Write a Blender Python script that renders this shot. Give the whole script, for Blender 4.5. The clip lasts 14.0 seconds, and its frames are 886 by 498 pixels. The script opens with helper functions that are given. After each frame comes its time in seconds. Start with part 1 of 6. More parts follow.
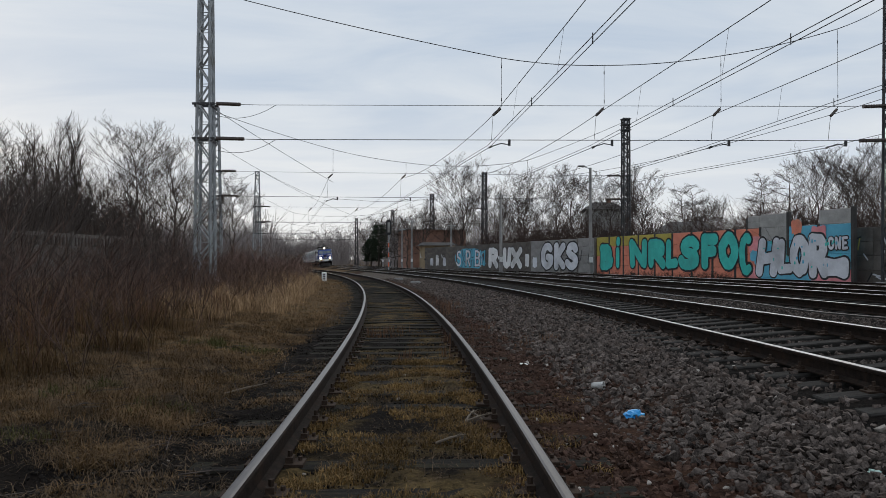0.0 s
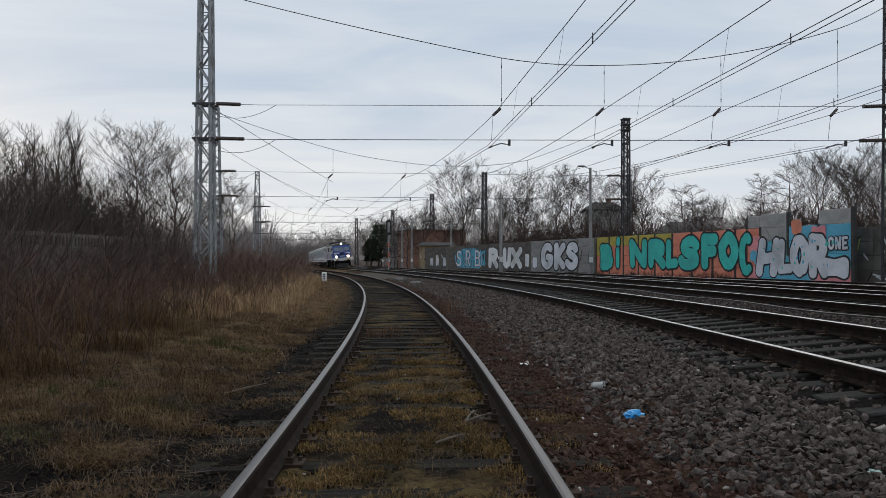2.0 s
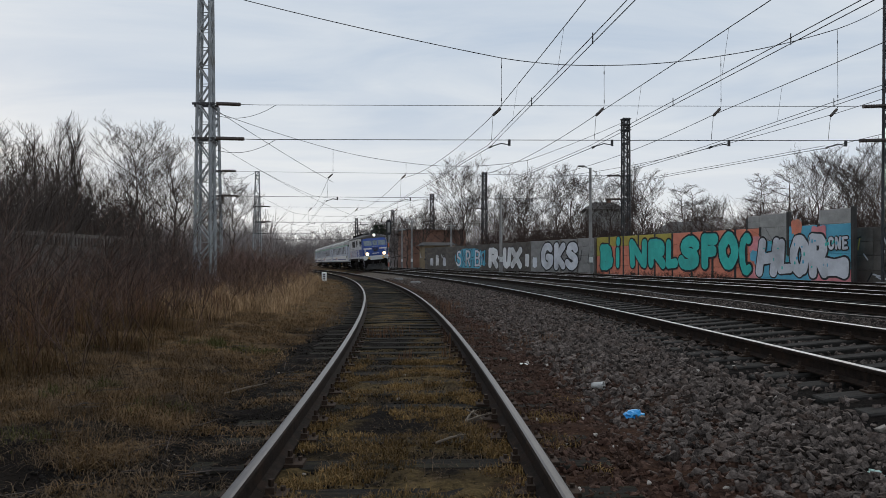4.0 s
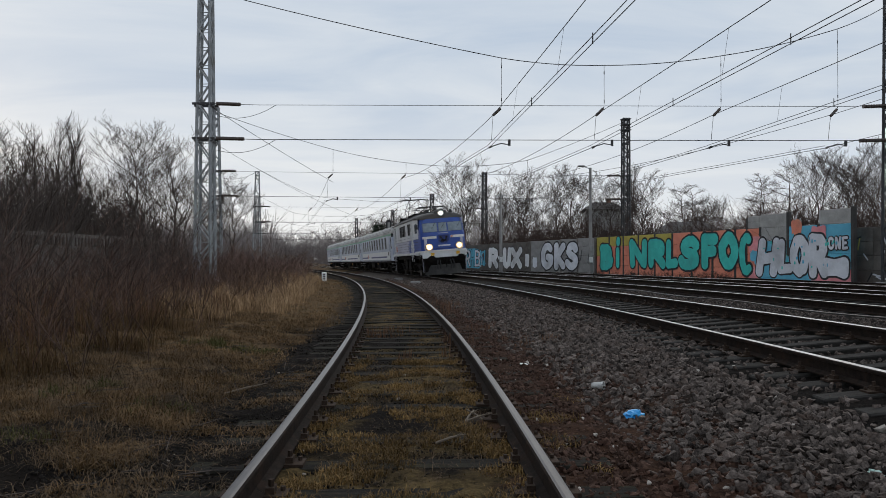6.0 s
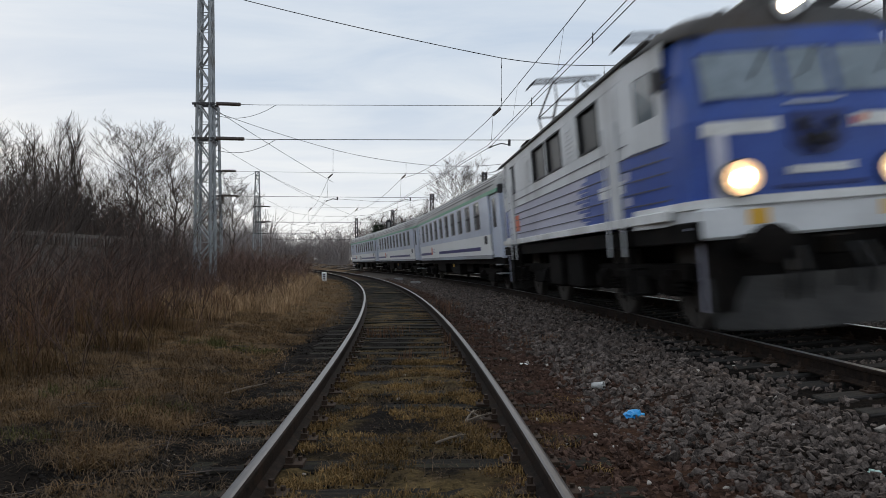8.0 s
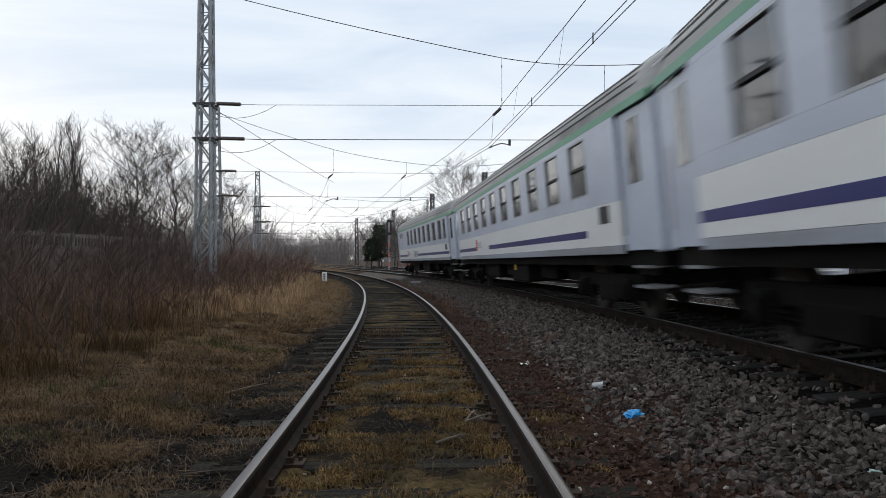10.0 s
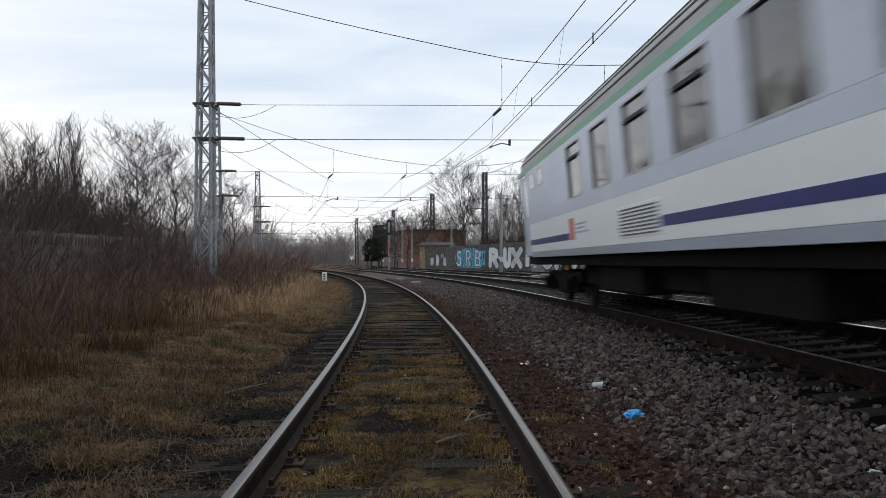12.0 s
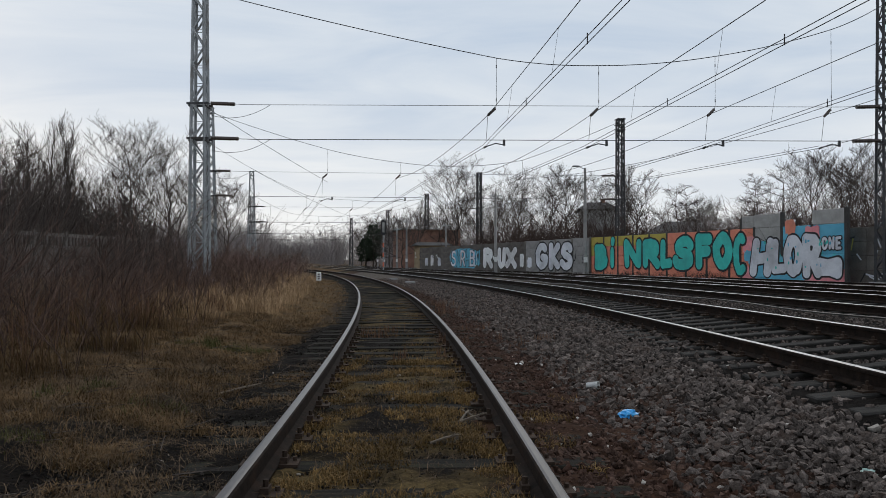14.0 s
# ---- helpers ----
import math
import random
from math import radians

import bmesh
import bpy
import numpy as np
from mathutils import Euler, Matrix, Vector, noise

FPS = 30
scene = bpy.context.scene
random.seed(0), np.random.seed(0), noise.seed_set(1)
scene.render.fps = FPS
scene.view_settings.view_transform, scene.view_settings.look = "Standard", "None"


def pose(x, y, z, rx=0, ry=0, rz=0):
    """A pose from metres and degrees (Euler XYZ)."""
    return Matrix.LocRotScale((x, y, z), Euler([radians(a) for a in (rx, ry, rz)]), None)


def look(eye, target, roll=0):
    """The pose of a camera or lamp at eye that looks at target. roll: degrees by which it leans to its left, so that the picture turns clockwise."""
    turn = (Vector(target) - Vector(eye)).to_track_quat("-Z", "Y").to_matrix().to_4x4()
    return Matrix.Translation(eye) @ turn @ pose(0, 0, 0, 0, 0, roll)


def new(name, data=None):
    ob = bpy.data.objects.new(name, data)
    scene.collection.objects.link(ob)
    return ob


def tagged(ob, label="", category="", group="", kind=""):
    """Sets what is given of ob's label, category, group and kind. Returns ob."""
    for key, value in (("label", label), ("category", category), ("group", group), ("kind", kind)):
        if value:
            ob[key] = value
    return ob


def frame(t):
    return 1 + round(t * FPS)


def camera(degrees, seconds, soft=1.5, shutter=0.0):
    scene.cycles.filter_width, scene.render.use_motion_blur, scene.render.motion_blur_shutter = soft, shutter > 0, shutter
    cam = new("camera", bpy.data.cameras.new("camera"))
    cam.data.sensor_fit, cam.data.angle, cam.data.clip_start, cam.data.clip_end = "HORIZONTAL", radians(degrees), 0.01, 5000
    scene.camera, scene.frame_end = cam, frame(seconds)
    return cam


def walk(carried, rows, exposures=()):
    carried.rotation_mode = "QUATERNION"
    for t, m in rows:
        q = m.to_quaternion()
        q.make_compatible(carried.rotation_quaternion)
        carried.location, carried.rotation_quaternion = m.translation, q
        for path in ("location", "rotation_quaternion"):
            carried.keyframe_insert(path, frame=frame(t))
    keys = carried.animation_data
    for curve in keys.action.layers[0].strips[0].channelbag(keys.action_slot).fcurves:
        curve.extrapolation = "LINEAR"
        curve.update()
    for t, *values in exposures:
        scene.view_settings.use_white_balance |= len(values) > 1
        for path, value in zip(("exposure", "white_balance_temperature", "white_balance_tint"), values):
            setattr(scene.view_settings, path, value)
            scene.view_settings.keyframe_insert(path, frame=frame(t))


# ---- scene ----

# ---- camera: stands still, then turns a little at the end ----
cam = camera(58.6, 14.0, soft=0.75, shutter=0.6)
EYE = (0.0, 0.0, 1.04)


def aim(yaw, pitch, roll=0.0):
    return pose(*EYE, 90 + pitch, roll, yaw)


walk(cam, [(0.0, aim(0, 0.72)), (8.2, aim(0, 0.72)), (10.4, aim(0.02, 0.715)), (13.1, aim(0.02, 0.715)), (13.3, aim(-0.2, 0.75)),
           (13.5, aim(-0.38, 0.75)), (13.75, aim(-0.40, 0.73)), (14.0, aim(-0.38, 0.72))],
     exposures=[(0.0, 0.0), (6.8, 0.0), (7.8, 0.10), (8.3, 0.14), (10.2, 0.36), (12.3, 0.36), (13.2, 0.12), (14.0, 0.06)])

# ---- world and sun: a flat winter overcast ----
world = bpy.data.worlds.new("winter_sky")
scene.world = world
world.use_nodes = True
wn, wl = world.node_tree.nodes, world.node_tree.links
wn.clear()
w_out = wn.new("ShaderNodeOutputWorld")
w_bg = wn.new("ShaderNodeBackground")
w_sky = wn.new("ShaderNodeTexSky")
w_sky.sky_type, w_sky.sun_disc = "NISHITA", False
w_sky.sun_elevation, w_sky.sun_rotation = radians(14), radians(-40)
w_sky.air_density, w_sky.dust_density = 1.0, 3.0
w_co = wn.new("ShaderNodeTexCoord")
w_sep = wn.new("ShaderNodeSeparateXYZ")
wl.new(w_co.outputs["Generated"], w_sep.inputs[0])
# cloud deck seen as a flat layer: direction divided by its height
w_add = wn.new("ShaderNodeMath"); w_add.operation = "ADD"; w_add.inputs[1].default_value = 0.10
w_abs = wn.new("ShaderNodeMath"); w_abs.operation = "ABSOLUTE"
wl.new(w_sep.outputs[2], w_abs.inputs[0]); wl.new(w_abs.outputs[0], w_add.inputs[0])
w_div = wn.new("ShaderNodeVectorMath"); w_div.operation = "DIVIDE"
w_cmb = wn.new("ShaderNodeCombineXYZ")
for i in range(3):
    wl.new(w_add.outputs[0], w_cmb.inputs[i])
wl.new(w_co.outputs["Generated"], w_div.inputs[0]); wl.new(w_cmb.outputs[0], w_div.inputs[1])
w_map = wn.new("ShaderNodeMapping"); w_map.inputs["Scale"].default_value = (0.55, 1.0, 0.2)
wl.new(w_div.outputs[0], w_map.inputs[0])
w_n = wn.new("ShaderNodeTexNoise"); w_n.inputs["Scale"].default_value = 1.5; w_n.inputs["Detail"].default_value = 7; w_n.inputs["Roughness"].default_value = 0.55
w_n.inputs["Distortion"].default_value = 0.6
wl.new(w_map.outputs[0], w_n.inputs["Vector"])
w_cr = wn.new("ShaderNodeValToRGB")
w_cr.color_ramp.elements[0].position, w_cr.color_ramp.elements[0].color = 0.34, (0.61, 0.72, 0.87, 1)
w_cr.color_ramp.elements[1].position, w_cr.color_ramp.elements[1].color = 0.66, (0.82, 0.89, 0.97, 1)
wl.new(w_n.outputs["Fac"], w_cr.inputs[0])
# paler towards the horizon
w_hr = wn.new("ShaderNodeValToRGB")
w_hr.color_ramp.elements[0].position, w_hr.color_ramp.elements[0].color = 0.0, (0.95, 0.95, 0.95, 1)
w_hr.color_ramp.elements[1].position, w_hr.color_ramp.elements[1].color = 0.22, (0, 0, 0, 1)
e = w_hr.color_ramp.elements.new(0.07); e.color = (0.5, 0.5, 0.5, 1)
wl.new(w_abs.outputs[0], w_hr.inputs[0])
w_mix = wn.new("ShaderNodeMix"); w_mix.data_type = "RGBA"
wl.new(w_hr.outputs[0], w_mix.inputs[0]); wl.new(w_cr.outputs[0], w_mix.inputs[6])
w_mix.inputs[7].default_value = (1.16, 1.15, 1.12, 1)
# the clear sky above tints the cloud deck a little
w_sc = wn.new("ShaderNodeMix"); w_sc.data_type = "RGBA"; w_sc.blend_type = "ADD"; w_sc.inputs[0].default_value = 0.004
wl.new(w_mix.outputs[2], w_sc.inputs[6]); wl.new(w_sky.outputs[0], w_sc.inputs[7])
wl.new(w_sc.outputs[2], w_bg.inputs[0])
w_bg.inputs[1].default_value = 0.80
wl.new(w_bg.outputs[0], w_out.inputs[0])

sun_data = bpy.data.lights.new("sun", "SUN")
sun_data.energy, sun_data.angle, sun_data.color = 0.6, radians(40), (1.0, 0.92, 0.82)
sun = new("sun", sun_data)
sun.matrix_basis = look((0, 0, 50), (-8, -30, 25))

# ---- materials ----
def nodes_of(name):
    m = bpy.data.materials.new(name)
    m.use_nodes = True
    return m, m.node_tree.nodes, m.node_tree.links, m.node_tree.nodes["Principled BSDF"]


def surface(name, dark, light, scale=8.0, rough=0.8, metal=0.0, bump=0.3, fine=60.0, coords="Object", stain=None, stretch=(1, 1, 1), vary=0.0, spec=0.5, dist=0.01):
    """Two scales of noise between two colours, stains in patches of their own, fine relief, and a change from object to object."""
    m, n, l, b = nodes_of(name)
    co = n.new("ShaderNodeTexCoord")
    mp = n.new("ShaderNodeMapping")
    mp.inputs["Scale"].default_value = stretch
    l.new(co.outputs[coords], mp.inputs[0])
    a = n.new("ShaderNodeTexNoise"); a.inputs["Scale"].default_value = scale; a.inputs["Detail"].default_value = 5
    f = n.new("ShaderNodeTexNoise"); f.inputs["Scale"].default_value = fine; f.inputs["Detail"].default_value = 3
    l.new(mp.outputs[0], a.inputs["Vector"]); l.new(mp.outputs[0], f.inputs["Vector"])
    av = n.new("ShaderNodeMath"); av.operation = "MULTIPLY_ADD"; av.inputs[1].default_value = 0.4
    h = n.new("ShaderNodeMath"); h.operation = "MULTIPLY"; h.inputs[1].default_value = 0.6
    l.new(a.outputs["Fac"], h.inputs[0]); l.new(f.outputs["Fac"], av.inputs[0]); l.new(h.outputs[0], av.inputs[2])
    r = n.new("ShaderNodeValToRGB")
    r.color_ramp.elements[0].position, r.color_ramp.elements[0].color = 0.34, (*dark, 1)
    r.color_ramp.elements[1].position, r.color_ramp.elements[1].color = 0.66, (*light, 1)
    l.new(av.outputs[0], r.inputs[0])
    col = r.outputs[0]
    if stain:
        s = n.new("ShaderNodeTexNoise"); s.inputs["Scale"].default_value = scale * 0.31; s.inputs["Detail"].default_value = 8; s.inputs["Roughness"].default_value = 0.7
        l.new(mp.outputs[0], s.inputs["Vector"])
        sr = n.new("ShaderNodeValToRGB")
        sr.color_ramp.elements[0].position, sr.color_ramp.elements[1].position = 0.5, 0.72
        l.new(s.outputs["Fac"], sr.inputs[0])
        mx = n.new("ShaderNodeMix"); mx.data_type = "RGBA"
        l.new(sr.outputs[0], mx.inputs[0]); l.new(col, mx.inputs[6]); mx.inputs[7].default_value = (*stain, 1)
        col = mx.outputs[2]
    if vary:
        oi = n.new("ShaderNodeObjectInfo"); ge = n.new("ShaderNodeNewGeometry")
        ad = n.new("ShaderNodeMath"); ad.operation = "ADD"
        l.new(oi.outputs["Random"], ad.inputs[0]); l.new(ge.outputs["Random Per Island"], ad.inputs[1])
        mr = n.new("ShaderNodeMapRange"); mr.inputs[1].default_value, mr.inputs[2].default_value = 0, 2
        mr.inputs[3].default_value, mr.inputs[4].default_value = 1 - vary, 1 + vary
        l.new(ad.outputs[0], mr.inputs[0])
        hs = n.new("ShaderNodeHueSaturation")
        l.new(mr.outputs[0], hs.inputs["Value"]); l.new(col, hs.inputs["Color"])
        col = hs.outputs[0]
    l.new(col, b.inputs["Base Color"])
    b.inputs["Roughness"].default_value, b.inputs["Metallic"].default_value = rough, metal
    b.inputs["Specular IOR Level"].default_value = spec
    if bump:
        bp = n.new("ShaderNodeBump"); bp.inputs["Strength"].default_value = bump; bp.inputs["Distance"].default_value = dist
        l.new(av.outputs[0], bp.inputs["Height"]); l.new(bp.outputs[0], b.inputs["Normal"])
    return m


def glow(name, colour, strength):
    m, n, l, b = nodes_of(name)
    b.inputs["Base Color"].default_value = (*colour, 1)
    b.inputs["Emission Color"].default_value = (*colour, 1)
    b.inputs["Emission Strength"].default_value = strength
    return m


M = {}
M["rail_side"] = surface("rusty rail side", (0.008, 0.006, 0.005), (0.026, 0.018, 0.014), 14, 0.85, 0.0, 0.4, 90, stain=(0.035, 0.020, 0.013), spec=0.08)
M["rail_top"] = surface("worn rail head", (0.225, 0.225, 0.232), (0.360, 0.360, 0.367), 5, 0.34, 0.85, 0.08, 70, stretch=(1, 1, 1), stain=(0.22, 0.19, 0.17))
M["rail_top_dull"] = surface("dull rail head", (0.022, 0.017, 0.015), (0.070, 0.060, 0.053), 5, 0.36, 0.45, 0.12, 70, stain=(0.07, 0.05, 0.038), stretch=(1, 0.2, 1))
M["sleeper_old"] = surface("old wooden sleeper", (0.005, 0.0045, 0.004), (0.028, 0.024, 0.020), 9, 0.9, 0, 0.6, 80, stretch=(0.35, 3, 3), vary=0.3, stain=(0.045, 0.043, 0.022), spec=0.08)
M["sleeper_main"] = surface("dark main line sleeper", (0.011, 0.011, 0.009), (0.047, 0.043, 0.040), 7, 0.85, 0, 0.4, 70, stretch=(0.4, 3, 3), vary=0.25, spec=0.08)
M["steel_plate"] = surface("rusty chair plate", (0.025, 0.017, 0.013), (0.07, 0.048, 0.036), 20, 0.8, 0.2, 0.4, 120, spec=0.08)
M["stone"] = surface("ballast stone", (0.003, 0.0026, 0.0024), (0.165, 0.134, 0.117), 11, 0.85, 0, 0.4, 90, vary=0.95, stain=(0.06, 0.038, 0.028), spec=0.08)
M["stone_red"] = surface("rusty ballast stone", (0.009, 0.005, 0.004), (0.149, 0.089, 0.066), 11, 0.88, 0, 0.4, 90, vary=0.45, stain=(0.065, 0.03, 0.02), spec=0.08)
M["cinder"] = surface("black cinder", (0.003, 0.003, 0.003), (0.050, 0.042, 0.036), 14, 0.9, 0, 0.4, 90, vary=0.8, spec=0.06)
M["pale_stone"] = surface("pale pebble", (0.30, 0.26, 0.22), (0.50, 0.45, 0.40), 20, 0.85, 0, 0.3, 120)
M["galv"] = surface("weathered galvanised steel", (0.200, 0.213, 0.219), (0.375, 0.388, 0.400), 3, 0.6, 0.35, 0.15, 40, stain=(0.13, 0.11, 0.095))
M["dark_steel"] = surface("dark painted steel", (0.022, 0.023, 0.026), (0.06, 0.06, 0.064), 3, 0.65, 0.1, 0.15, 40, stain=(0.06, 0.045, 0.036))
M["wire"] = surface("black wire", (0.012, 0.012, 0.013), (0.03, 0.03, 0.032), 4, 0.6, 0.3, 0, 40)
M["insulator"] = surface("brown porcelain", (0.03, 0.018, 0.014), (0.06, 0.04, 0.03), 9, 0.3, 0, 0.05, 40)
M["concrete"] = surface("weathered concrete", (0.180, 0.174, 0.168), (0.338, 0.325, 0.312), 1.6, 0.9, 0, 0.3, 50, stain=(0.10, 0.095, 0.085), vary=0.12)
M["concrete_dark"] = surface("sooty concrete", (0.042, 0.041, 0.039), (0.091, 0.087, 0.084), 1.6, 0.92, 0, 0.3, 50, stain=(0.045, 0.043, 0.04), vary=0.15, spec=0.08)
M["concrete_mid"] = surface("brownish old concrete", (0.085, 0.076, 0.068), (0.185, 0.168, 0.152), 1.4, 0.92, 0, 0.3, 50, stain=(0.07, 0.06, 0.05), vary=0.2, spec=0.08)
M["concrete_pale"] = surface("pale bare concrete", (0.24, 0.235, 0.22), (0.42, 0.41, 0.39), 1.6, 0.9, 0, 0.3, 50, stain=(0.16, 0.15, 0.13), vary=0.12)
M["bark"] = surface("bare winter bark", (0.026, 0.021, 0.019), (0.125, 0.102, 0.089), 6, 0.9, 0, 0.3, 60, vary=0.3, spec=0.08)
M["sapling"] = surface("dark sapling bark", (0.031, 0.022, 0.019), (0.111, 0.078, 0.065), 5, 0.9, 0, 0.2, 60, vary=0.5, spec=0.06)
# paler copy of the bark for distant twigs: haze put into the colour
M["bark_hazed"] = surface("far bare twigs paled for haze", (0.20, 0.176, 0.168), (0.40, 0.355, 0.34), 2, 0.95, 0, 0, 30, vary=0.3, spec=0.08)
M["brush"] = surface("reddish brush twigs", (0.048, 0.032, 0.026), (0.245, 0.162, 0.130), 3, 0.9, 0, 0, 40, vary=0.8, spec=0.08)
M["straw"] = surface("dead straw grass", (0.109, 0.070, 0.037), (0.502, 0.338, 0.196), 2.2, 0.9, 0, 0, 40, vary=0.5, spec=0.08)
M["straw_red"] = surface("russet dry weeds", (0.101, 0.052, 0.032), (0.239, 0.136, 0.082), 2.2, 0.9, 0, 0, 40, vary=0.5, spec=0.08)
M["straw_pale"] = surface("pale matted grass", (0.080, 0.052, 0.025), (0.370, 0.240, 0.125), 2.6, 0.9, 0, 0, 40, vary=0.6, spec=0.05)
M["straw_mat"] = surface("matted dead grass", (0.040, 0.025, 0.012), (0.205, 0.128, 0.064), 2.6, 0.9, 0, 0, 40, vary=0.7, spec=0.05)
M["litter"] = surface("grey straw litter", (0.018, 0.013, 0.009), (0.170, 0.118, 0.074), 2.6, 0.9, 0, 0, 40, vary=0.8, spec=0.05)
M["green_tuft"] = surface("olive grass tuft", (0.045, 0.046, 0.016), (0.14, 0.135, 0.05), 2.2, 0.9, 0, 0, 40, vary=0.6, spec=0.05)
M["moss"] = surface("yellowed track grass", (0.060, 0.038, 0.016), (0.345, 0.214, 0.085), 2.2, 0.9, 0, 0, 40, vary=0.5, spec=0.08)
M["needles"] = surface("dark pine needles", (0.018, 0.027, 0.018), (0.053, 0.068, 0.045), 3, 0.85, 0, 0, 40, vary=0.4, spec=0.08)
M["brick"] = surface("old red brick", (0.20, 0.105, 0.075), (0.36, 0.195, 0.140), 1.2, 0.9, 0, 0.2, 30, stain=(0.13, 0.085, 0.065))
M["ochre_wall"] = surface("ochre plaster", (0.20, 0.145, 0.08), (0.32, 0.24, 0.14), 0.9, 0.9, 0, 0.2, 30, stain=(0.16, 0.13, 0.10))
M["roof_dark"] = surface("dark roof felt", (0.025, 0.024, 0.024), (0.065, 0.06, 0.058), 1.2, 0.9, 0, 0.2, 30)
M["black"] = surface("black paint", (0.008, 0.008, 0.009), (0.022, 0.022, 0.024), 5, 0.55, 0, 0.05, 60)
M["white"] = surface("grubby white paint", (0.55, 0.55, 0.54), (0.80, 0.80, 0.79), 4, 0.6, 0, 0.1, 60)


def ground_material():
    """Soil that changes across the line: dead grass bank, cinder path, mossy track bed, rusty soil, ballast."""
    m, n, l, b = nodes_of("track ground")
    ge = n.new("ShaderNodeNewGeometry")
    sp = n.new("ShaderNodeSeparateXYZ"); l.new(ge.outputs["Position"], sp.inputs[0])

    def math(op, a, c=0.0):
        q = n.new("ShaderNodeMath"); q.operation = op
        for i, v in ((0, a), (1, c)):
            if isinstance(v, (int, float)):
                q.inputs[i].default_value = v
            else:
                l.new(v, q.inputs[i])
        return q.outputs[0]

    def noise_tex(scale, detail=6, rough=0.6):
        q = n.new("ShaderNodeTexNoise"); q.inputs["Scale"].default_value = scale; q.inputs["Detail"].default_value = detail; q.inputs["Roughness"].default_value = rough
        l.new(ge.outputs["Position"], q.inputs["Vector"])
        return q.outputs["Fac"]

    def ramp(v, p0, c0, p1, c1):
        q = n.new("ShaderNodeValToRGB")
        q.color_ramp.elements[0].position, q.color_ramp.elements[0].color = p0, (*c0, 1)
        q.color_ramp.elements[1].position, q.color_ramp.elements[1].color = p1, (*c1, 1)
        l.new(v, q.inputs[0])
        return q.outputs[0]

    def mix(f, a, c):
        q = n.new("ShaderNodeMix"); q.data_type = "RGBA"
        l.new(f, q.inputs[0]); l.new(a, q.inputs[6]); l.new(c, q.inputs[7])
        return q.outputs[2]

    def step(v, lo, hi):
        q = n.new("ShaderNodeMapRange"); q.interpolation_type = "SMOOTHSTEP"
        q.inputs[1].default_value, q.inputs[2].default_value = lo, hi
        l.new(v, q.inputs[0])
        return q.outputs[0]

    x, y = sp.outputs[0], sp.outputs[1]
    yy = math("MINIMUM", y, 70.0)
    yp = math("MAXIMUM", yy, 0.0)
    mid = math("ADD", math("MULTIPLY", math("MULTIPLY", yp, yp), -0.0019), math("ADD", math("MULTIPLY", yy, -0.0173), -0.11))
    big, med, fin = noise_tex(0.9), noise_tex(5.0), noise_tex(32.0, 4, 0.7)
    w = math("ADD", math("SUBTRACT", x, mid), math("MULTIPLY", math("SUBTRACT", med, 0.5), 1.1))
    grain = math("ADD", math("MULTIPLY", med, 0.5), math("MULTIPLY", fin, 0.5))
    grass = ramp(grain, 0.36, (0.008, 0.005, 0.003), 0.68, (0.210, 0.132, 0.066))
    green = ramp(grain, 0.36, (0.014, 0.011, 0.005), 0.66, (0.110, 0.085, 0.038))
    grass = mix(step(big, 0.58, 0.70), grass, green)
    near_path = math("SUBTRACT", w, math("MINIMUM", math("MAXIMUM", math("MULTIPLY", math("SUBTRACT", y, 6.0), 0.07), 0.0), 0.75))
    near_path = math("ADD", near_path, math("MINIMUM", math("MULTIPLY", math("MAXIMUM", math("SUBTRACT", 7.5, y), 0.0), 0.32), 1.3))
    cinder = ramp(grain, 0.36, (0.0016, 0.0014, 0.0013), 0.72, (0.020, 0.015, 0.012))
    mossy = ramp(grain, 0.36, (0.009, 0.007, 0.003), 0.66, (0.150, 0.104, 0.046))
    mossy = mix(step(big, 0.42, 0.6), cinder, mossy)
    rusty = ramp(grain, 0.36, (0.008, 0.004, 0.003), 0.68, (0.080, 0.042, 0.026))
    # near ballast bed almost black: the shade between loose stones is in the colour
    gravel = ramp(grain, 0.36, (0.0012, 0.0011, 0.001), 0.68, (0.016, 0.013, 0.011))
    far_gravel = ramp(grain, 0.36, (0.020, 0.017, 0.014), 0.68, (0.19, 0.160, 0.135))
    # further off the bed pales, without that gap shade
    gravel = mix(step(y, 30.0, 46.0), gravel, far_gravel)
    c = mix(step(near_path, -2.6, -1.7), grass, cinder)
    c = mix(step(w, -0.85, -0.6), c, mossy)
    c = mix(step(w, 0.5, 0.75), c, rusty)
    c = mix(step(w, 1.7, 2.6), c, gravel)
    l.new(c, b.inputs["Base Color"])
    b.inputs["Roughness"].default_value = 0.95
    b.inputs["Specular IOR Level"].default_value = 0.04
    bp = n.new("ShaderNodeBump"); bp.inputs["Strength"].default_value = 0.8; bp.inputs["Distance"].default_value = 0.04
    l.new(grain, bp.inputs["Height"]); l.new(bp.outputs[0], b.inputs["Normal"])
    return m


M["ground"] = ground_material()

# ---- mesh helpers ----
def mesh_object(name, bm, material=None, parent=None, smooth=False):
    me = bpy.data.meshes.new(name)
    bm.to_mesh(me)
    bm.free()
    for mt in (material if isinstance(material, (list, tuple)) else [material] if material else []):
        me.materials.append(mt)
    if smooth:
        me.polygons.foreach_set("use_smooth", [True] * len(me.polygons))
    ob = new(name, me)
    ob.parent = parent
    return ob


def part(name, bm, material, parent, label="", smooth=False):
    ob = mesh_object(name, bm, material, parent, smooth)
    return tagged(ob, label)


def raw(name, verts, faces, material, parent=None, smooth=False):
    me = bpy.data.meshes.new(name)
    me.from_pydata(verts, [], faces)
    me.materials.append(material)
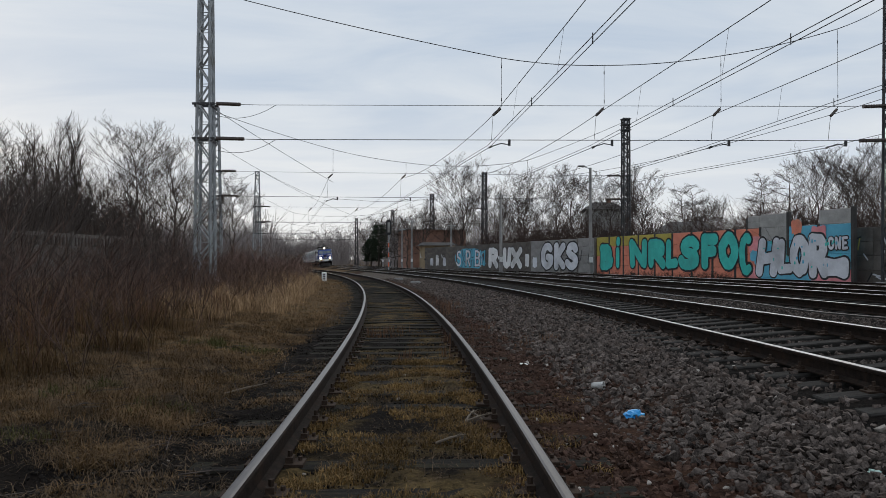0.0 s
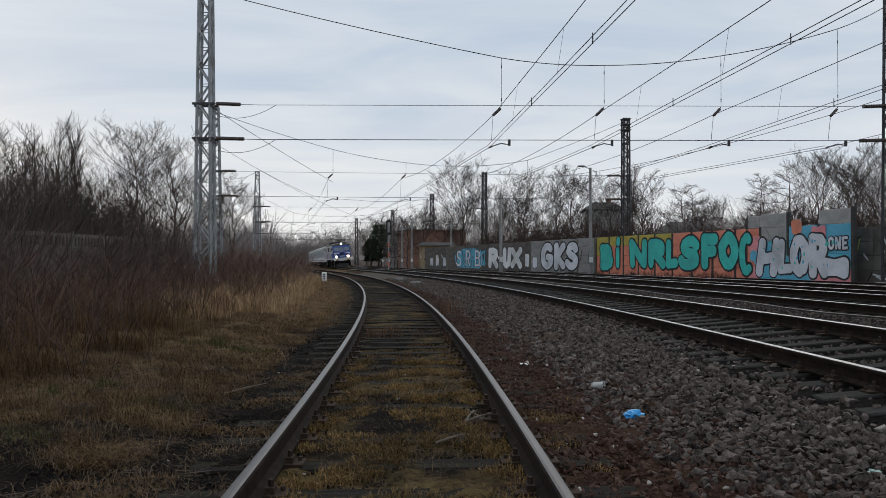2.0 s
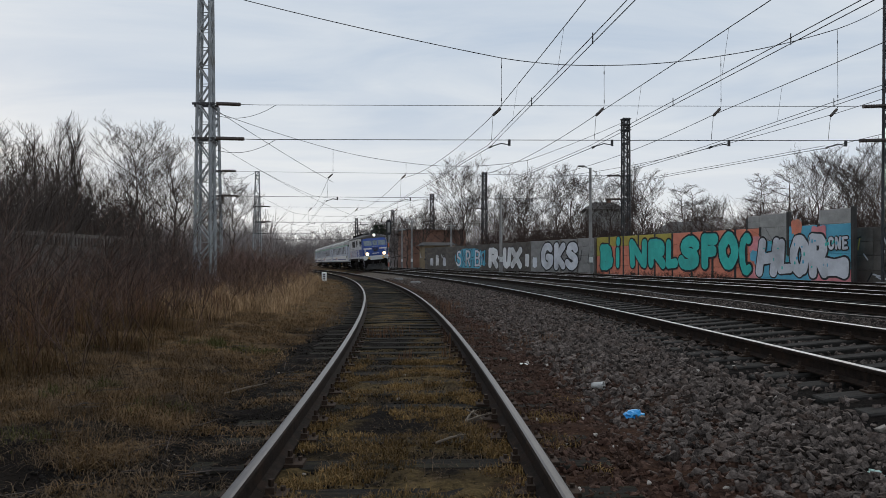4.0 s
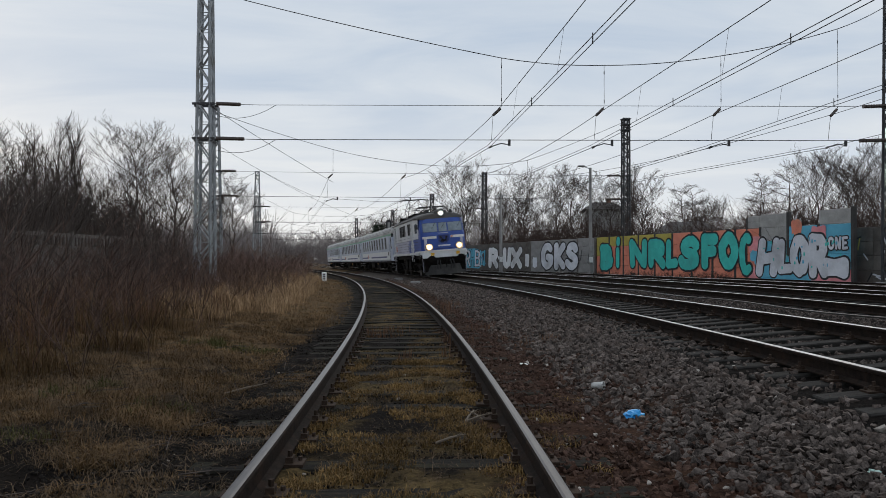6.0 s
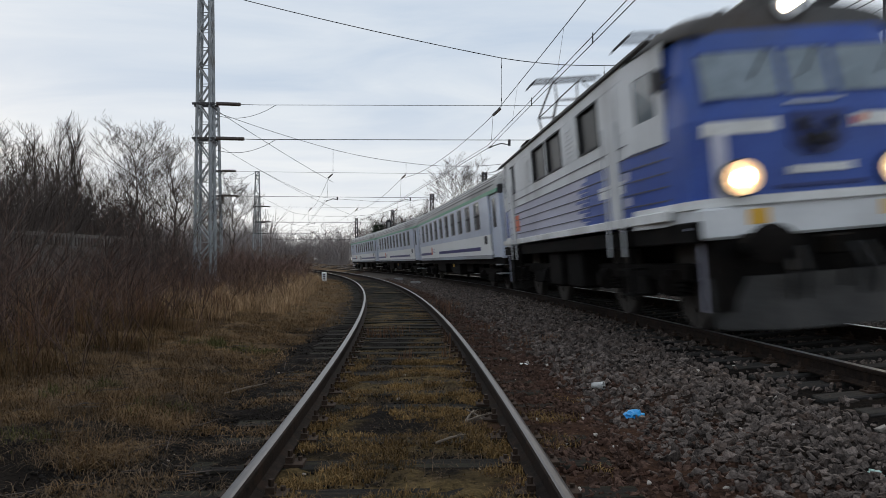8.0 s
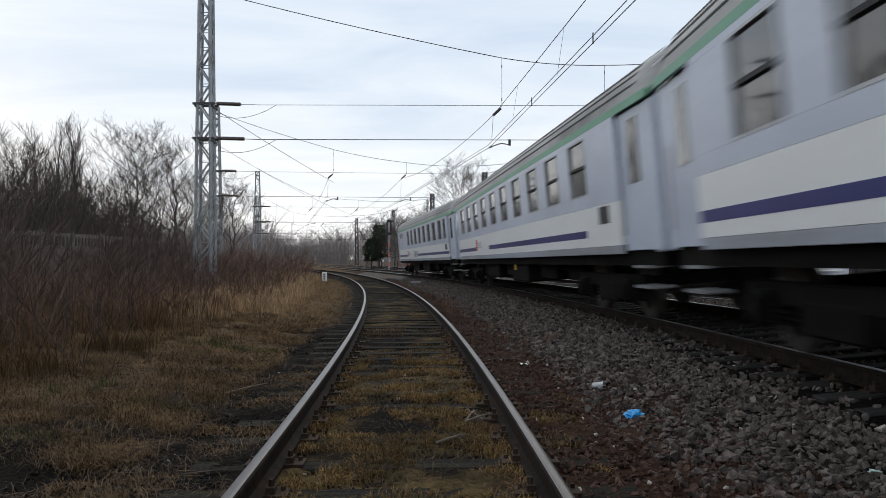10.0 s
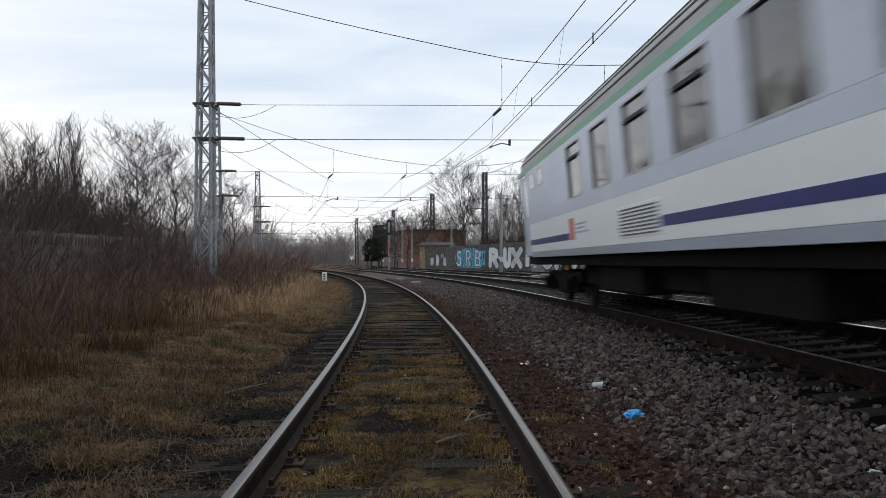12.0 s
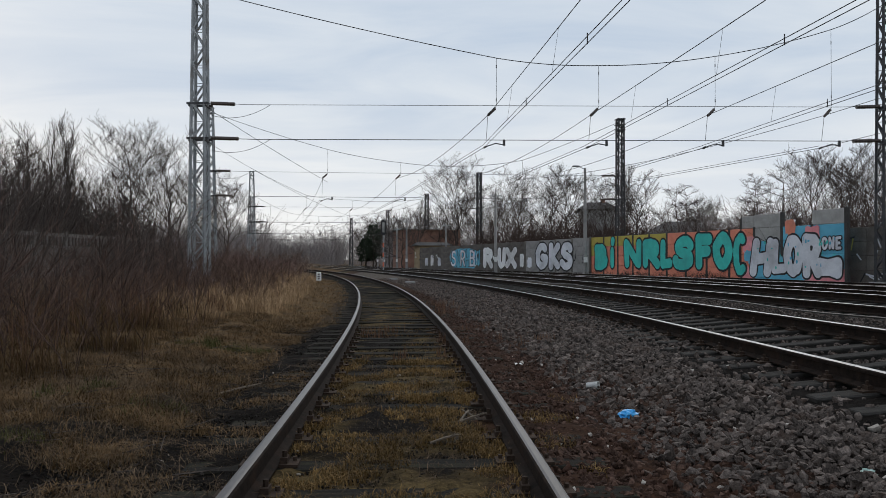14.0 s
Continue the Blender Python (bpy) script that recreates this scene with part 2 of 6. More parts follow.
    if smooth:
        me.polygons.foreach_set("use_smooth", [True] * len(me.polygons))
    ob = new(name, me)
    ob.parent = parent
    return ob


def box(bm, x0, x1, y0, y1, z0, z1, bevel=0.0):
    m = Matrix.Translation(((x0 + x1) / 2, (y0 + y1) / 2, (z0 + z1) / 2)) @ Matrix.Diagonal((x1 - x0, y1 - y0, z1 - z0, 1))
    vs = bmesh.ops.create_cube(bm, size=1, matrix=m)["verts"]
    if bevel:
        es = list({e for v in vs for e in v.link_edges})
        bmesh.ops.bevel(bm, geom=es, offset=bevel, segments=1, affect="EDGES")


def boxed(x0, x1, y0, y1, z0, z1, bevel=0.0):
    bm = bmesh.new()
    box(bm, x0, x1, y0, y1, z0, z1, bevel)
    return bm


def beam(bm, a, b, w, d=None):
    """A square bar from a to b."""
    a, b = Vector(a), Vector(b)
    v = b - a
    q = v.to_track_quat("Z", "Y").to_matrix().to_4x4()
    bmesh.ops.create_cube(bm, size=1, matrix=Matrix.Translation((a + b) / 2) @ q @ Matrix.Diagonal((w, d or w, v.length, 1)))


def rod(bm, a, b, r, r2=None, seg=8):
    a, b = Vector(a), Vector(b)
    v = b - a
    q = v.to_track_quat("Z", "Y").to_matrix().to_4x4()
    bmesh.ops.create_cone(bm, cap_ends=True, segments=seg, radius1=r, radius2=r if r2 is None else r2, depth=v.length, matrix=Matrix.Translation((a + b) / 2) @ q)


def cable(name, points, r, material, parent=None):
    """A thin tube through points."""
    cu = bpy.data.curves.new(name, "CURVE")
    cu.dimensions, cu.bevel_depth, cu.bevel_resolution = "3D", r, 1
    sp = cu.splines.new("POLY")
    sp.points.add(len(points) - 1)
    for p, q in zip(sp.points, points):
        p.co = (*q, 1)
    cu.materials.append(material)
    ob = new(name, cu)
    ob.parent = parent
    return ob


# ---- the lines of the tracks ----
STEP = 0.25


class Line:
    """A centre line from its start heading and bend. s runs away from the camera; heading is to the left."""

    def __init__(self, x0, y0, head, bend, rise, grade, cant, bend2=0.0, bend3=0.0, first=-8.0):
        self.s = np.arange(-160.0, 420.0, STEP)
        s = np.clip(self.s, first, 235.0)
        self.th = head + bend * s + bend2 * s * s / 2 + bend3 * s ** 3 / 3
        x, y = np.cumsum(-np.sin(self.th)) * STEP, np.cumsum(np.cos(self.th)) * STEP
        k = int(np.argmin(abs(self.s)))
        self.x, self.y = x - x[k] + x0, y - y[k] + y0
        self.rise, self.grade, self.cant = rise, grade, cant / 1.5

    def at(self, s, off=0.0, up=0.0):
        """A point beside the line: off to the right, up from the rail heads."""
        x, y, th = (float(np.interp(s, self.s, v)) for v in (self.x, self.y, self.th))
        o, z = off - up * self.cant, up + off * self.cant
        return Vector((x + o * math.cos(th), y + o * math.sin(th), self.rise + self.grade * max(min(s, 250.0), -8.0) + z))

    def head(self, s):
        return float(np.interp(s, self.s, self.th))

    def across(self, y):
        return np.interp(y, self.y, self.x)


class Beside(Line):
    """A track at a steady distance to the right of another, with a rise and cant of its own."""

    def __init__(self, line, off, rise, cant):
        self.s, self.th = line.s, line.th
        self.x, self.y = line.x + off * np.cos(line.th), line.y + off * np.sin(line.th)
        self.rise, self.grade, self.cant = rise, line.grade, cant / 1.5


own = Line(-0.11, 0.0, 0.0173, 0.0038, 0.0, 0.0, 0.0)
main = Line(4.2534, 6.0, 0.02528, 0.004477, 0.2177, -0.004906, 0.123, -0.00006513, 0.00000022)
SECOND, THIRD, FOURTH = Beside(main, 4.55, 0.30, 0.10), Beside(main, 9.2, 0.28, 0.06), Beside(main, 13.9, 0.20, 0.02)


def ground_height(x, y):
    w = x - own.across(y)
    u = x - main.across(y)
    far = -0.0043 * np.clip(y - 6.0, -8, 244)
    z = np.interp(w, [-40, -9, -4.5, -2.6, -1.7, -1.2, 1.2, 1.9], [0.5, 0.25, -0.02, -0.10, -0.21, -0.185, -0.185, -0.20])
    z = z + np.where(w < -3, far * 0.6, 0)
    bed = np.interp(u, [-2.9, -1.75, -1.35, 1.35, 2.3, 3.2, 5.9, 7.5, 10.6, 12.5, 15.4, 18, 22, 60],
                    [-0.20, -0.10, -0.085, 0.088, 0.0, 0.04, 0.12, 0.03, 0.13, 0.0, 0.02, -0.05, -0.05, 0.2]) + far
    blend = np.clip((y - 40) / 40, 0, 1)
    z = z * (1 - blend) + np.minimum(z, z + far) * blend
    return np.where(u > -2.9, np.maximum(bed, np.where(w < 2.2, z, -9)), z)


def h_at(x, y):
    return float(ground_height(np.array([x]), np.array([y]))[0])


def make_ground():
    ys = np.concatenate([np.arange(-30, 1, 1.5), np.arange(1, 16, 0.14), np.arange(16, 45, 0.5), np.arange(45, 140, 2.5), np.geomspace(140, 3000, 34)])
    xs = np.concatenate([-np.geomspace(2600, 32, 26), np.arange(-30, -8, 1.0), np.arange(-8, -3.5, 0.4), np.arange(-3.5, 5.5, 0.11), np.arange(5.5, 24, 0.5), np.geomspace(24.5, 2600, 30)])
    # the columns near the camera follow the bend of the line
    bend = own.across(np.minimum(ys, 120.0))
    X = xs[None, :] + np.where(abs(xs[None, :]) < 30, bend[:, None], bend[:, None] * 0)
    X = np.sort(X, axis=1)
    Y = np.repeat(ys[:, None], len(xs), 1)
    Z = ground_height(X.ravel(), Y.ravel()).reshape(X.shape)
    rnd = np.random.RandomState(3)
    near = np.clip((20 - Y) / 10, 0, 1)
    Z = Z + rnd.normal(0, 0.009, Z.shape) * near
    for i in range(Z.shape[0]):
        if ys[i] < 45:
            for j in range(Z.shape[1]):
                if -14 < X[i, j] < 6:
                    Z[i, j] += 0.035 * noise.noise((X[i, j] * 1.3, ys[i] * 1.3, 0)) + 0.02 * noise.noise((X[i, j] * 4, ys[i] * 4, 5))
    n = len(xs)
    verts = np.stack([X.ravel(), Y.ravel(), Z.ravel()], 1).tolist()
    faces = [(i * n + j, i * n + j + 1, (i + 1) * n + j + 1, (i + 1) * n + j) for i in range(len(ys) - 1) for j in range(n - 1)]
    g = raw("ground", verts, faces, M["ground"], None, True)
    return tagged(g, "dark cinder and gravel ground with dead grass along the rails", "ground", "", "structure")


make_ground()


# ---- tracks ----
RAIL = [(-0.062, -0.16), (0.062, -0.16), (0.062, -0.148), (0.012, -0.125), (0.010, -0.045), (0.035, -0.034), (0.034, -0.013), (0.026, -0.004), (0.013, 0.0),
        (-0.013, 0.0), (-0.026, -0.004), (-0.034, -0.013), (-0.035, -0.034), (-0.010, -0.045), (-0.012, -0.125), (-0.062, -0.148)]


def rail(line, off, s0, s1, parent, top):
    verts, faces = [], []
    s, k, n = s0, 0, len(RAIL)
    while s <= s1:
        for a, b in RAIL:
            verts.append(line.at(s, off + a, b)[:])
        if k:
            for j in range(n):
                i = (j + 1) % n
                faces.append(((k - 1) * n + j, (k - 1) * n + i, k * n + i, k * n + j))
        k += 1
        s += 0.5 if s < 40 else 2.0
    ob = raw("rail", verts, faces, M["rail_side"], parent)
    ob.data.materials.append(top)
    for i, p in enumerate(ob.data.polygons):
        if i % n in (7, 8, 9):
            p.material_index = 1
    return tagged(ob, "steel rail with a polished running surface")


def sleeper_mesh(name, length, material):
    bm = boxed(-length / 2, length / 2, -0.11, 0.11, -0.15, 0.0, 0.012)
    me = bpy.data.meshes.new(name)
    bm.to_mesh(me)
    bm.free()
    me.materials.append(material)
    return me


def chair_mesh():
    bm = bmesh.new()
    box(bm, -0.17, 0.17, -0.075, 0.075, 0.0, 0.018)
    for sx in (-1, 1):
        box(bm, sx * 0.085 - 0.022, sx * 0.085 + 0.022, -0.045, 0.045, 0.012, 0.05)
        rod(bm, (sx * 0.085, 0, 0.045), (sx * 0.085, 0, 0.085), 0.016, seg=6)
        rod(bm, (sx * 0.14, 0.03, 0.015), (sx * 0.14, 0.03, 0.04), 0.014, seg=6)
    me = bpy.data.meshes.new("rail_fastening")
    bm.to_mesh(me)
    bm.free()
    me.materials.append(M["steel_plate"])
    return me


CHAIR = chair_mesh()


def track(line, off, s0, s1, label, top, sleeper, s_sleep, drop=0.175, spacing=0.6, seed=1, chairs=14.0, gauge=(-0.75, 0.75)):
    base = tagged(new("railway_track"), label, "railway track", "railway tracks", "structure")
    for sd in gauge:
        rail(line, off + sd, s0, s1, base, top)
    rnd = random.Random(seed)
    s = s0 + 0.2
    while s < s_sleep:
        ob = new("sleeper", sleeper)
        ob.parent = base
        up = -drop + rnd.uniform(-0.008, 0.006)
        p, r = line.at(s, off, up), line.at(s, off + 1, up)
        ob.matrix_basis = pose(*p, 0, -math.degrees(math.atan2(r.z - p.z, 1)), math.degrees(line.head(s)) + rnd.uniform(-1.0, 1.0))
        if s < chairs:
            for sd in (-0.75, 0.75):
                c = new("rail_fastening", CHAIR)
                c.parent = base
                c.matrix_basis = pose(*line.at(s, off + sd, -drop + 0.002), 0, -math.degrees(math.atan(line.cant)), math.degrees(line.head(s)))
        s += spacing + rnd.uniform(-0.02, 0.02)
    return base


SLEEPER_OLD = sleeper_mesh("sleeper", 2.5, M["sleeper_old"])
SLEEPER_MAIN = sleeper_mesh("sleeper", 2.6, M["sleeper_main"])
track(own, 0.0, -6, 110, "disused curved siding with worn rails and mossy wooden sleepers", M["rail_top_dull"], SLEEPER_OLD, 45, 0.173, 0.62, 1, gauge=(-0.752, 0.744))
track(main, 0.0, -150, 300, "canted main line track on grey ballast", M["rail_top"], SLEEPER_MAIN, 75, 0.165, 0.6, 2, 16.0)
track(SECOND, 0.0, -30, 330, "second main line track on grey ballast", M["rail_top"], SLEEPER_MAIN, 60, 0.165, 0.6, 3, 0)
track(THIRD, 0.0, -20, 330, "third track beyond the main line", M["rail_top"], SLEEPER_MAIN, 50, 0.165, 0.6, 4, 0)
track(FOURTH, 0.0, 0, 200, "outermost rusty track before the painted wall", M["rail_top_dull"], SLEEPER_MAIN, 50, 0.165, 0.6, 5, 0)

# ---- the train: materials ----
M["loco_blue"] = surface("faded blue loco paint", (0.014, 0.052, 0.270), (0.030, 0.090, 0.390), 2.0, 0.38, 0, 0.04, 30, stain=(0.040, 0.080, 0.26))
M["loco_navy"] = surface("dark blue panel paint", (0.008, 0.022, 0.12), (0.016, 0.038, 0.19), 3.0, 0.4, 0, 0.05, 30)
M["loco_grey"] = surface("light grey loco paint", (0.56, 0.57, 0.58), (0.74, 0.75, 0.76), 1.5, 0.45, 0, 0.05, 30, stain=(0.33, 0.32, 0.31), stretch=(1, 1, 0.35))
M["loco_mauve"] = surface("dusty blue-grey loco paint", (0.36, 0.36, 0.46), (0.56, 0.56, 0.66), 1.5, 0.45, 0, 0.05, 25, stain=(0.26, 0.25, 0.30), stretch=(1, 0.25, 1))
M["loco_white"] = surface("grubby white band", (0.638, 0.638, 0.627), (0.858, 0.858, 0.836), 2, 0.45, 0, 0.04, 30, stain=(0.45, 0.42, 0.38))
# dark tone imitates the shadow lines along the body ribs
M["loco_rib"] = surface("rib paint darkened as shadow", (0.06, 0.062, 0.085), (0.13, 0.13, 0.16), 2, 0.6, 0, 0.05, 30)
M["loco_roof"] = surface("sooty grey roof", (0.045, 0.044, 0.044), (0.10, 0.096, 0.092), 2, 0.7, 0, 0.1, 30, stain=(0.06, 0.045, 0.036))
M["under"] = surface("oily underframe", (0.004, 0.0035, 0.0035), (0.012, 0.011, 0.010), 4, 0.8, 0, 0.3, 40, stain=(0.016, 0.012, 0.010), spec=0.06)
M["plough"] = surface("scuffed grey plough", (0.014, 0.0135, 0.013), (0.046, 0.044, 0.042), 3, 0.75, 0, 0.2, 30, stain=(0.05, 0.045, 0.04))
M["yellow"] = surface("yellow mark", (0.62, 0.33, 0.02), (0.78, 0.45, 0.04), 4, 0.5, 0, 0.05, 40)
M["red"] = surface("orange-red mark", (0.55, 0.11, 0.05), (0.70, 0.18, 0.08), 4, 0.5, 0, 0.05, 40)
M["coach_white"] = surface("washed white coach paint", (0.82, 0.82, 0.80), (0.89, 0.89, 0.88), 0.8, 0.38, 0, 0.02, 12, stain=(0.78, 0.77, 0.75), stretch=(1, 0.3, 1))
M["coach_pale"] = surface("pale blue-grey coach paint", (0.54, 0.58, 0.67), (0.64, 0.685, 0.78), 0.8, 0.36, 0, 0.02, 12, stain=(0.46, 0.49, 0.57), stretch=(1, 0.5, 1))
M["coach_skirt"] = surface("grey-blue skirt", (0.324, 0.348, 0.396), (0.444, 0.468, 0.528), 0.9, 0.45, 0, 0.03, 14, stain=(0.22, 0.21, 0.20), stretch=(1, 0.4, 1))
M["coach_stripe"] = surface("dark blue stripe", (0.018, 0.022, 0.125), (0.03, 0.034, 0.185), 1.2, 0.4, 0, 0.02, 20)
M["coach_green"] = surface("green roof band", (0.09, 0.29, 0.17), (0.15, 0.40, 0.25), 1.2, 0.4, 0, 0.02, 20)
M["coach_roof"] = surface("dusty coach roof", (0.338, 0.331, 0.317), (0.486, 0.472, 0.452), 1.5, 0.7, 0, 0.05, 30, stain=(0.15, 0.14, 0.13), stretch=(1, 0.3, 1))
M["rubber"] = surface("black rubber", (0.010, 0.010, 0.011), (0.024, 0.024, 0.026), 6, 0.7, 0, 0.1, 50)
M["pane"] = surface("dark coach glass", (0.020, 0.024, 0.026), (0.058, 0.066, 0.071), 0.9, 0.05, 0, 0, 6, spec=0.8)
# pale base colour stands in for the sky mirrored in the glass
M["cab_glass"] = surface("cab glass paled as sky reflection", (0.09, 0.125, 0.15), (0.21, 0.26, 0.30), 0.7, 0.06, 0, 0, 6, spec=1.0)
M["dark_glass"] = surface("black body window", (0.006, 0.007, 0.008), (0.015, 0.016, 0.018), 0.9, 0.30, 0, 0, 6, spec=0.08)
M["alu"] = surface("dull aluminium frame", (0.34, 0.35, 0.36), (0.48, 0.49, 0.50), 6, 0.4, 0.6, 0.02, 50)
M["lamp_on"] = glow("lit headlamp", (1.0, 0.78, 0.50), 130.0)
# reflector made to glow itself, for the lamp's light and glare round the lens
M["lamp_rim"] = glow("self-lit lamp reflector", (1.0, 0.66, 0.36), 0.8)
M["lamp_white"] = glow("lit top lamp", (1.0, 0.86, 0.62), 30.0)
M["wheel"] = surface("steel wheel", (0.03, 0.026, 0.024), (0.08, 0.07, 0.062), 6, 0.6, 0.4, 0.1, 50)

TRAIN, WHEELSETS = [], []


def wheelset_mesh(r):
    bm = bmesh.new()
    rod(bm, (-0.98, 0, 0), (0.98, 0, 0), 0.08, seg=10)
    for sd in (-1, 1):
        rod(bm, (sd * 0.68, 0, 0), (sd * 0.715, 0, 0), r + 0.028, seg=28)
        rod(bm, (sd * 0.715, 0, 0), (sd * 0.815, 0, 0), r, seg=28)
        rod(bm, (sd * 0.815, 0, 0), (sd * 0.84, 0, 0), r * 0.72, r * 0.45, seg=20)
        for k in range(6):
            a = k * math.pi / 3
            rod(bm, (sd * 0.81, r * 0.58 * math.cos(a), r * 0.58 * math.sin(a)), (sd * 0.85, r * 0.58 * math.cos(a), r * 0.58 * math.sin(a)), 0.05, seg=6)
    me = bpy.data.meshes.new("wheelset")
    bm.to_mesh(me)
    bm.free()
    me.materials.append(M["wheel"])
    return me


def bogie(parent, y, base, r, wheel):
    """A bogie frame with axle boxes and springs; the wheelsets turn in it."""
    bm = bmesh.new()
    for sd in (-1, 1):
        x = sd * 1.0
        box(bm, x - 0.07, x + 0.07, y - base / 2 - 0.55, y + base / 2 + 0.55, r + 0.02, r + 0.24, 0.02)
        box(bm, x - 0.09, x + 0.09, y - 0.55, y + 0.55, r - 0.22, r + 0.10, 0.03)
        for k in (-1, 1):
            ya = y + k * base / 2
            box(bm, x - 0.05, x + 0.19, ya - 0.17, ya + 0.17, r - 0.17, r + 0.17, 0.04)
            for q in (-0.3, 0.3):
                for z in np.arange(r - 0.16, r + 0.05, 0.06):
                    rod(bm, (x + 0.05 * sd, ya + q, z), (x + 0.05 * sd, ya + q, z + 0.035), 0.085, seg=10)
            rod(bm, (x + 0.16 * sd, ya, r), (x + 0.25 * sd, ya, r), 0.12, seg=12)
    for k in (-1, 1):
        box(bm, -1.0, 1.0, y + k * (base / 2 + 0.45) - 0.06, y + k * (base / 2 + 0.45) + 0.06, r + 0.04, r + 0.22)
    b = part("bogie", bm, M["under"], parent, "oily black bogie frame with coil springs")
    for k in (-1, 1):
        w = new("wheelset", wheel)
        w.parent = b
        w.matrix_basis = pose(0, y + k * base / 2, r)
        WHEELSETS.append((w, r))
    return b


def buffers(parent, y, sd, z=1.06):
    for x in (-0.875, 0.875):
        bm = bmesh.new()
        rod(bm, (x, y, z), (x, y + sd * 0.30, z), 0.13, 0.11, 14)
        rod(bm, (x, y + sd * 0.28, z), (x, y + sd * 0.55, z), 0.08, seg=12)
        vs = bmesh.ops.create_uvsphere(bm, u_segments=18, v_segments=8, radius=0.25, matrix=Matrix.Translation((x, y + sd * 0.565, z)) @ Matrix.Diagonal((1.1, 0.16, 0.85, 1)))
        part("buffer", bm, M["under"], parent, "black round buffer")
    bm = bmesh.new()
    box(bm, -0.09, 0.09, min(y, y + sd * 0.35), max(y, y + sd * 0.35), z - 0.16, z + 0.05, 0.02)
    rod(bm, (0, y + sd * 0.33, z - 0.05), (0, y + sd * 0.33, z - 0.5), 0.035, seg=8)
    part("coupling", bm, M["under"], parent)


def arc_roof(half, z0, z1, n=14, power=2.3):
    """Points of a roof's section, from one eave to the other."""
    out = []
    for i in range(n + 1):
        a = math.pi * i / n
        c, s = math.cos(a), math.sin(a)
        out.append((half * math.copysign(abs(c) ** (2 / power), c), z0 + (z1 - z0) * abs(s) ** (2 / power)))
    return out


def lofted(sections, close_ends=True):
    """A skin through sections of equal point counts."""
    bm = bmesh.new()
    rings = [[bm.verts.new(p) for p in sec] for sec in sections]
    for a, b in zip(rings, rings[1:]):
        for i in range(len(a) - 1):
            bm.faces.new((a[i], a[i + 1], b[i + 1], b[i]))
    if close_ends:
        bm.faces.new(rings[0][::-1])
        bm.faces.new(rings[-1])
    bmesh.ops.recalc_face_normals(bm, faces=bm.faces[:])
    return bm


# ---- locomotive ----
def cab_ring(z, front, half, back=5.3):
    return [(1.48, back, z), (half, front - 0.55, z), (half - 0.03, front - 0.28, z), (half - 0.16, front - 0.08, z), (half - 0.42, front, z), (0.32, front + 0.035, z),
            (-0.32, front + 0.035, z), (-half + 0.42, front, z), (-half + 0.16, front - 0.08, z), (-half + 0.03, front - 0.28, z), (-half, front - 0.55, z), (-1.48, back, z)]


def turned(bm, sd):
    if sd < 0:
        bmesh.ops.rotate(bm, verts=bm.verts[:], matrix=Matrix.Rotation(math.pi, 3, "Z"))
    return bm


def front_panel(x0, x1, z0, z1, out, thick=0.02, radius=0.0):
    """A plate on the raked cab front, out in front of the skin."""
    bm = bmesh.new()

    def skin(x, z):
        f = 7.22 if z < 2.5 else 7.22 - (z - 2.5) * 0.24
        ax = abs(x)
        return f + (0.035 if ax < 0.32 else 0.035 * max(0, (0.95 - ax) / 0.63)) - (max(0, ax - 0.98) ** 1.5) * 0.55

    n = 8
    top, rows = [], []
    for k in range(2):
        row = []
        for zz in (z0, z1):
            row.append([bm.verts.new((x0 + (x1 - x0) * i / n, skin(x0 + (x1 - x0) * i / n, zz) + out - k * thick, zz)) for i in range(n + 1)])
        rows.append(row)
    for i in range(n):
        bm.faces.new((rows[0][0][i], rows[0][0][i + 1], rows[0][1][i + 1], rows[0][1][i]))
        for j in range(2):
            bm.faces.new((rows[0][j][i], rows[0][j][i + 1], rows[1][j][i + 1], rows[1][j][i]))
    for i in (0, n):
        bm.faces.new((rows[0][0][i], rows[0][1][i], rows[1][1][i], rows[1][0][i]))
    bmesh.ops.recalc_face_normals(bm, faces=bm.faces[:])
    return bm


def pantograph(parent, y, raised):
    bm = bmesh.new()
    z0, top = 4.02, (5.47 if raised else 4.42)
    for sx in (-0.62, 0.62):
        beam(bm, (sx, y - 0.95, z0), (sx, y + 0.95, z0), 0.06)
    for sy in (-0.95, 0.95):
        beam(bm, (-0.62, y + sy, z0), (0.62, y + sy, z0), 0.06)
        for sx in (-0.62, 0.62):
            for k in range(4):
                rod(bm, (sx, y + sy, z0 - 0.28 + k * 0.065), (sx, y + sy, z0 - 0.245 + k * 0.065), 0.075, seg=8)
    knee, mid = (1.15, z0 + (top - z0) * 0.52) if raised else (1.35, z0 + 0.16)
    for sy in (-1, 1):
        for sx in (-0.58, 0.58):
            rod(bm, (sx, y + sy * 0.3, z0 + 0.03), (sx * 0.9, y + sy * knee, mid), 0.028, seg=6)
            rod(bm, (sx * 0.9, y + sy * knee, mid), (sx * 0.55, y + sy * 0.14, top), 0.022, seg=6)
        rod(bm, (-0.52, y + sy * knee, mid), (0.52, y + sy * knee, mid), 0.022, seg=6)
        rod(bm, (0.52, y + sy * knee, mid), (-0.32, y + sy * 0.14, top), 0.014, seg=5)
        rod(bm, (-0.80, y + sy * 0.2, top + 0.04), (0.80, y + sy * 0.2, top + 0.04), 0.03, seg=6)
        for sx in (-1, 1):
            rod(bm, (sx * 0.80, y + sy * 0.2, top + 0.04), (sx * 0.98, y + sy * 0.2, top - 0.12), 0.02, seg=6)
    return part("pantograph", bm, M["dark_steel"], parent, "raised diamond pantograph" if raised else "folded diamond pantograph")


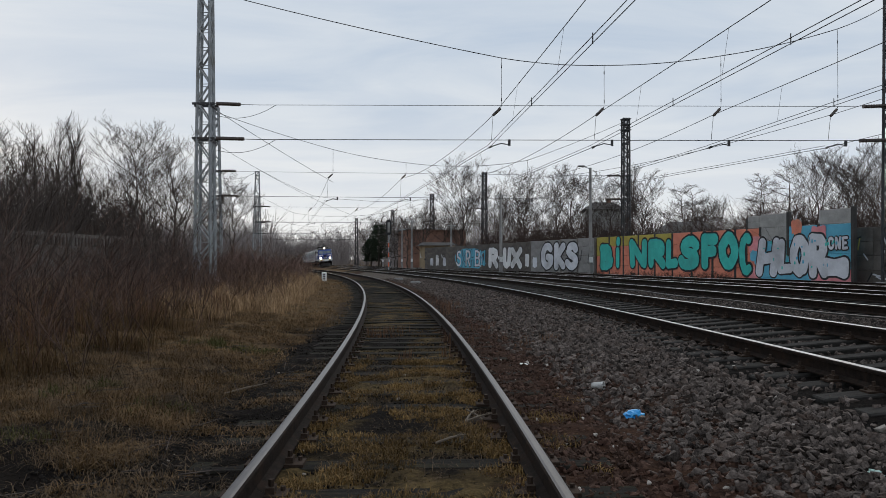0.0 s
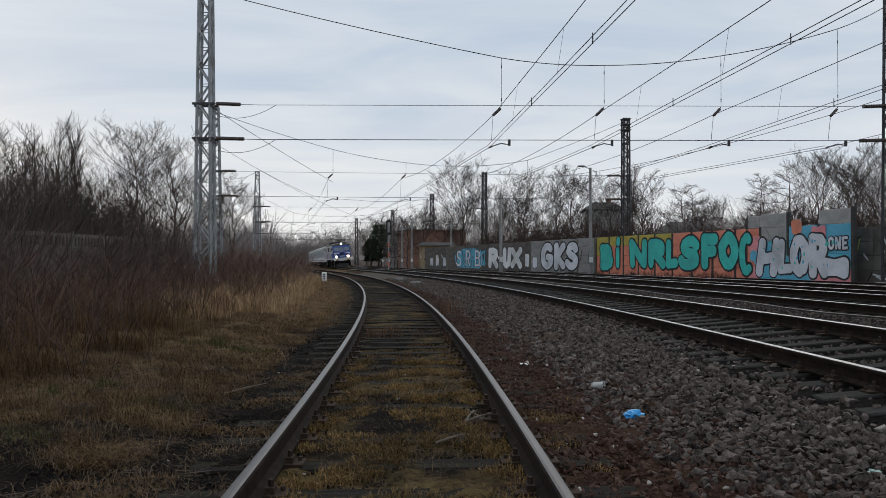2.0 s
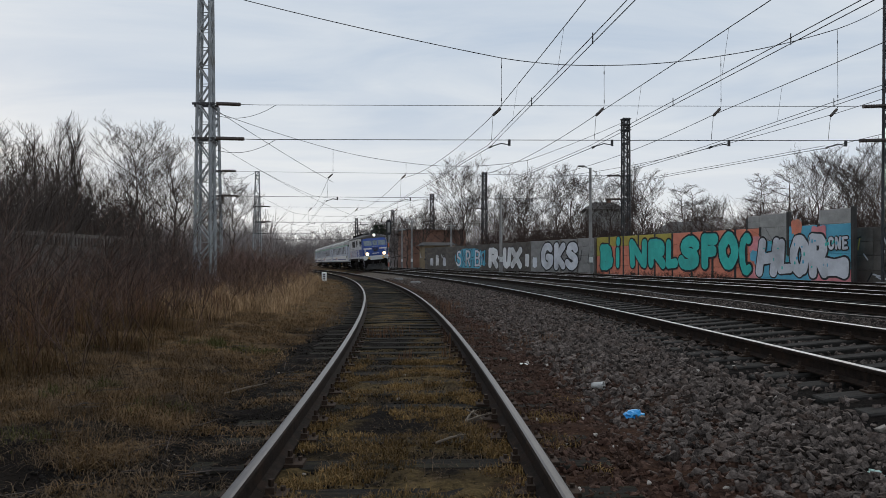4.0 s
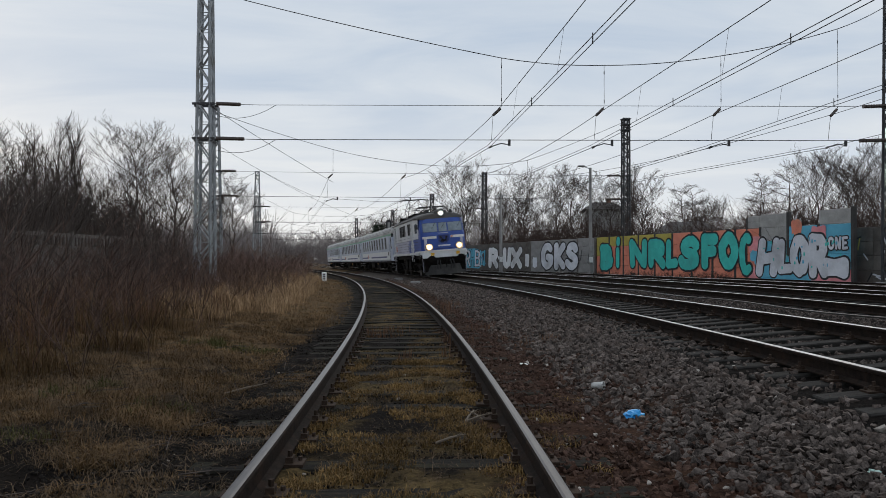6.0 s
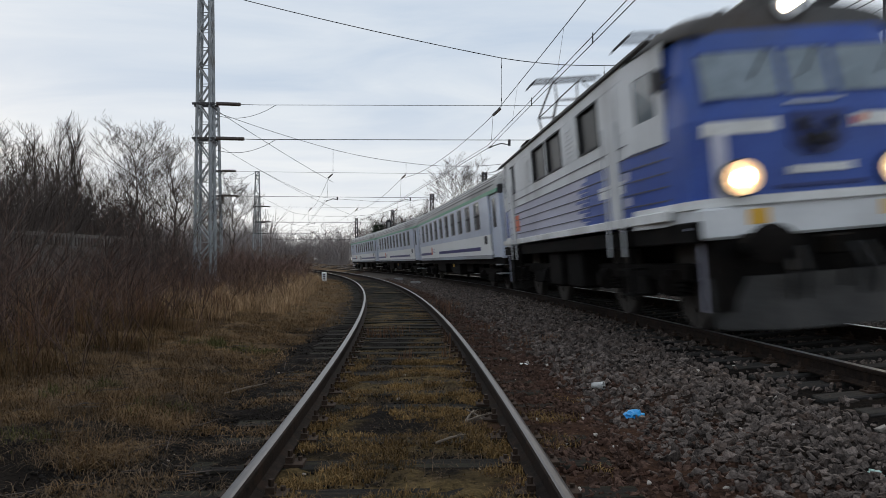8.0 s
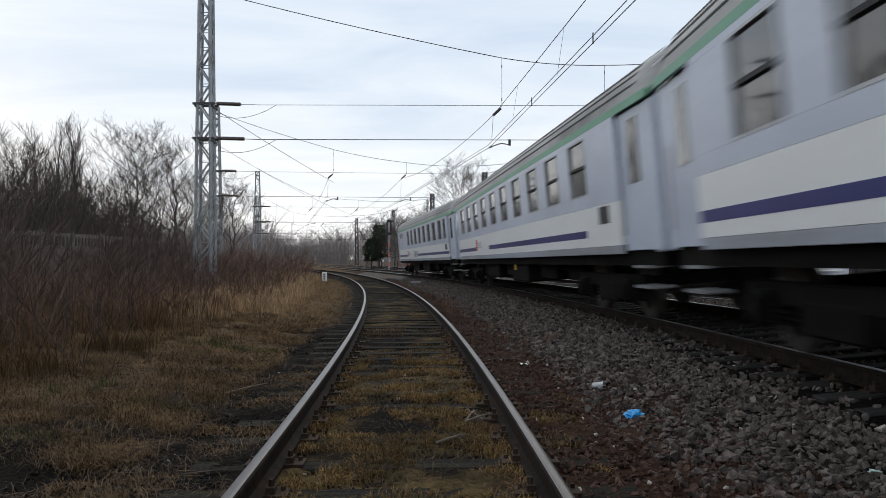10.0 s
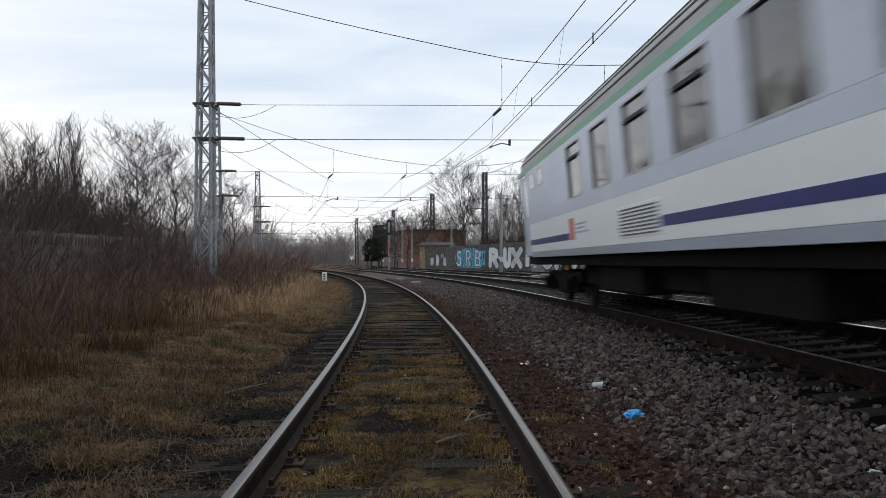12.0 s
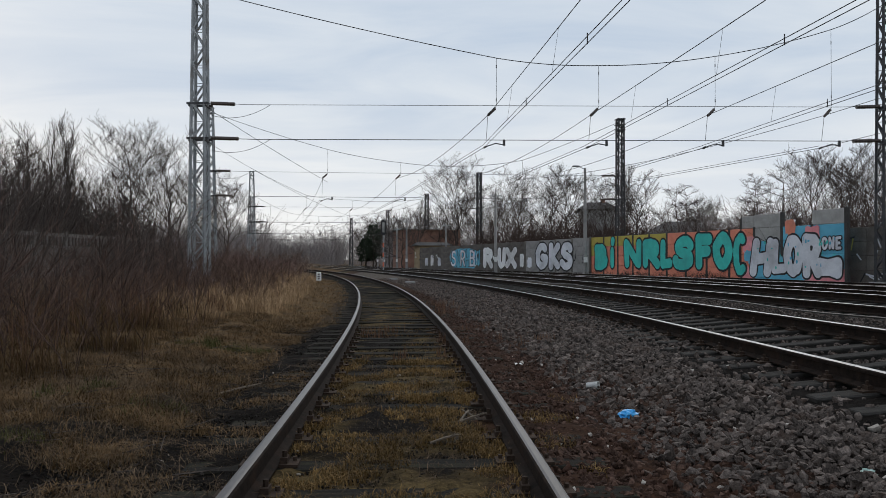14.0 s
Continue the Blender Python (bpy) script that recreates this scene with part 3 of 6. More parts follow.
def locomotive():
    e = tagged(new("electric_locomotive"), "blue and grey electric locomotive with three lit headlamps", "locomotive", "train")
    L = 5.3
    # frame and body sides
    part("frame", boxed(-1.40, 1.40, -7.15, 7.15, 1.12, 1.36, 0.02), M["under"], e)
    for sx in (-1, 1):
        a, b = sorted((sx * 1.44, sx * 1.49))
        part("sill_band", boxed(a, b + 0.012 * (sx > 0), -L - 1.3, L + 1.3, 1.40, 1.53, 0.01), M["loco_white"], e, "white band along the lower edge")
        part("lower_side", boxed(*sorted((sx * 1.40, sx * 1.48)), -L, 3.0, 1.50, 2.34), M["loco_mauve"], e, "dusty blue-grey lower body side")
        part("lower_side", boxed(*sorted((sx * 1.40, sx * 1.482)), 3.004, L, 1.50, 2.34), M["loco_blue"], e, "blue lower body side behind the cab")
        part("upper_side", boxed(*sorted((sx * 1.40, sx * 1.478)), -L, L, 2.344, 2.70), M["loco_grey"], e, "light grey upper body side")
        part("upper_side", boxed(*sorted((sx * 1.40, sx * 1.478)), -L, L, 3.42, 3.60), M["loco_grey"], e)
        # body windows between grey pillars
        wins = [(3.95, 2.70), (1.40, 0.10), (-0.12, -1.45), (-4.0, -4.6)]
        edge = L
        for w0, w1 in wins:
            part("pillar", boxed(*sorted((sx * 1.40, sx * 1.478)), w0, edge, 2.704, 3.416), M["loco_grey"], e)
            edge = w1
            bm = boxed(*sorted((sx * 1.41, sx * 1.44)), w1, w0, 2.70, 3.42)
            wn_ = part("window", bm, M["dark_glass"], e, "dark body side window")
            bm = bmesh.new()
            for (ya, yb, za, zb) in ((w1, w0, 2.70, 2.735), (w1, w0, 3.385, 3.42), (w1, w1 + 0.04, 2.735, 3.385), (w0 - 0.04, w0, 2.735, 3.385)):
                box(bm, *sorted((sx * 1.43, sx * 1.492)), ya, yb, za, zb)
            part("window_frame", bm, M["rubber"], wn_)
        part("pillar", boxed(*sorted((sx * 1.40, sx * 1.478)), -L, edge, 2.704, 3.416), M["loco_grey"], e)
        # stepped edge where the blue runs out into the grey
        for z, run in ((1.53, 0.25), (1.60, 0.5), (1.68, 0.3), (1.75, 0.65), (1.85, 0.4), (1.92, 0.75), (2.02, 0.45), (2.09, 0.6), (2.20, 0.3)):
            part("blue_tongue", boxed(*sorted((sx * 1.476, sx * 1.487)), 3.0 - run, 3.0, z, z + 0.05), M["loco_blue"], e)
        # stiffening ribs; their dark paint draws the shadow line along each
        for z in (1.66, 1.83, 2.0, 2.17, 2.34, 2.52):
            part("rib", boxed(*sorted((sx * 1.476, sx * 1.494)), -L, L - 0.1, z - 0.008, z + 0.008, 0.004), M["loco_rib"], e, "stiffening rib darkened to read as a shadow line")
        part("gutter", boxed(*sorted((sx * 1.45, sx * 1.52)), -L - 1.2, L + 1.2, 3.60, 3.65, 0.01), M["loco_roof"], e)
        part("operator_mark", boxed(*sorted((sx * 1.48, sx * 1.488)), -4.3, -3.75, 1.72, 2.12), M["red"], e, "small orange-red mark")
        for y in (3.75, 4.5):
            part("number_bar", boxed(*sorted((sx * 1.482, sx * 1.490)), y, y + 0.5, 1.88, 2.06), M["loco_white"], e)
        # pale air inlets between the windows
        for ya, yb in ((1.75, 2.35), (-2.45, -1.75)):
            bm = boxed(*sorted((sx * 1.47, sx * 1.484)), ya, yb, 2.76, 3.36, 0.006)
            inlet = part("air_inlet", bm, M["loco_grey"], e, "pale grey louvred air inlet")
            for k in range(7):
                part("slat", boxed(*sorted((sx * 1.486, sx * 1.496)), ya + 0.05, yb - 0.05, 2.80 + k * 0.075, 2.835 + k * 0.075), M["loco_grey"], inlet)
    # roof
    secs = []
    for y, hh, top, h0 in ((-6.95, 1.22, 3.80, 3.50), (-6.5, 1.38, 3.92, 3.56), (-L, 1.47, 3.98, 3.60), (L, 1.47, 3.98, 3.60), (6.5, 1.38, 3.92, 3.56), (6.95, 1.22, 3.80, 3.50)):
        secs.append([(x, y, z) for x, z in arc_roof(hh, h0, top)])
    part("roof", lofted(secs), M["loco_roof"], e, "sooty grey roof", True)
    for sd in (1, -1):
        for za, zb, fa, fb, ha, hb, mt, nm in ((1.50, 2.50, 7.22, 7.22, 1.36, 1.36, "loco_blue", "cab_front"), (2.50, 3.52, 7.22, 6.98, 1.36, 1.28, "loco_blue", "cab_upper")):
            bm = lofted([cab_ring(za, fa, ha), cab_ring(zb, fb, hb)])
            part(nm, turned(bm, sd), M[mt], e, "blue cab front" if nm == "cab_front" else "")
        # grey cab side over the blue, with its window and the door
        for sx in (-1, 1):
            bm = bmesh.new()
            for k, (y0, y1, z0, z1) in enumerate(((L, 6.45, 2.36, 2.72), (L, 6.45, 3.30, 3.56), (L, 5.62, 2.72, 3.30), (6.25, 6.45, 2.72, 3.30))):
                xo = [1.485 - (y - L) / 1.37 * 0.125 for y in (y0, y1)]
                v = [bm.verts.new((sx * (x + d), y, z)) for d in (0.012, -0.03) for (x, y) in ((xo[0], y0), (xo[1], y1)) for z in (z0, z1)]
                for q in ((0, 2, 3, 1), (4, 5, 7, 6), (0, 1, 5, 4), (2, 6, 7, 3), (1, 3, 7, 5), (0, 4, 6, 2)):
                    bm.faces.new([v[i] for i in q])
            bmesh.ops.recalc_face_normals(bm, faces=bm.faces[:])
            part("cab_side", turned(bm, sd), M["loco_grey"], e, "light grey cab side")
            # ribs, white patch and lower stripe on the blue cab side
            for z in (1.66, 1.83, 2.0, 2.17, 2.34):
                bm = bmesh.new()
                beam(bm, (sx * 1.485, L + 0.02, z), (sx * 1.375, 6.42, z), 0.02)
                part("rib", turned(bm, sd), M["loco_rib"], e)
            for ya, yb, za, zb in ((5.02, 5.26, 2.03, 2.15), (5.0, 5.28, 1.69, 1.80)):
                part("worn_patch", turned(boxed(*sorted((sx * 1.478, sx * 1.486)), ya, yb, za, zb), sd), M["loco_mauve"], e, "pale worn patch in the blue paint")
            bm = bmesh.new()
            v = [bm.verts.new((sx * (1.487 - (y - L) / 1.37 * 0.125), y, z)) for y in (5.60, 6.27) for z in (2.70, 3.32)]
            bm.faces.new((v[0], v[2], v[3], v[1]))
            bmesh.ops.solidify(bm, geom=bm.faces[:], thickness=0.008)
            part("cab_window", turned(bm, sd), M["cab_glass"], e, "cab side window")
            bm = bmesh.new()
            for yy in (4.25, 4.95):
                rod(bm, (sx * 1.535, yy, 1.0), (sx * 1.535, yy, 2.9), 0.018, seg=6)
            part("handrail", turned(bm, sd), M["loco_grey"], e)
            bm = boxed(*sorted((sx * 1.46, sx * 1.497)), 4.32, 4.88, 1.52, 3.38, 0.01)
            part("cab_door", turned(bm, sd), M["loco_grey"], e, "grey cab door")
            bm = bmesh.new()
            for z in (0.45, 0.8, 1.1):
                box(bm, *sorted((sx * 1.22, sx * 1.46)), 4.35, 4.85, z, z + 0.03)
            for yy in (4.33, 4.87):
                box(bm, *sorted((sx * 1.40, sx * 1.45)), yy - 0.015, yy + 0.015, 0.4, 1.36)
            part("step", turned(bm, sd), M["under"], e)
            # grab iron at the corner
            bm = bmesh.new()
            beam(bm, (sx * 1.30, 7.02, 0.35), (sx * 1.30, 7.02, 1.30), 0.028)
            beam(bm, (sx * 1.12, 7.10, 1.28), (sx * 1.42, 6.95, 1.28), 0.028)
            part("corner_step", turned(bm, sd), M["loco_mauve"], e, "dull grey corner step iron")
        # white waist band and buffer beam
        bm = lofted([cab_ring(1.50, 7.25, 1.39), cab_ring(1.60, 7.25, 1.39)])
        part("waist_band", turned(bm, sd), M["loco_white"], e, "white band round the cab")
        bm = boxed(-1.33, 1.33, 6.95, 7.24, 1.14, 1.496, 0.03)
        part("buffer_beam", turned(bm, sd), M["loco_grey"], e, "light grey buffer beam")
        for x in (-0.80, 0.72):
            part("yellow_mark", turned(boxed(x - 0.11, x + 0.11, 7.235, 7.252, 1.28, 1.45), sd), M["yellow"], e)
        bm = lofted([cab_ring(1.34, 7.20, 1.37), cab_ring(1.498, 7.20, 1.37)])
        part("apron_band", turned(bm, sd), M["loco_grey"], e, "light grey strip under the white band")
        # windscreens in their frames
        for x0, x1 in ((-1.17, -0.33), (-0.24, 0.24), (0.33, 1.17)):
            fr = part("windscreen", turned(front_panel(x0 - 0.022, x1 + 0.022, 2.69, 3.28, 0.012), sd), M["loco_navy"], e, "cab windscreen in a dark blue frame")
            part("glass", turned(front_panel(x0, x1, 2.715, 3.255, 0.020), sd), M["cab_glass"], fr)
            bm = bmesh.new()
            rod(bm, (x0 + 0.08, 7.12, 3.28), (x0 + 0.32, 7.19, 2.92), 0.012, seg=5)
            part("wiper", turned(bm, sd), M["rubber"], fr)
        for x0, x1 in ((-1.24, -0.42), (0.42, 1.24)):
            part("white_bar", turned(front_panel(x0, x1, 2.30, 2.45, 0.012), sd), M["loco_white"], e, "white horizontal bar on the cab front")
        part("side_stripe", turned(front_panel(1.00, 1.16, 1.56, 2.298, 0.012), sd), M["loco_mauve"], e)
        part("side_stripe", turned(front_panel(-1.16, -1.00, 1.56, 2.298, 0.012), sd), M["loco_mauve"], e)
        part("sill_strip", turned(front_panel(-0.30, 0.30, 2.60, 2.63, 0.03), sd), M["alu"], e)
        bm = bmesh.new()
        plate = [(-0.33, 2.50), (-0.31, 2.14), (-0.16, 2.02), (0.16, 2.02), (0.31, 2.14), (0.33, 2.50)]
        bm = lofted([[(x, 7.24, z) for x, z in plate], [(x * 0.97, 7.285, z) for x, z in plate]])
        box_ = part("socket_plate", turned(bm, sd), M["loco_navy"], e, "dark blue raised plate for the sockets")
        for x, z in ((-0.17, 2.36), (0.17, 2.36), (-0.10, 2.18), (0.12, 2.17)):
            bm = bmesh.new()
            rod(bm, (x, 7.27, z), (x, 7.34, z - 0.02), 0.075, 0.06, 12)
            part("socket", turned(bm, sd), M["rubber"], box_, "round black cable socket")
        bm = bmesh.new()
        for a, b in (((-0.17, 7.33, 2.34), (-0.02, 7.36, 2.14)), ((-0.02, 7.36, 2.14), (0.14, 7.33, 2.34)), ((0.12, 7.33, 2.15), (0.02, 7.35, 2.04))):
            rod(bm, a, b, 0.028, seg=6)
        part("jumper_cable", turned(bm, sd), M["rubber"], box_)
        part("red_badge", turned(front_panel(-0.56, -0.44, 2.335, 2.42, 0.02), sd), M["red"], e)
        for i in range(7):
            part("number_bar", turned(front_panel(-0.37 + i * 0.105, -0.285 + i * 0.105, 1.81, 1.90, 0.02), sd), M["loco_white"], e)
        part("lower_rail", turned(front_panel(-0.50, 0.50, 1.66, 1.70, 0.03), sd), M["loco_navy"], e)
        # headlamps
        for x in (-0.90, 0.90):
            bm = bmesh.new()
            rod(bm, (x, 7.10, 1.80), (x, 7.33, 1.80), 0.23, 0.215, 24)
            hl = part("headlamp", turned(bm, sd), M["rubber"], e, "round headlamp in a dark rim")
            bm = bmesh.new()
            rod(bm, (x, 7.32, 1.80), (x, 7.338, 1.80), 0.205, 0.195, 24)
            part("reflector", turned(bm, sd), M["lamp_rim"] if sd > 0 else M["alu"], hl)
            bm = bmesh.new()
            rod(bm, (x, 7.335, 1.80), (x, 7.352, 1.80), 0.095, 0.085, 20)
            part("lens", turned(bm, sd), M["lamp_on"] if sd > 0 else M["cab_glass"], hl)
        bm = bmesh.new()
        box(bm, -0.36, 0.36, 5.3, 6.85, 3.72, 4.04, 0.06)
        rod(bm, (0, 6.6, 3.84), (0, 6.98, 3.84), 0.23, 0.22, 24)
        tl = part("top_headlamp", turned(bm, sd), M["loco_roof"], e, "headlamp housing over the windscreen")
        bm = bmesh.new()
        rod(bm, (0, 6.97, 3.84), (0, 6.995, 3.84), 0.105, 0.095, 24)
        part("lens", turned(bm, sd), M["lamp_white"] if sd > 0 else M["cab_glass"], tl)
        bm = bmesh.new()
        rod(bm, (0, 6.96, 3.84), (0, 6.985, 3.84), 0.205, 0.19, 24)
        part("reflector", turned(bm, sd), M["alu"], tl)
        bm = bmesh.new()
        rod(bm, (-0.62, 6.3, 3.90), (-0.62, 6.85, 3.94), 0.04, 0.11, 12)
        rod(bm, (-0.62, 6.4, 3.75), (-0.62, 6.4, 3.92), 0.03, seg=6)
        part("horn", turned(bm, sd), M["dark_steel"], e)
        # plough, hoses
        bm = lofted([[(-1.22, 7.1, 0.16), (-0.6, 7.45, 0.14), (0.6, 7.45, 0.14), (1.22, 7.1, 0.16)], [(-1.28, 7.0, 0.72), (-0.6, 7.3, 0.72), (0.6, 7.3, 0.72), (1.28, 7.0, 0.72)]], False)
        bmesh.ops.solidify(bm, geom=bm.faces[:], thickness=0.03)
        part("plough", turned(bm, sd), M["plough"], e, "scuffed grey snow plough")
        for x in (-0.45, -0.3, 0.3, 0.45):
            bm = bmesh.new()
            rod(bm, (x, 7.26, 1.0), (x * 1.1, 7.44, 0.75), 0.03, seg=6)
            rod(bm, (x * 1.1, 7.44, 0.75), (x * 1.05, 7.36, 0.45), 0.03, seg=6)
            part("brake_hose", turned(bm, sd), M["rubber"], e)
        buffers(e, sd * 7.24, sd)
        part("apron", turned(boxed(-1.22, 1.22, 6.8, 7.18, 0.35, 1.13), sd), M["under"], e)
    for sd in (1, -1):
        for sx in (-1, 1):
            bm = bmesh.new()
            box(bm, *sorted((sx * 1.40, sx * 1.56)), 6.55, 6.62, 2.95, 3.22, 0.02)
            beam(bm, (sx * 1.33, 6.55, 3.1), (sx * 1.46, 6.58, 3.1), 0.03)
            part("mirror", turned(bm, sd), M["dark_steel"], e, "small rear-view mirror")
    # roof gear
    pantograph(e, -3.9, True)
    pantograph(e, 3.5, False)
    for y0, y1, w, h in ((-6.3, -5.3, 0.85, 4.26), (-1.9, -0.4, 0.8, 4.2), (0.2, 1.7, 0.8, 4.2)):
        bm = boxed(-w, w, y0, y1, 3.85, h, 0.04)
        for k in range(5):
            z = 3.98 + k * 0.05
            box(bm, -w - 0.015, w + 0.015, y0 + 0.08, y1 - 0.08, z, z + 0.02)
        part("resistor_box", bm, M["under"], e, "louvred resistor box on the roof")
    bm = bmesh.new()
    for x in (-0.9, 0.9):
        beam(bm, (x, -5, 3.98), (x, 5, 3.98), 0.05)
    for y in (-2.4, 2.0, 2.2, 5.2):
        rod(bm, (0, y, 3.9), (0, y, 4.3), 0.07, seg=8)
    rod(bm, (0, -5, 4.3), (0, 5.2, 4.3), 0.02, seg=6)
    part("roof_conductor", bm, M["dark_steel"], e)
    # under the floor
    bm = bmesh.new()
    for y0, y1, w in ((-1.4, -0.2, 1.3), (0.1, 1.3, 1.25)):
        box(bm, -w, w, y0, y1, 0.42, 1.12, 0.05)
    part("battery_box", bm, M["under"], e)
    wheel = wheelset_mesh(0.625)
    for y in (-3.95, 3.95):
        bogie(e, y, 3.05, 0.625, wheel)
    # the body sits a little low on its springs
    for ob in list(e.children):
        if ob.name.split(".")[0] != "bogie":
            for q in [ob] + list(ob.children):
                for v in q.data.vertices:
                    if v.co.z > 1.3:
                        v.co.z = 1.3 + (v.co.z - 1.3) * 0.97
    return e


# ---- coaches ----
def coach(variant):
    label = ("white and pale blue railway coach with divided windows", "white and pale blue railway coach with narrow windows")[variant]
    e = tagged(new("passenger_coach"), label, "railway coach", "train")
    H = 12.05
    hw = 1.41
    z_band0, z_band1 = 1.82, 3.06
    door0 = H - 1.45
    if variant == 0:
        wins = [(7.93 - 1.93 * i, 9.03 - 1.93 * i) for i in range(10)]
        w0, w1 = 2.03, 2.99
    else:
        wins = [(9.28, 10.05)] + [(7.65 - 1.9 * i, 8.78 - 1.9 * i) for i in range(8)]
        w0, w1 = 2.03, 2.98
    part("floor_frame", boxed(-1.28, 1.28, -H + 0.15, H - 0.15, 0.86, 1.14), M["under"], e)
    for sx in (-1, 1):
        a, b = sorted((sx * (hw - 0.06), sx * hw))
        part("skirt", boxed(a, b, -door0, door0, 1.04, 1.165, 0.006), M["coach_skirt"], e, "grey-blue lower skirt")
        part("lower_side", boxed(a, b, -door0, door0, 1.168, z_band0), M["coach_white"], e, "white lower body side")
        for y0, y1 in ((-door0 + 0.02, -5.5), (-2.45, 8.8)) if variant == 0 else ((-door0 + 0.02, -5.9), (-2.4, door0 - 0.02)):
            part("stripe", boxed(*sorted((sx * (hw - 0.01), sx * (hw + 0.003))), y0, y1, 1.325, 1.45), M["coach_stripe"], e, "dark blue stripe")
        part("sill_rail", boxed(a, b, -door0, door0, z_band0 + 0.003, w0), M["coach_pale"], e, "pale blue-grey window band")
        part("head_rail", boxed(a, b, -door0, door0, w1, z_band1), M["coach_pale"], e)
        part("green_band", boxed(*sorted((sx * (hw - 0.05), sx * (hw - 0.006))), -H, H, z_band1 + 0.003, 3.18, 0.004), M["coach_green"], e, "green band under the roof")
        edge = door0
        for i, (y0, y1) in enumerate(wins):
            part("pillar", boxed(a, b, y1, edge, w0 + 0.002, w1 - 0.002), M["coach_pale"], e)
            edge = y0
            wd = part("window", boxed(*sorted((sx * (hw - 0.05), sx * (hw - 0.035))), y0, y1, w0, w1), M["pane"], e, "dark reflecting coach window")
            bm = bmesh.new()
            for (ya, yb, za, zb) in ((y0, y1, w0, w0 + 0.03), (y0, y1, w1 - 0.03, w1), (y0, y0 + 0.03, w0 + 0.03, w1 - 0.03), (y1 - 0.03, y1, w0 + 0.03, w1 - 0.03)):
                box(bm, *sorted((sx * (hw - 0.045), sx * (hw + 0.004))), ya, yb, za, zb)
            part("window_frame", bm, M["alu"], wd)
            if variant == 0 or i % 3 != 1:
                zb = 2.53 if variant == 0 else 2.74
                bm = boxed(*sorted((sx * (hw - 0.04), sx * (hw + 0.004))), y0 + 0.032, y1 - 0.032, zb - 0.03, zb + 0.015)
                part("transom", bm, M["rubber"], wd, "dark sliding window rail")
        part("pillar", boxed(a, b, -door0, edge, w0 + 0.002, w1 - 0.002), M["coach_pale"], e)
        for sd in (-1, 1):
            # recessed folding door in the narrowed end
            ya, yb = sorted((sd * (door0 + 0.004), sd * (H - 0.25)))
            dr = part("door", boxed(*sorted((sx * 1.29, sx * 1.335)), ya, yb, 1.08, 3.055, 0.01), M["coach_pale"], e, "pale blue entrance door")
            part("door_window", boxed(*sorted((sx * 1.332, sx * 1.342)), ya + 0.38, yb - 0.38, 2.02, 2.92), M["pane"], dr)
            bm = bmesh.new()
            rod(bm, (sx * 1.37, ya + 0.1, 1.3), (sx * 1.37, ya + 0.1, 2.3), 0.016, seg=6)
            part("door_handle", bm, M["alu"], dr)
            ya, yb = sorted((sd * (H - 0.25), sd * H))
            part("end_pillar", boxed(*sorted((sx * 1.20, sx * 1.345)), ya, yb, 1.05, 3.06, 0.02), M["coach_pale"], e)
            bm = bmesh.new()
            for z in (0.55, 0.83):
                box(bm, *sorted((sx * 1.02, sx * 1.34)), sd * (H - 0.85) - 0.36, sd * (H - 0.85) + 0.36, z, z + 0.035)
            st = part("step", bm, M["alu"], e, "steel footboards below the door")
        # small things on the side
        if variant == 1:
            grille = part("vent_grille", boxed(*sorted((sx * (hw - 0.02), sx * (hw + 0.006))), -2.38, -0.57, 1.24, 1.66, 0.004), M["coach_white"], e, "louvred grille in the side")
            for k in range(8):
                part("slat", boxed(*sorted((sx * hw, sx * (hw + 0.012))), -2.32, -0.63, 1.27 + k * 0.047, 1.29 + k * 0.047), M["loco_rib"], grille)
        yq = 9.6
        part("destination_panel", boxed(*sorted((sx * (hw - 0.005), sx * (hw + 0.006))), yq, yq + 0.5, 1.52, 1.79), M["black"], e, "small black destination panel")
        if variant == 1:
            for y in (-10.0, -8.8):
                wd = part("window", boxed(*sorted((sx * (hw - 0.03), sx * (hw + 0.004))), y, y + 0.55, 2.62, 2.94, 0.004), M["pane"], e, "small high lavatory window")
                bm = bmesh.new()
                for (ya, yb, za, zb) in ((y - 0.03, y + 0.58, 2.59, 2.62), (y - 0.03, y + 0.58, 2.94, 2.97)):
                    box(bm, *sorted((sx * (hw - 0.02), sx * (hw + 0.008))), ya, yb, za, zb)
                part("window_frame", bm, M["alu"], wd)
        yq = -5.8 if variant == 1 else -5.45
        part("operator_mark", boxed(*sorted((sx * (hw - 0.005), sx * (hw + 0.005))), yq, yq + 0.38, 1.32, 1.70), M["red"], e, "orange-red mark on the side")
        bm = bmesh.new()
        for k, wd in enumerate((1.0, 0.7, 0.85)):
            box(bm, *sorted((sx * (hw - 0.005), sx * (hw + 0.004))), yq + 0.5, yq + 0.5 + wd, 1.42 + k * 0.07, 1.455 + k * 0.07)
        part("lettering_bar", bm, M["loco_mauve"], e)
    # roof with seams
    sec = arc_roof(hw - 0.03, 3.18, 3.93, 18, 2.2)
    part("roof", lofted([[(x * 0.93, -H, z - 0.05 * (z - 3.18)) for x, z in sec], [(x, -H + 0.5, z) for x, z in sec], [(x, H - 0.5, z) for x, z in sec], [(x * 0.93, H, z - 0.05 * (z - 3.4)) for x, z in sec]]), M["coach_roof"], e, "dusty grey roof with long seams", True)
    for i in (1, 2, 3, 5, 13, 15, 16, 17):
        x, z = sec[i]
        bm = bmesh.new()
        beam(bm, (x, -H + 0.5, z), (x, H - 0.5, z), 0.022)
        part("roof_seam", bm, M["loco_roof"], e)
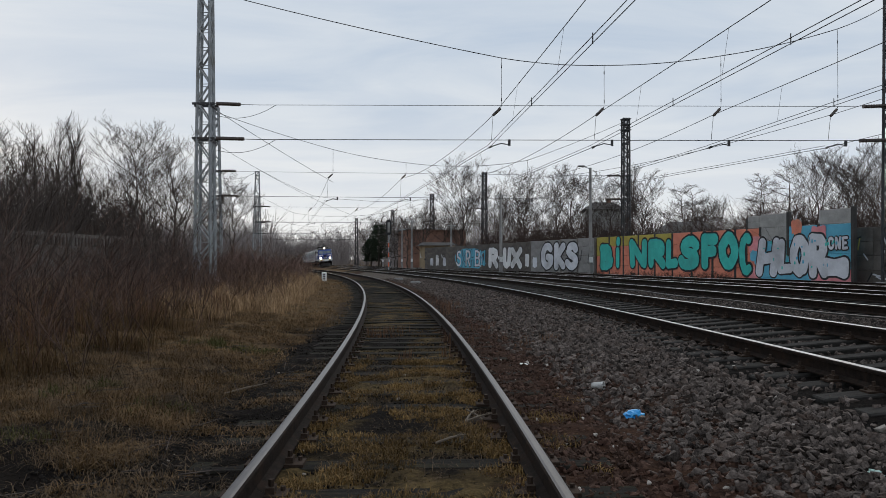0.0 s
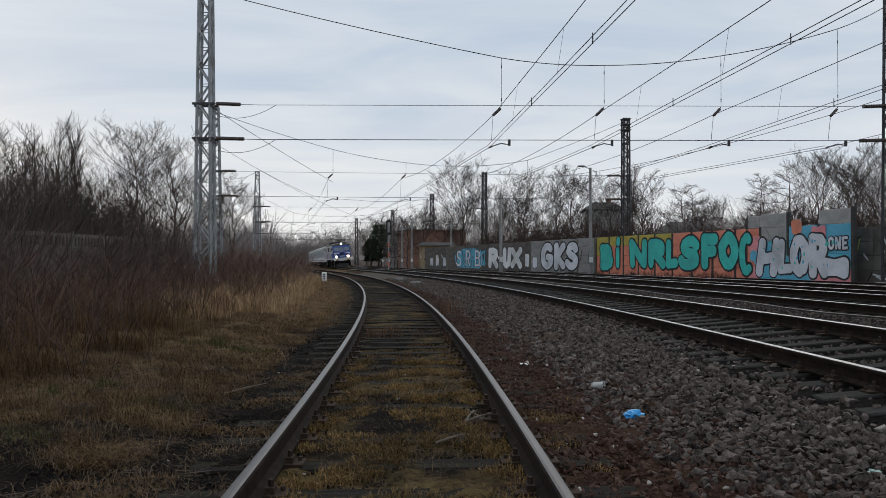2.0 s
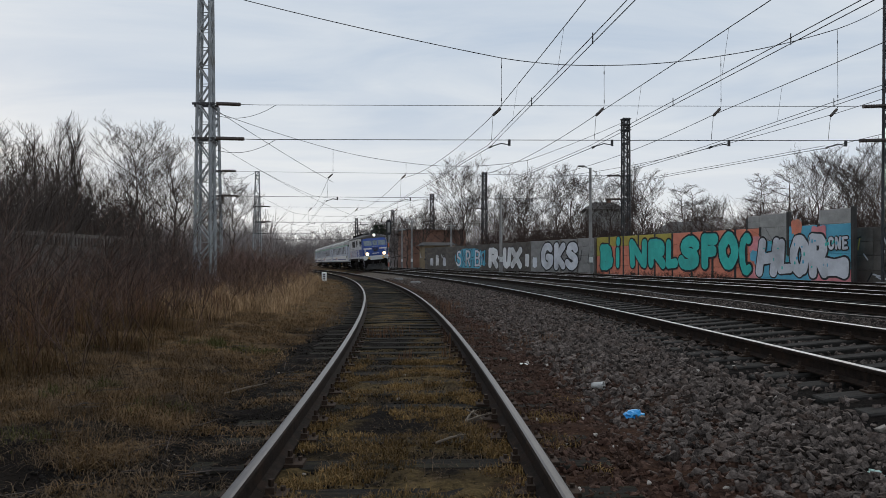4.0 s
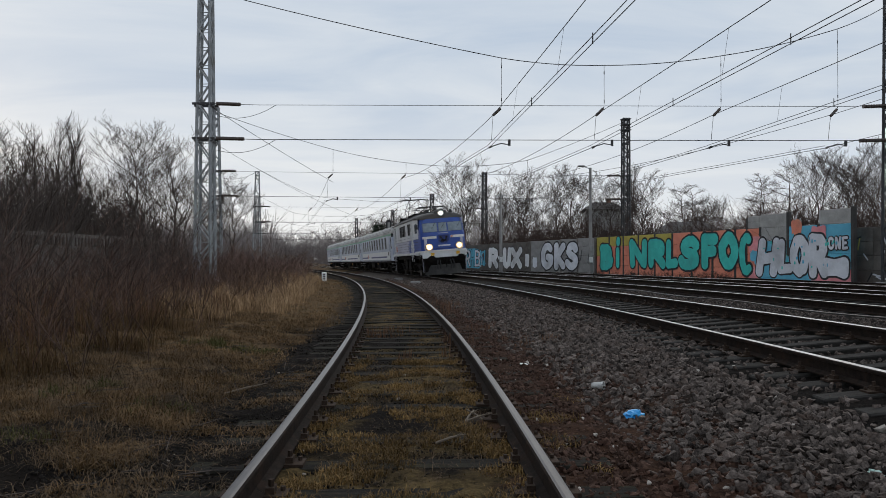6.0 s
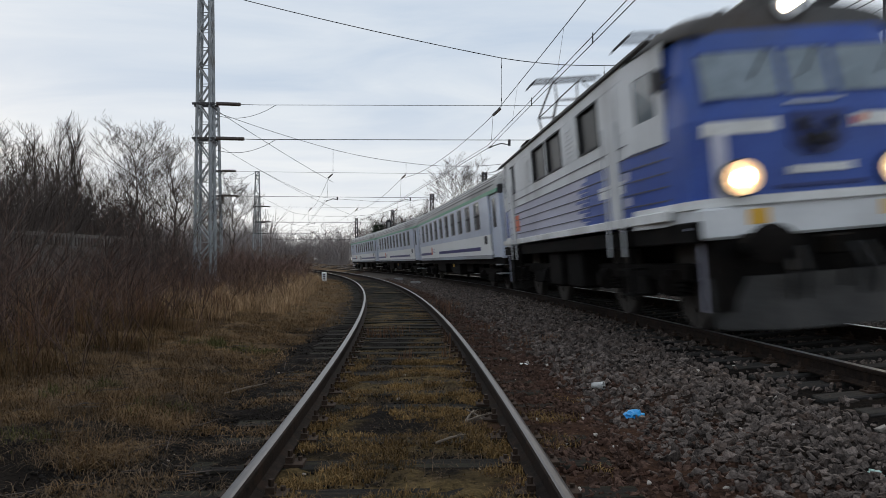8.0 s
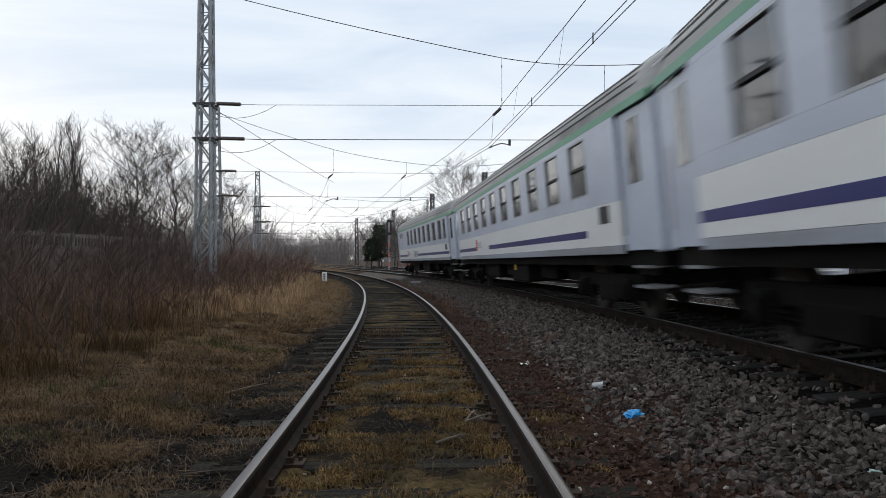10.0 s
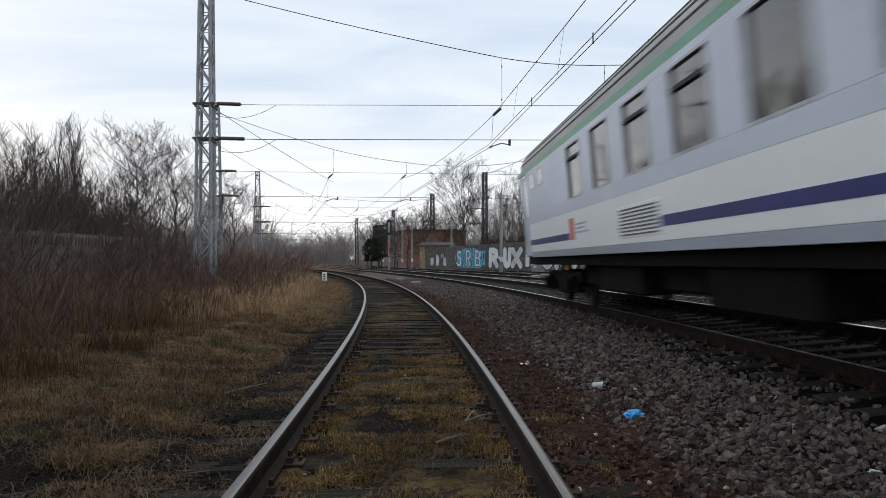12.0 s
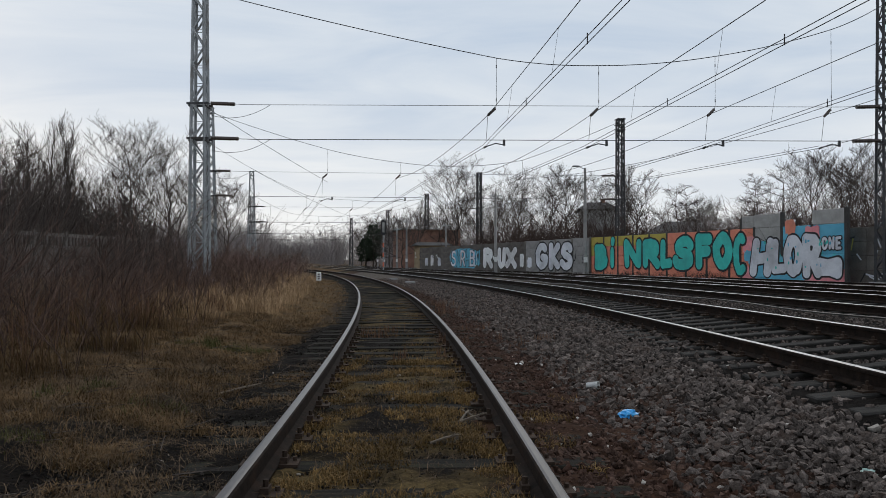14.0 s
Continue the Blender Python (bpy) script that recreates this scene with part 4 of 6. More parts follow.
    for y in (-9.0, -4.5, 0.0, 4.5, 9.0):
        bm = bmesh.new()
        box(bm, -0.22, 0.22, y - 0.3, y + 0.3, 3.91, 4.01, 0.03)
        part("roof_vent", bm, M["coach_roof"], e)
    for sd in (-1, 1):
        ya, yb = sorted((sd * (H - 0.1), sd * (H - 0.02)))
        part("end_wall", boxed(-1.21, 1.21, ya, yb, 1.10, 3.50), M["coach_white"], e)
        bm = bmesh.new()
        for k in range(4):
            y = sd * (H + 0.0 + k * 0.06)
            for x0, x1, z0, z1 in ((-0.62, -0.45, 1.15, 3.3), (0.45, 0.62, 1.15, 3.3), (-0.45, 0.45, 3.12, 3.3)):
                box(bm, x0, x1, y - 0.02, y + 0.03, z0, z1)
        part("gangway_bellows", bm, M["rubber"], e, "black rubber gangway bellows")
        for x in (-1.02, 1.02):
            bm = bmesh.new()
            rod(bm, (x, sd * (H - 0.03), 1.55), (x, sd * (H + 0.03), 1.55), 0.09, seg=12)
            part("tail_lamp", bm, M["black"], e)
        buffers(e, sd * (H - 0.35), sd)
    for y0, y1, w, z0 in ((-6.6, -5.3, 1.0, 0.46), (-4.9, -2.4, 1.15, 0.42), (-1.9, -0.5, 1.0, 0.5), (0.1, 2.4, 1.2, 0.40), (2.9, 4.6, 1.0, 0.5), (5.2, 6.4, 0.9, 0.5)):
        part("equipment_box", boxed(-w, w, y0, y1, z0, 1.0, 0.04), M["under"], e, "dark equipment box under the floor")
    for x in (-0.9, 0.9):
        bm = bmesh.new()
        rod(bm, (x, -6.5, 0.75), (x, 6.5, 0.75), 0.04, seg=6)
        part("brake_pipe", bm, M["under"], e)
    part("yellow_plate", boxed(1.10, 1.16, -7.85, -7.65, 0.74, 0.90) if variant else boxed(1.20, 1.215, 0.6, 0.8, 0.7, 0.85), M["yellow"], e)
    wheel = wheelset_mesh(0.46)
    for y in (-8.6, 8.6):
        bogie(e, y, 2.5, 0.46, wheel)
    return e


TRAIN.append((locomotive(), 0.0, 15.9, (4.0, 11.9)))
for i, variant in enumerate((0, 0, 1)):
    TRAIN.append((coach(variant), 15.9 + 24.5 * i, 24.5, (3.65, 20.85)))

# ---- catenary: lattice masts, cross-span ropes, running wires ----
def mast(x, y, h, w0, w1, material, label, turn=0.0, rungs=14, pot=True):
    z0 = h_at(x, y) - 0.05
    e = tagged(new("catenary_mast"), label, "catenary mast", "catenary masts")
    e.matrix_basis = pose(x, y, z0, 0, 0, turn)
    part("foundation", boxed(-w0 * 0.8, w0 * 0.8, -w0 * 0.8, w0 * 0.8, -0.3, 0.25, 0.04), M["concrete"], e)
    q = lambda sx, sy, z: (sx * (w0 + (w1 - w0) * z / h) / 2, sy * (w0 + (w1 - w0) * z / h) / 2, z)
    t = 0.10
    lace = 0.085 if y < 50 else 0.10
    for sx in (-1, 1):
        for sy in (-1, 1):
            bm = bmesh.new()
            beam(bm, q(sx, sy, 0), q(sx, sy, h), t)
            part("leg", bm, material, e)
    bm = bmesh.new()
    zs = [h * (1 - (1 - i / rungs) ** 1.15) for i in range(rungs + 1)]
    for i in range(rungs):
        s = 1 if i % 2 else -1
        for a in (-1, 1):
            beam(bm, q(-s, a, zs[i]), q(s, a, zs[i + 1]), lace, lace * 0.7)
            beam(bm, q(a, s, zs[i]), q(a, -s, zs[i + 1]), 0.02, lace)
            beam(bm, q(-1, a, zs[i + 1]), q(1, a, zs[i + 1]), 0.05, 0.02)
    part("lattice", bm, material, e, "zigzag steel lacing")
    bm = bmesh.new()
    for k in range(3 if pot else 1):
        box(bm, -w1 * 0.75, w1 * 0.75, -w1 * 0.75, w1 * 0.75, h - 0.1 - k * 0.42, h - 0.04 - k * 0.42)
    part("cap", bm, material, e)
    return e


def collar(x, y, z, w):
    """A pair of clamps round a mast where a rope ends."""
    bm = bmesh.new()
    for s in (-1, 1):
        beam(bm, (x - w, y + s * w * 0.62, z), (x + w, y + s * w * 0.62, z), 0.09)
        beam(bm, (x + s * w * 0.75, y - w * 0.8, z - 0.1), (x + s * w * 0.75, y + w * 0.8, z - 0.1), 0.06)
    ob = mesh_object("rope_clamp", bm, M["dark_steel"])
    return tagged(ob, "dark steel rope clamp bolted round a lattice mast", "clamp", "rope clamps")


def insulator(a, b, r=0.075, n=9):
    a, b = Vector(a), Vector(b)
    bm = bmesh.new()
    rod(bm, a, b, 0.025, seg=6)
    for i in range(n):
        p = a.lerp(b, (i + 0.5) / n)
        d = (b - a).normalized() * ((b - a).length / n * 0.46)
        rod(bm, p - d, p + d, r, r * 0.8, 10)
    return tagged(mesh_object("insulator", bm, M["insulator"]), "dark ribbed porcelain insulator on a rope", "insulator", "insulators")


def rope(points, r=0.012, label="thin black overhead steel rope", name="overhead_wire"):
    return tagged(cable(name, points, r, M["wire"]), label, "overhead wire", "overhead wires")


def sagged(a, b, sag, n=14):
    a, b = Vector(a), Vector(b)
    return [tuple(a.lerp(b, i / n) - Vector((0, 0, sag * 4 * (i / n) * (1 - i / n)))) for i in range(n + 1)]


SPANS = []      # for each cross span: left mast, right mast and the running wires' crossings


def cross_span(left, right, xs, z_low, z_up, heads, top_l, top_r, fine=True):
    (xl, yl), (xr, yr) = left, right
    fy = lambda x: yl + (yr - yl) * (x - xl) / (xr - xl)
    for z, dl in ((z_low, 1.15), (z_up, 1.0)):
        insulator((xl + 0.45, fy(xl + 0.45), z + 0.05), (xl + 0.45 + dl, fy(xl + 0.45 + dl), z + 0.02), 0.085)
        insulator((xr - 0.45 - dl, fy(xr - 0.45 - dl), z), (xr - 0.45, fy(xr - 0.45), z + 0.03), 0.085)
        rope([(xl, fy(xl), z + 0.06), (xl + 2.2, fy(xl + 2.2), z), (xr - 2.2, fy(xr - 2.2), z), (xr, fy(xr), z + 0.06)], 0.011 if z == z_up else 0.016)
        collar(xl, yl, z, 0.45)
        collar(xr, yr, z, 0.42)
    # jumper loops at the left mast
    if fine:
        for z in (z_low, z_up):
            rope(sagged((xl + 0.5, fy(xl), z - 0.45), (xl + 2.9, fy(xl + 2.9), z), 0.28), 0.010)
    # the suspension rope
    pts = [(xl, yl, top_l)] + [(x, fy(x), z) for x, z in heads] + [(xr, yr, top_r)]
    out = []
    for a, b in zip(pts, pts[1:]):
        out += sagged(a, b, 0.10)[:-1]
    rope(out + [pts[-1]], 0.017)
    for x, z in heads:
        y = fy(x)
        # dropper to the upper rope, insulator, dropper to the lower rope, steady arm
        rope([(x, y, z), (x, y, z_up + 0.05)], 0.009)
        for k in (0.15, 0.85):
            zz = z + (z_up - z) * k
            rope([(x, y, zz), (x, y, zz - 0.12)], 0.02, "short clamp on a dropper wire", "dropper_clamp")
        insulator((x - 0.05, y, z_up - 0.12), (x - 0.36, y - 0.1, z_up - 0.42), 0.065, 5)
        rope([(x, y, z_up), (x - 0.05, y, z_up - 0.12)], 0.012)
        rope([(x - 0.36, y - 0.1, z_up - 0.42), (x - 0.42, y, z_low)], 0.009)
        bm = bmesh.new()
        beam(bm, (x + 0.32, y, z_low + 0.02), (x + 0.32, y, z_low - 0.24), 0.10, 0.06)
        rod(bm, (x + 0.32, y, z_low - 0.2), (x - 0.02, y, z_low - 0.14), 0.022, seg=6)
        rod(bm, (x - 0.02, y, z_low - 0.14), (x - 0.52, y, z_low - 0.30), 0.022, seg=6)
        rod(bm, (x - 0.40, y, z_low - 0.26), (x - 0.52, y, z_low - 0.32), 0.045, seg=6)
        tagged(mesh_object("steady_arm", bm, M["dark_steel"]), "bent dark steel steady arm under the cross rope", "steady arm", "steady arms")
    SPANS.append(([(x - 0.5, fy(x - 0.5), z_low - 0.30) for x, z in heads], [(x - 0.32, fy(x - 0.32), z_up - 0.36) for x, z in heads]))


GALV = "tall weathered grey lattice catenary mast among brush"
DARK = "dark sooty steel lattice catenary mast"
mast(-9.80, 32.5, 14.2, 0.68, 0.38, M["galv"], GALV, 0, 19)
mast(18.98, 33.2, 14.2, 0.66, 0.40, M["dark_steel"], DARK, 0, 20)
mast(-16.5, 57.2, 12.1, 0.95, 0.36, M["galv"], GALV, 8, 16)
mast(14.0, 60.4, 12.1, 0.52, 0.44, M["dark_steel"], DARK, 8, 22)
mast(-21.9, 93.0, 12.1, 1.15, 0.40, M["galv"], GALV, 14, 14)
mast(5.1, 97.0, 12.1, 0.60, 0.45, M["dark_steel"], DARK, 14, 20)
mast(-30.6, 130.0, 12.0, 0.75, 0.4, M["galv"], GALV, 18, 12)
mast(-1.75, 126.0, 12.0, 0.70, 0.45, M["dark_steel"], DARK, 18, 16)
mast(-38.8, 165.0, 12.0, 0.75, 0.4, M["galv"], GALV, 20, 10)
mast(-10.5, 165.0, 12.0, 0.75, 0.4, M["dark_steel"], DARK, 20, 10)
mast(-19.5, 178.0, 11.0, 0.7, 0.4, M["dark_steel"], DARK, 20, 10)

cross_span((-9.80, 32.5), (18.98, 32.9), [], 5.97, 7.40, [(2.43, 9.38), (6.70, 9.09), (11.58, 9.50), (16.48, 10.65)], 12.15, 11.9)
cross_span((-16.5, 57.2), (14.0, 60.4), [], 5.6, 7.4, [(-8.1, 9.1), (-2.75, 8.2), (1.9, 8.0), (6.4, 8.5)], 11.7, 11.6)
cross_span((-21.9, 93.0), (5.1, 97.0), [], 5.4, 7.2, [(-15.6, 8.6), (-10.2, 8.1), (-5.5, 8.0), (-0.9, 8.5)], 11.7, 11.6, False)
cross_span((-30.6, 130.0), (-1.75, 126.0), [], 5.2, 7.0, [(-24.5, 8.6), (-19.4, 8.0), (-14.6, 8.0), (-9.5, 8.5)], 11.6, 11.5, False)
cross_span((-38.8, 165.0), (-10.5, 165.0), [], 5.1, 6.9, [(-31.5, 8.3), (-27.0, 7.8), (-22.0, 7.9)], 11.4, 11.4, False)

# running wires from span to span and back over the camera
first = SPANS[0]
# the main line's wires come to the first span from behind the camera
for k in range(4):
    c, m = Vector(first[0][k]), Vector(first[1][k])
    slope = 0.081
    back = 57.0
    pc, pm = Vector((c.x + slope * back, c.y - back, c.z)), Vector((m.x + slope * back, m.y - back, m.z + 0.25))
    rope([tuple(c), tuple(pc)], 0.010, "double copper contact wire over a track", "contact_wire")
    if k != 3:
        rope([(c.x - 0.05, c.y, c.z + 0.10), (pc.x - 0.05, pc.y, pc.z + 0.10)], 0.010, "double copper contact wire over a track", "contact_wire")
    mess = sagged(m, pm, 0.12, 20)
    rope(mess, 0.012, "bearer wire above a contact wire", "bearer_wire")
    for i in range(1, 12):
        y = c.y - 2.2 - i * 3.4
        f = (c.y - y) / back
        zc = c.z + 0.1
        zm = m.z + 0.25 * f - 0.12 * 4 * f * (1 - f)
        x0 = c.x + slope * (c.y - y)
        x1 = m.x + slope * (c.y - y)
        if i % 2:
            rope([(x1, y, zm), (x0, y, zc)], 0.0045, "hair-thin dropper between bearer and contact wire", "dropper")
        else:
            rope([(x0, y, zc - 0.12), (x0, y, zc + 0.12)], 0.014, "small clamp on a contact wire", "wire_clamp")
for a, b, shift in ((0, 1, 1), (1, 2, 0), (2, 3, 0), (3, 4, 0)):
    A, B = SPANS[a], SPANS[b]
    for k in range(len(A[0])):
        j = min(k + shift, len(B[0]) - 1)
        rope([A[0][k], B[0][j]], 0.012, "copper contact wire over a track", "contact_wire")
        rope([(A[0][k][0] - 0.05, A[0][k][1], A[0][k][2] + 0.09), (B[0][j][0] - 0.05, B[0][j][1], B[0][j][2] + 0.09)], 0.010, "copper contact wire over a track", "contact_wire")
        rope(sagged(A[1][k], B[1][j], 0.5), 0.012, "bearer wire above a contact wire", "bearer_wire")
# feeder wires from mast to mast on the brush side
rope(sagged((-9.4, 32.6, 7.2), (-8.1, 58.2, 6.7), 0.08), 0.012)
rope(sagged((-16.5, 57.2, 9.4), (-9.5, 95.0, 5.8), 0.5), 0.012)

# ---- the painted wall and what stands behind it ----
def paint(name, dark, light, stain, scale=1.3):
    return surface(name, dark, light, scale, 0.75, 0, 0.15, 40, stain=stain, vary=0.1)


M["p_yellow"] = paint("ochre yellow spray", (0.338, 0.273, 0.046), (0.520, 0.429, 0.078), (0.22, 0.20, 0.07))
M["p_coral"] = paint("coral spray", (0.598, 0.182, 0.111), (0.806, 0.286, 0.182), (0.36, 0.17, 0.12))
M["p_teal"] = paint("teal spray", (0.028, 0.42, 0.365), (0.055, 0.60, 0.52), (0.05, 0.33, 0.30))
M["p_blue"] = paint("sky blue spray", (0.078, 0.325, 0.468), (0.143, 0.494, 0.650), (0.12, 0.25, 0.30))
M["p_pink"] = paint("pink spray", (0.650, 0.195, 0.221), (0.832, 0.351, 0.364), (0.40, 0.22, 0.22))
M["p_silver"] = paint("silver spray", (0.520, 0.533, 0.572), (0.754, 0.767, 0.806), (0.33, 0.33, 0.35))
M["p_white"] = paint("white spray", (0.676, 0.676, 0.676), (0.850, 0.850, 0.850), (0.42, 0.41, 0.40))
M["p_black"] = paint("black spray", (0.010, 0.010, 0.012), (0.028, 0.028, 0.03), (0.03, 0.03, 0.03))

WALL = [(18.0, 34.6), (11.5, 58.0), (1.6, 76.0), (-2.6, 83.0)]


def on_wall(d):
    """The point d metres along the wall, its direction, and the way out of it towards the tracks."""
    for a, b in zip(WALL, WALL[1:]):
        a, b = Vector(a), Vector(b)
        n = (b - a).length
        if d <= n or b == Vector(WALL[-1]):
            t = (b - a).normalized()
            return a + t * d, t, Vector((-t.y, t.x))
        d -= n


def wall_thing():
    w = tagged(new("boundary_wall"), "long concrete panel wall covered in bright graffiti", "wall", "", "structure")
    rnd = random.Random(5)
    d, bay = 0.0, 2.06
    total = 24.29 + 20.54 + 8.1
    meshes = {}
    while d < total - bay:
        p, t, o = on_wall(d + bay / 2)
        yaw = math.degrees(math.atan2(t.y, t.x))
        base = -0.10 if d < 24 else 0.0
        top = 2.62 if d < 24 else 2.62 - (d - 24) * 0.017
        tall = 0.5 if (d < 1.5 or 4.0 < d < 6.0) else 0.0
        rows = 4 if not tall else 5
        hh = (2.62 - base) / 4 if tall else (top - base) / rows
        for r in range(rows):
            z = base + r * hh
            if d < 6.1:
                mt = "concrete_pale" if r == 4 else ("p_pink" if (r + int(d)) % 5 == 0 else "p_blue")
                if r == 3:
                    mt = "concrete_pale" if tall and rnd.random() < 0.7 else "p_blue"
            elif d < 24.5:
                mt = "p_yellow" if (r == 3 and d > 13.5) or (r == 2 and d > 21) else "p_coral"
            else:
                mt = "concrete" if d < 32 else "concrete_mid"
            key = (mt, round(hh, 2))
            if key not in meshes:
                bm = boxed(-bay / 2 + 0.012, bay / 2 - 0.012, -0.05, 0.05, 0.006, hh - 0.006, 0.012)
                me = bpy.data.meshes.new("wall_panel")
                bm.to_mesh(me)
                bm.free()
                me.materials.append(M[mt])
                meshes[key] = me
            ob = new("wall_panel", meshes[key])
            ob.parent = w
            ob.matrix_basis = pose(p.x, p.y, z, rnd.uniform(-0.4, 0.4), 0, yaw)
        q, t2, o2 = on_wall(d)
        ob = mesh_object("wall_post", boxed(-0.09, 0.09, -0.11, 0.075, base - 0.3, base + rows * hh + 0.06, 0.015), M["concrete_mid"] if d > 24 else M["concrete_dark"], w)
        ob.matrix_basis = pose(q.x, q.y, 0, 0, 0, yaw)
        d += bay
    # one narrow panel raised beside the tall bay
    p, t, o = on_wall(6.72)
    for z in (2.63, 2.95):
        ob = mesh_object("wall_panel", boxed(-0.47, 0.47, -0.05, 0.05, z, z + 0.31, 0.012), M["concrete_pale"], w)
        ob.matrix_basis = pose(p.x, p.y, 0, 0, 0, math.degrees(math.atan2(t.y, t.x)))
    p, t, o = on_wall(7.26)
    ob = mesh_object("wall_post", boxed(-0.06, 0.06, -0.10, 0.06, -0.3, 3.2, 0.015), M["concrete_dark"], w)
    ob.matrix_basis = pose(p.x, p.y, 0, 0, 0, math.degrees(math.atan2(t.y, t.x)))
    return w


def bow(cx, cy, rx, ry, a0, a1, n=9):
    """Points of an arc, angles in degrees."""
    return [(cx + rx * math.cos(math.radians(a0 + (a1 - a0) * i / n)), cy + ry * math.sin(math.radians(a0 + (a1 - a0) * i / n))) for i in range(n + 1)]


# the brush strokes of each letter in a unit square
STROKES = {
    "B": [[(0.05, 0), (0.05, 1)], [(0.05, 1), (0.45, 1)] + bow(0.45, 0.76, 0.42, 0.24, 90, -90) + [(0.15, 0.52)], [(0.45, 0.52)] + bow(0.5, 0.26, 0.5, 0.26, 90, -90) + [(0.05, 0)]],
    "i": [[(0.5, 0), (0.45, 0.58)], [(0.5, 0.95), (0.55, 1.0)]],
    "N": [[(0.05, 0), (0.0, 1)], [(0.1, 0.95), (0.85, 0.05)], [(0.95, 0.02), (1.0, 1)]],
    "R": [[(0.05, 0), (0.05, 1)], [(0.05, 1), (0.5, 1)] + bow(0.5, 0.74, 0.45, 0.26, 90, -90) + [(0.1, 0.48)], [(0.45, 0.48), (1.0, 0)]],
    "L": [[(0.1, 1), (0.05, 0), (1.0, 0.03)]],
    "S": [bow(0.55, 0.76, 0.42, 0.24, 20, 250) + bow(0.45, 0.25, 0.5, 0.25, 80, -160)],
    "F": [[(0.1, 0), (0.05, 1), (1.0, 0.97)], [(0.1, 0.48), (0.8, 0.52)]],
    "O": [bow(0.5, 0.5, 0.5, 0.5, 90, 450, 20)],
    "C": [bow(0.6, 0.5, 0.55, 0.5, 60, 300, 14)],
    "H": [[(0.12, 1), (0.0, 0)], [(1.0, 1), (0.86, 0)], [(0.05, 0.42), (0.9, 0.5)]],
    "K": [[(0.05, 0), (0.05, 1)], [(1.0, 1), (0.15, 0.45), (1.0, 0)]],
    "G": [bow(0.55, 0.5, 0.5, 0.5, 50, 320, 14) + [(0.98, 0.42), (0.6, 0.42)]],
    "U": [[(0.0, 1)] + bow(0.45, 0.35, 0.45, 0.35, 180, 360) + [(0.95, 1)]],
    "X": [[(0.0, 1), (1.0, 0)], [(1.0, 1), (0.0, 0)]],
    "E": [[(1.0, 1), (0.05, 0.97), (0.05, 0.0), (1.0, 0.03)], [(0.1, 0.5), (0.8, 0.52)]],
    "-": [[(0.0, 0.5), (1.0, 0.55)]],
    ">": [[(0.0, 0.75), (0.45, 0.62), (1.0, 0.8), (0.92, 0.1), (0.55, 0.3), (0.0, 0.28)], [(0.1, 0.5), (0.85, 0.5)]],
}


def letter(wall, char, d_left, d_right, z0, z1, fill, lean=0.0, edge=0.09, fat=0.46, seed=0):
    """One sprayed letter: fat rounded strokes over wider black ones, from d_left to d_right along the wall."""
    p, t, o = on_wall((d_left + d_right) / 2)
    out = Vector((-t.y, t.x))
    if out.x * (0 - p.x) + out.y * (0 - p.y) < 0:
        out = -out
    right = -t
    wide, high = abs(d_left - d_right) * 1.06, z1 - z0
    fat = min(fat, wide * 0.40)
    rnd = random.Random(int(d_left * 100) + seed)
    strokes = [[(x + rnd.gauss(0, 0.02), y + rnd.gauss(0, 0.015)) for x, y in st] for st in STROKES[char]]
    for name, mt, gap, r in (("letter_outline", M["p_black"], 0.082, fat / 2 + edge), ("painted_letter", fill, 0.092, fat / 2)):
        verts, faces = [], []

        def put(points):
            g = gap + 0.00012 * len(faces)
            k = len(verts)
            verts.extend((p.x + right.x * u + out.x * g, p.y + right.y * u + out.y * g, z) for u, z in points)
            faces.append(tuple(range(k, k + len(points))))

        for st in strokes:
            pts = [((x - 0.5) * (wide - fat) + lean * y * high, z0 + fat / 2 + y * (high - fat)) for x, y in st]
            for a, b in zip(pts, pts[1:]):
                v = Vector((b[0] - a[0], b[1] - a[1]))
                n = Vector((-v.y, v.x)).normalized() * r
                put([(a[0] + n.x, a[1] + n.y), (a[0] - n.x, a[1] - n.y), (b[0] - n.x, b[1] - n.y), (b[0] + n.x, b[1] + n.y)])
            for u, z in pts:
                w = r * rnd.uniform(0.97, 1.06)
                put([(u + w * math.cos(q * math.pi / 7), z + w * math.sin(q * math.pi / 7)) for q in range(14)])
        raw(name, verts, faces, mt, wall)


def patch(wall, d0, d1, z0, z1, mt, seed, gap=0.080):
    """An uneven field of spray paint on the wall."""
    rnd = random.Random(seed)
    bm = bmesh.new()
    n = 26
    p, t, o = on_wall((d0 + d1) / 2)
    out = Vector((-t.y, t.x))
    if out.dot(-p) < 0:
        out = -out
    vs = []
    for i in range(n):
        a = 2 * math.pi * i / n
        k = rnd.uniform(0.78, 1.05)
        c, s = math.copysign(abs(math.cos(a)) ** 0.5, math.cos(a)), math.copysign(abs(math.sin(a)) ** 0.5, math.sin(a))
        u, z = c * k * abs(d1 - d0) / 2, (z0 + z1) / 2 + s * k * (z1 - z0) / 2
        vs.append(bm.verts.new((p.x + t.x * u + out.x * gap, p.y + t.y * u + out.y * gap, z)))
    bm.faces.new(vs)
    bmesh.ops.triangulate(bm, faces=bm.faces[:])
    part("paint_patch", bm, M[mt], wall)


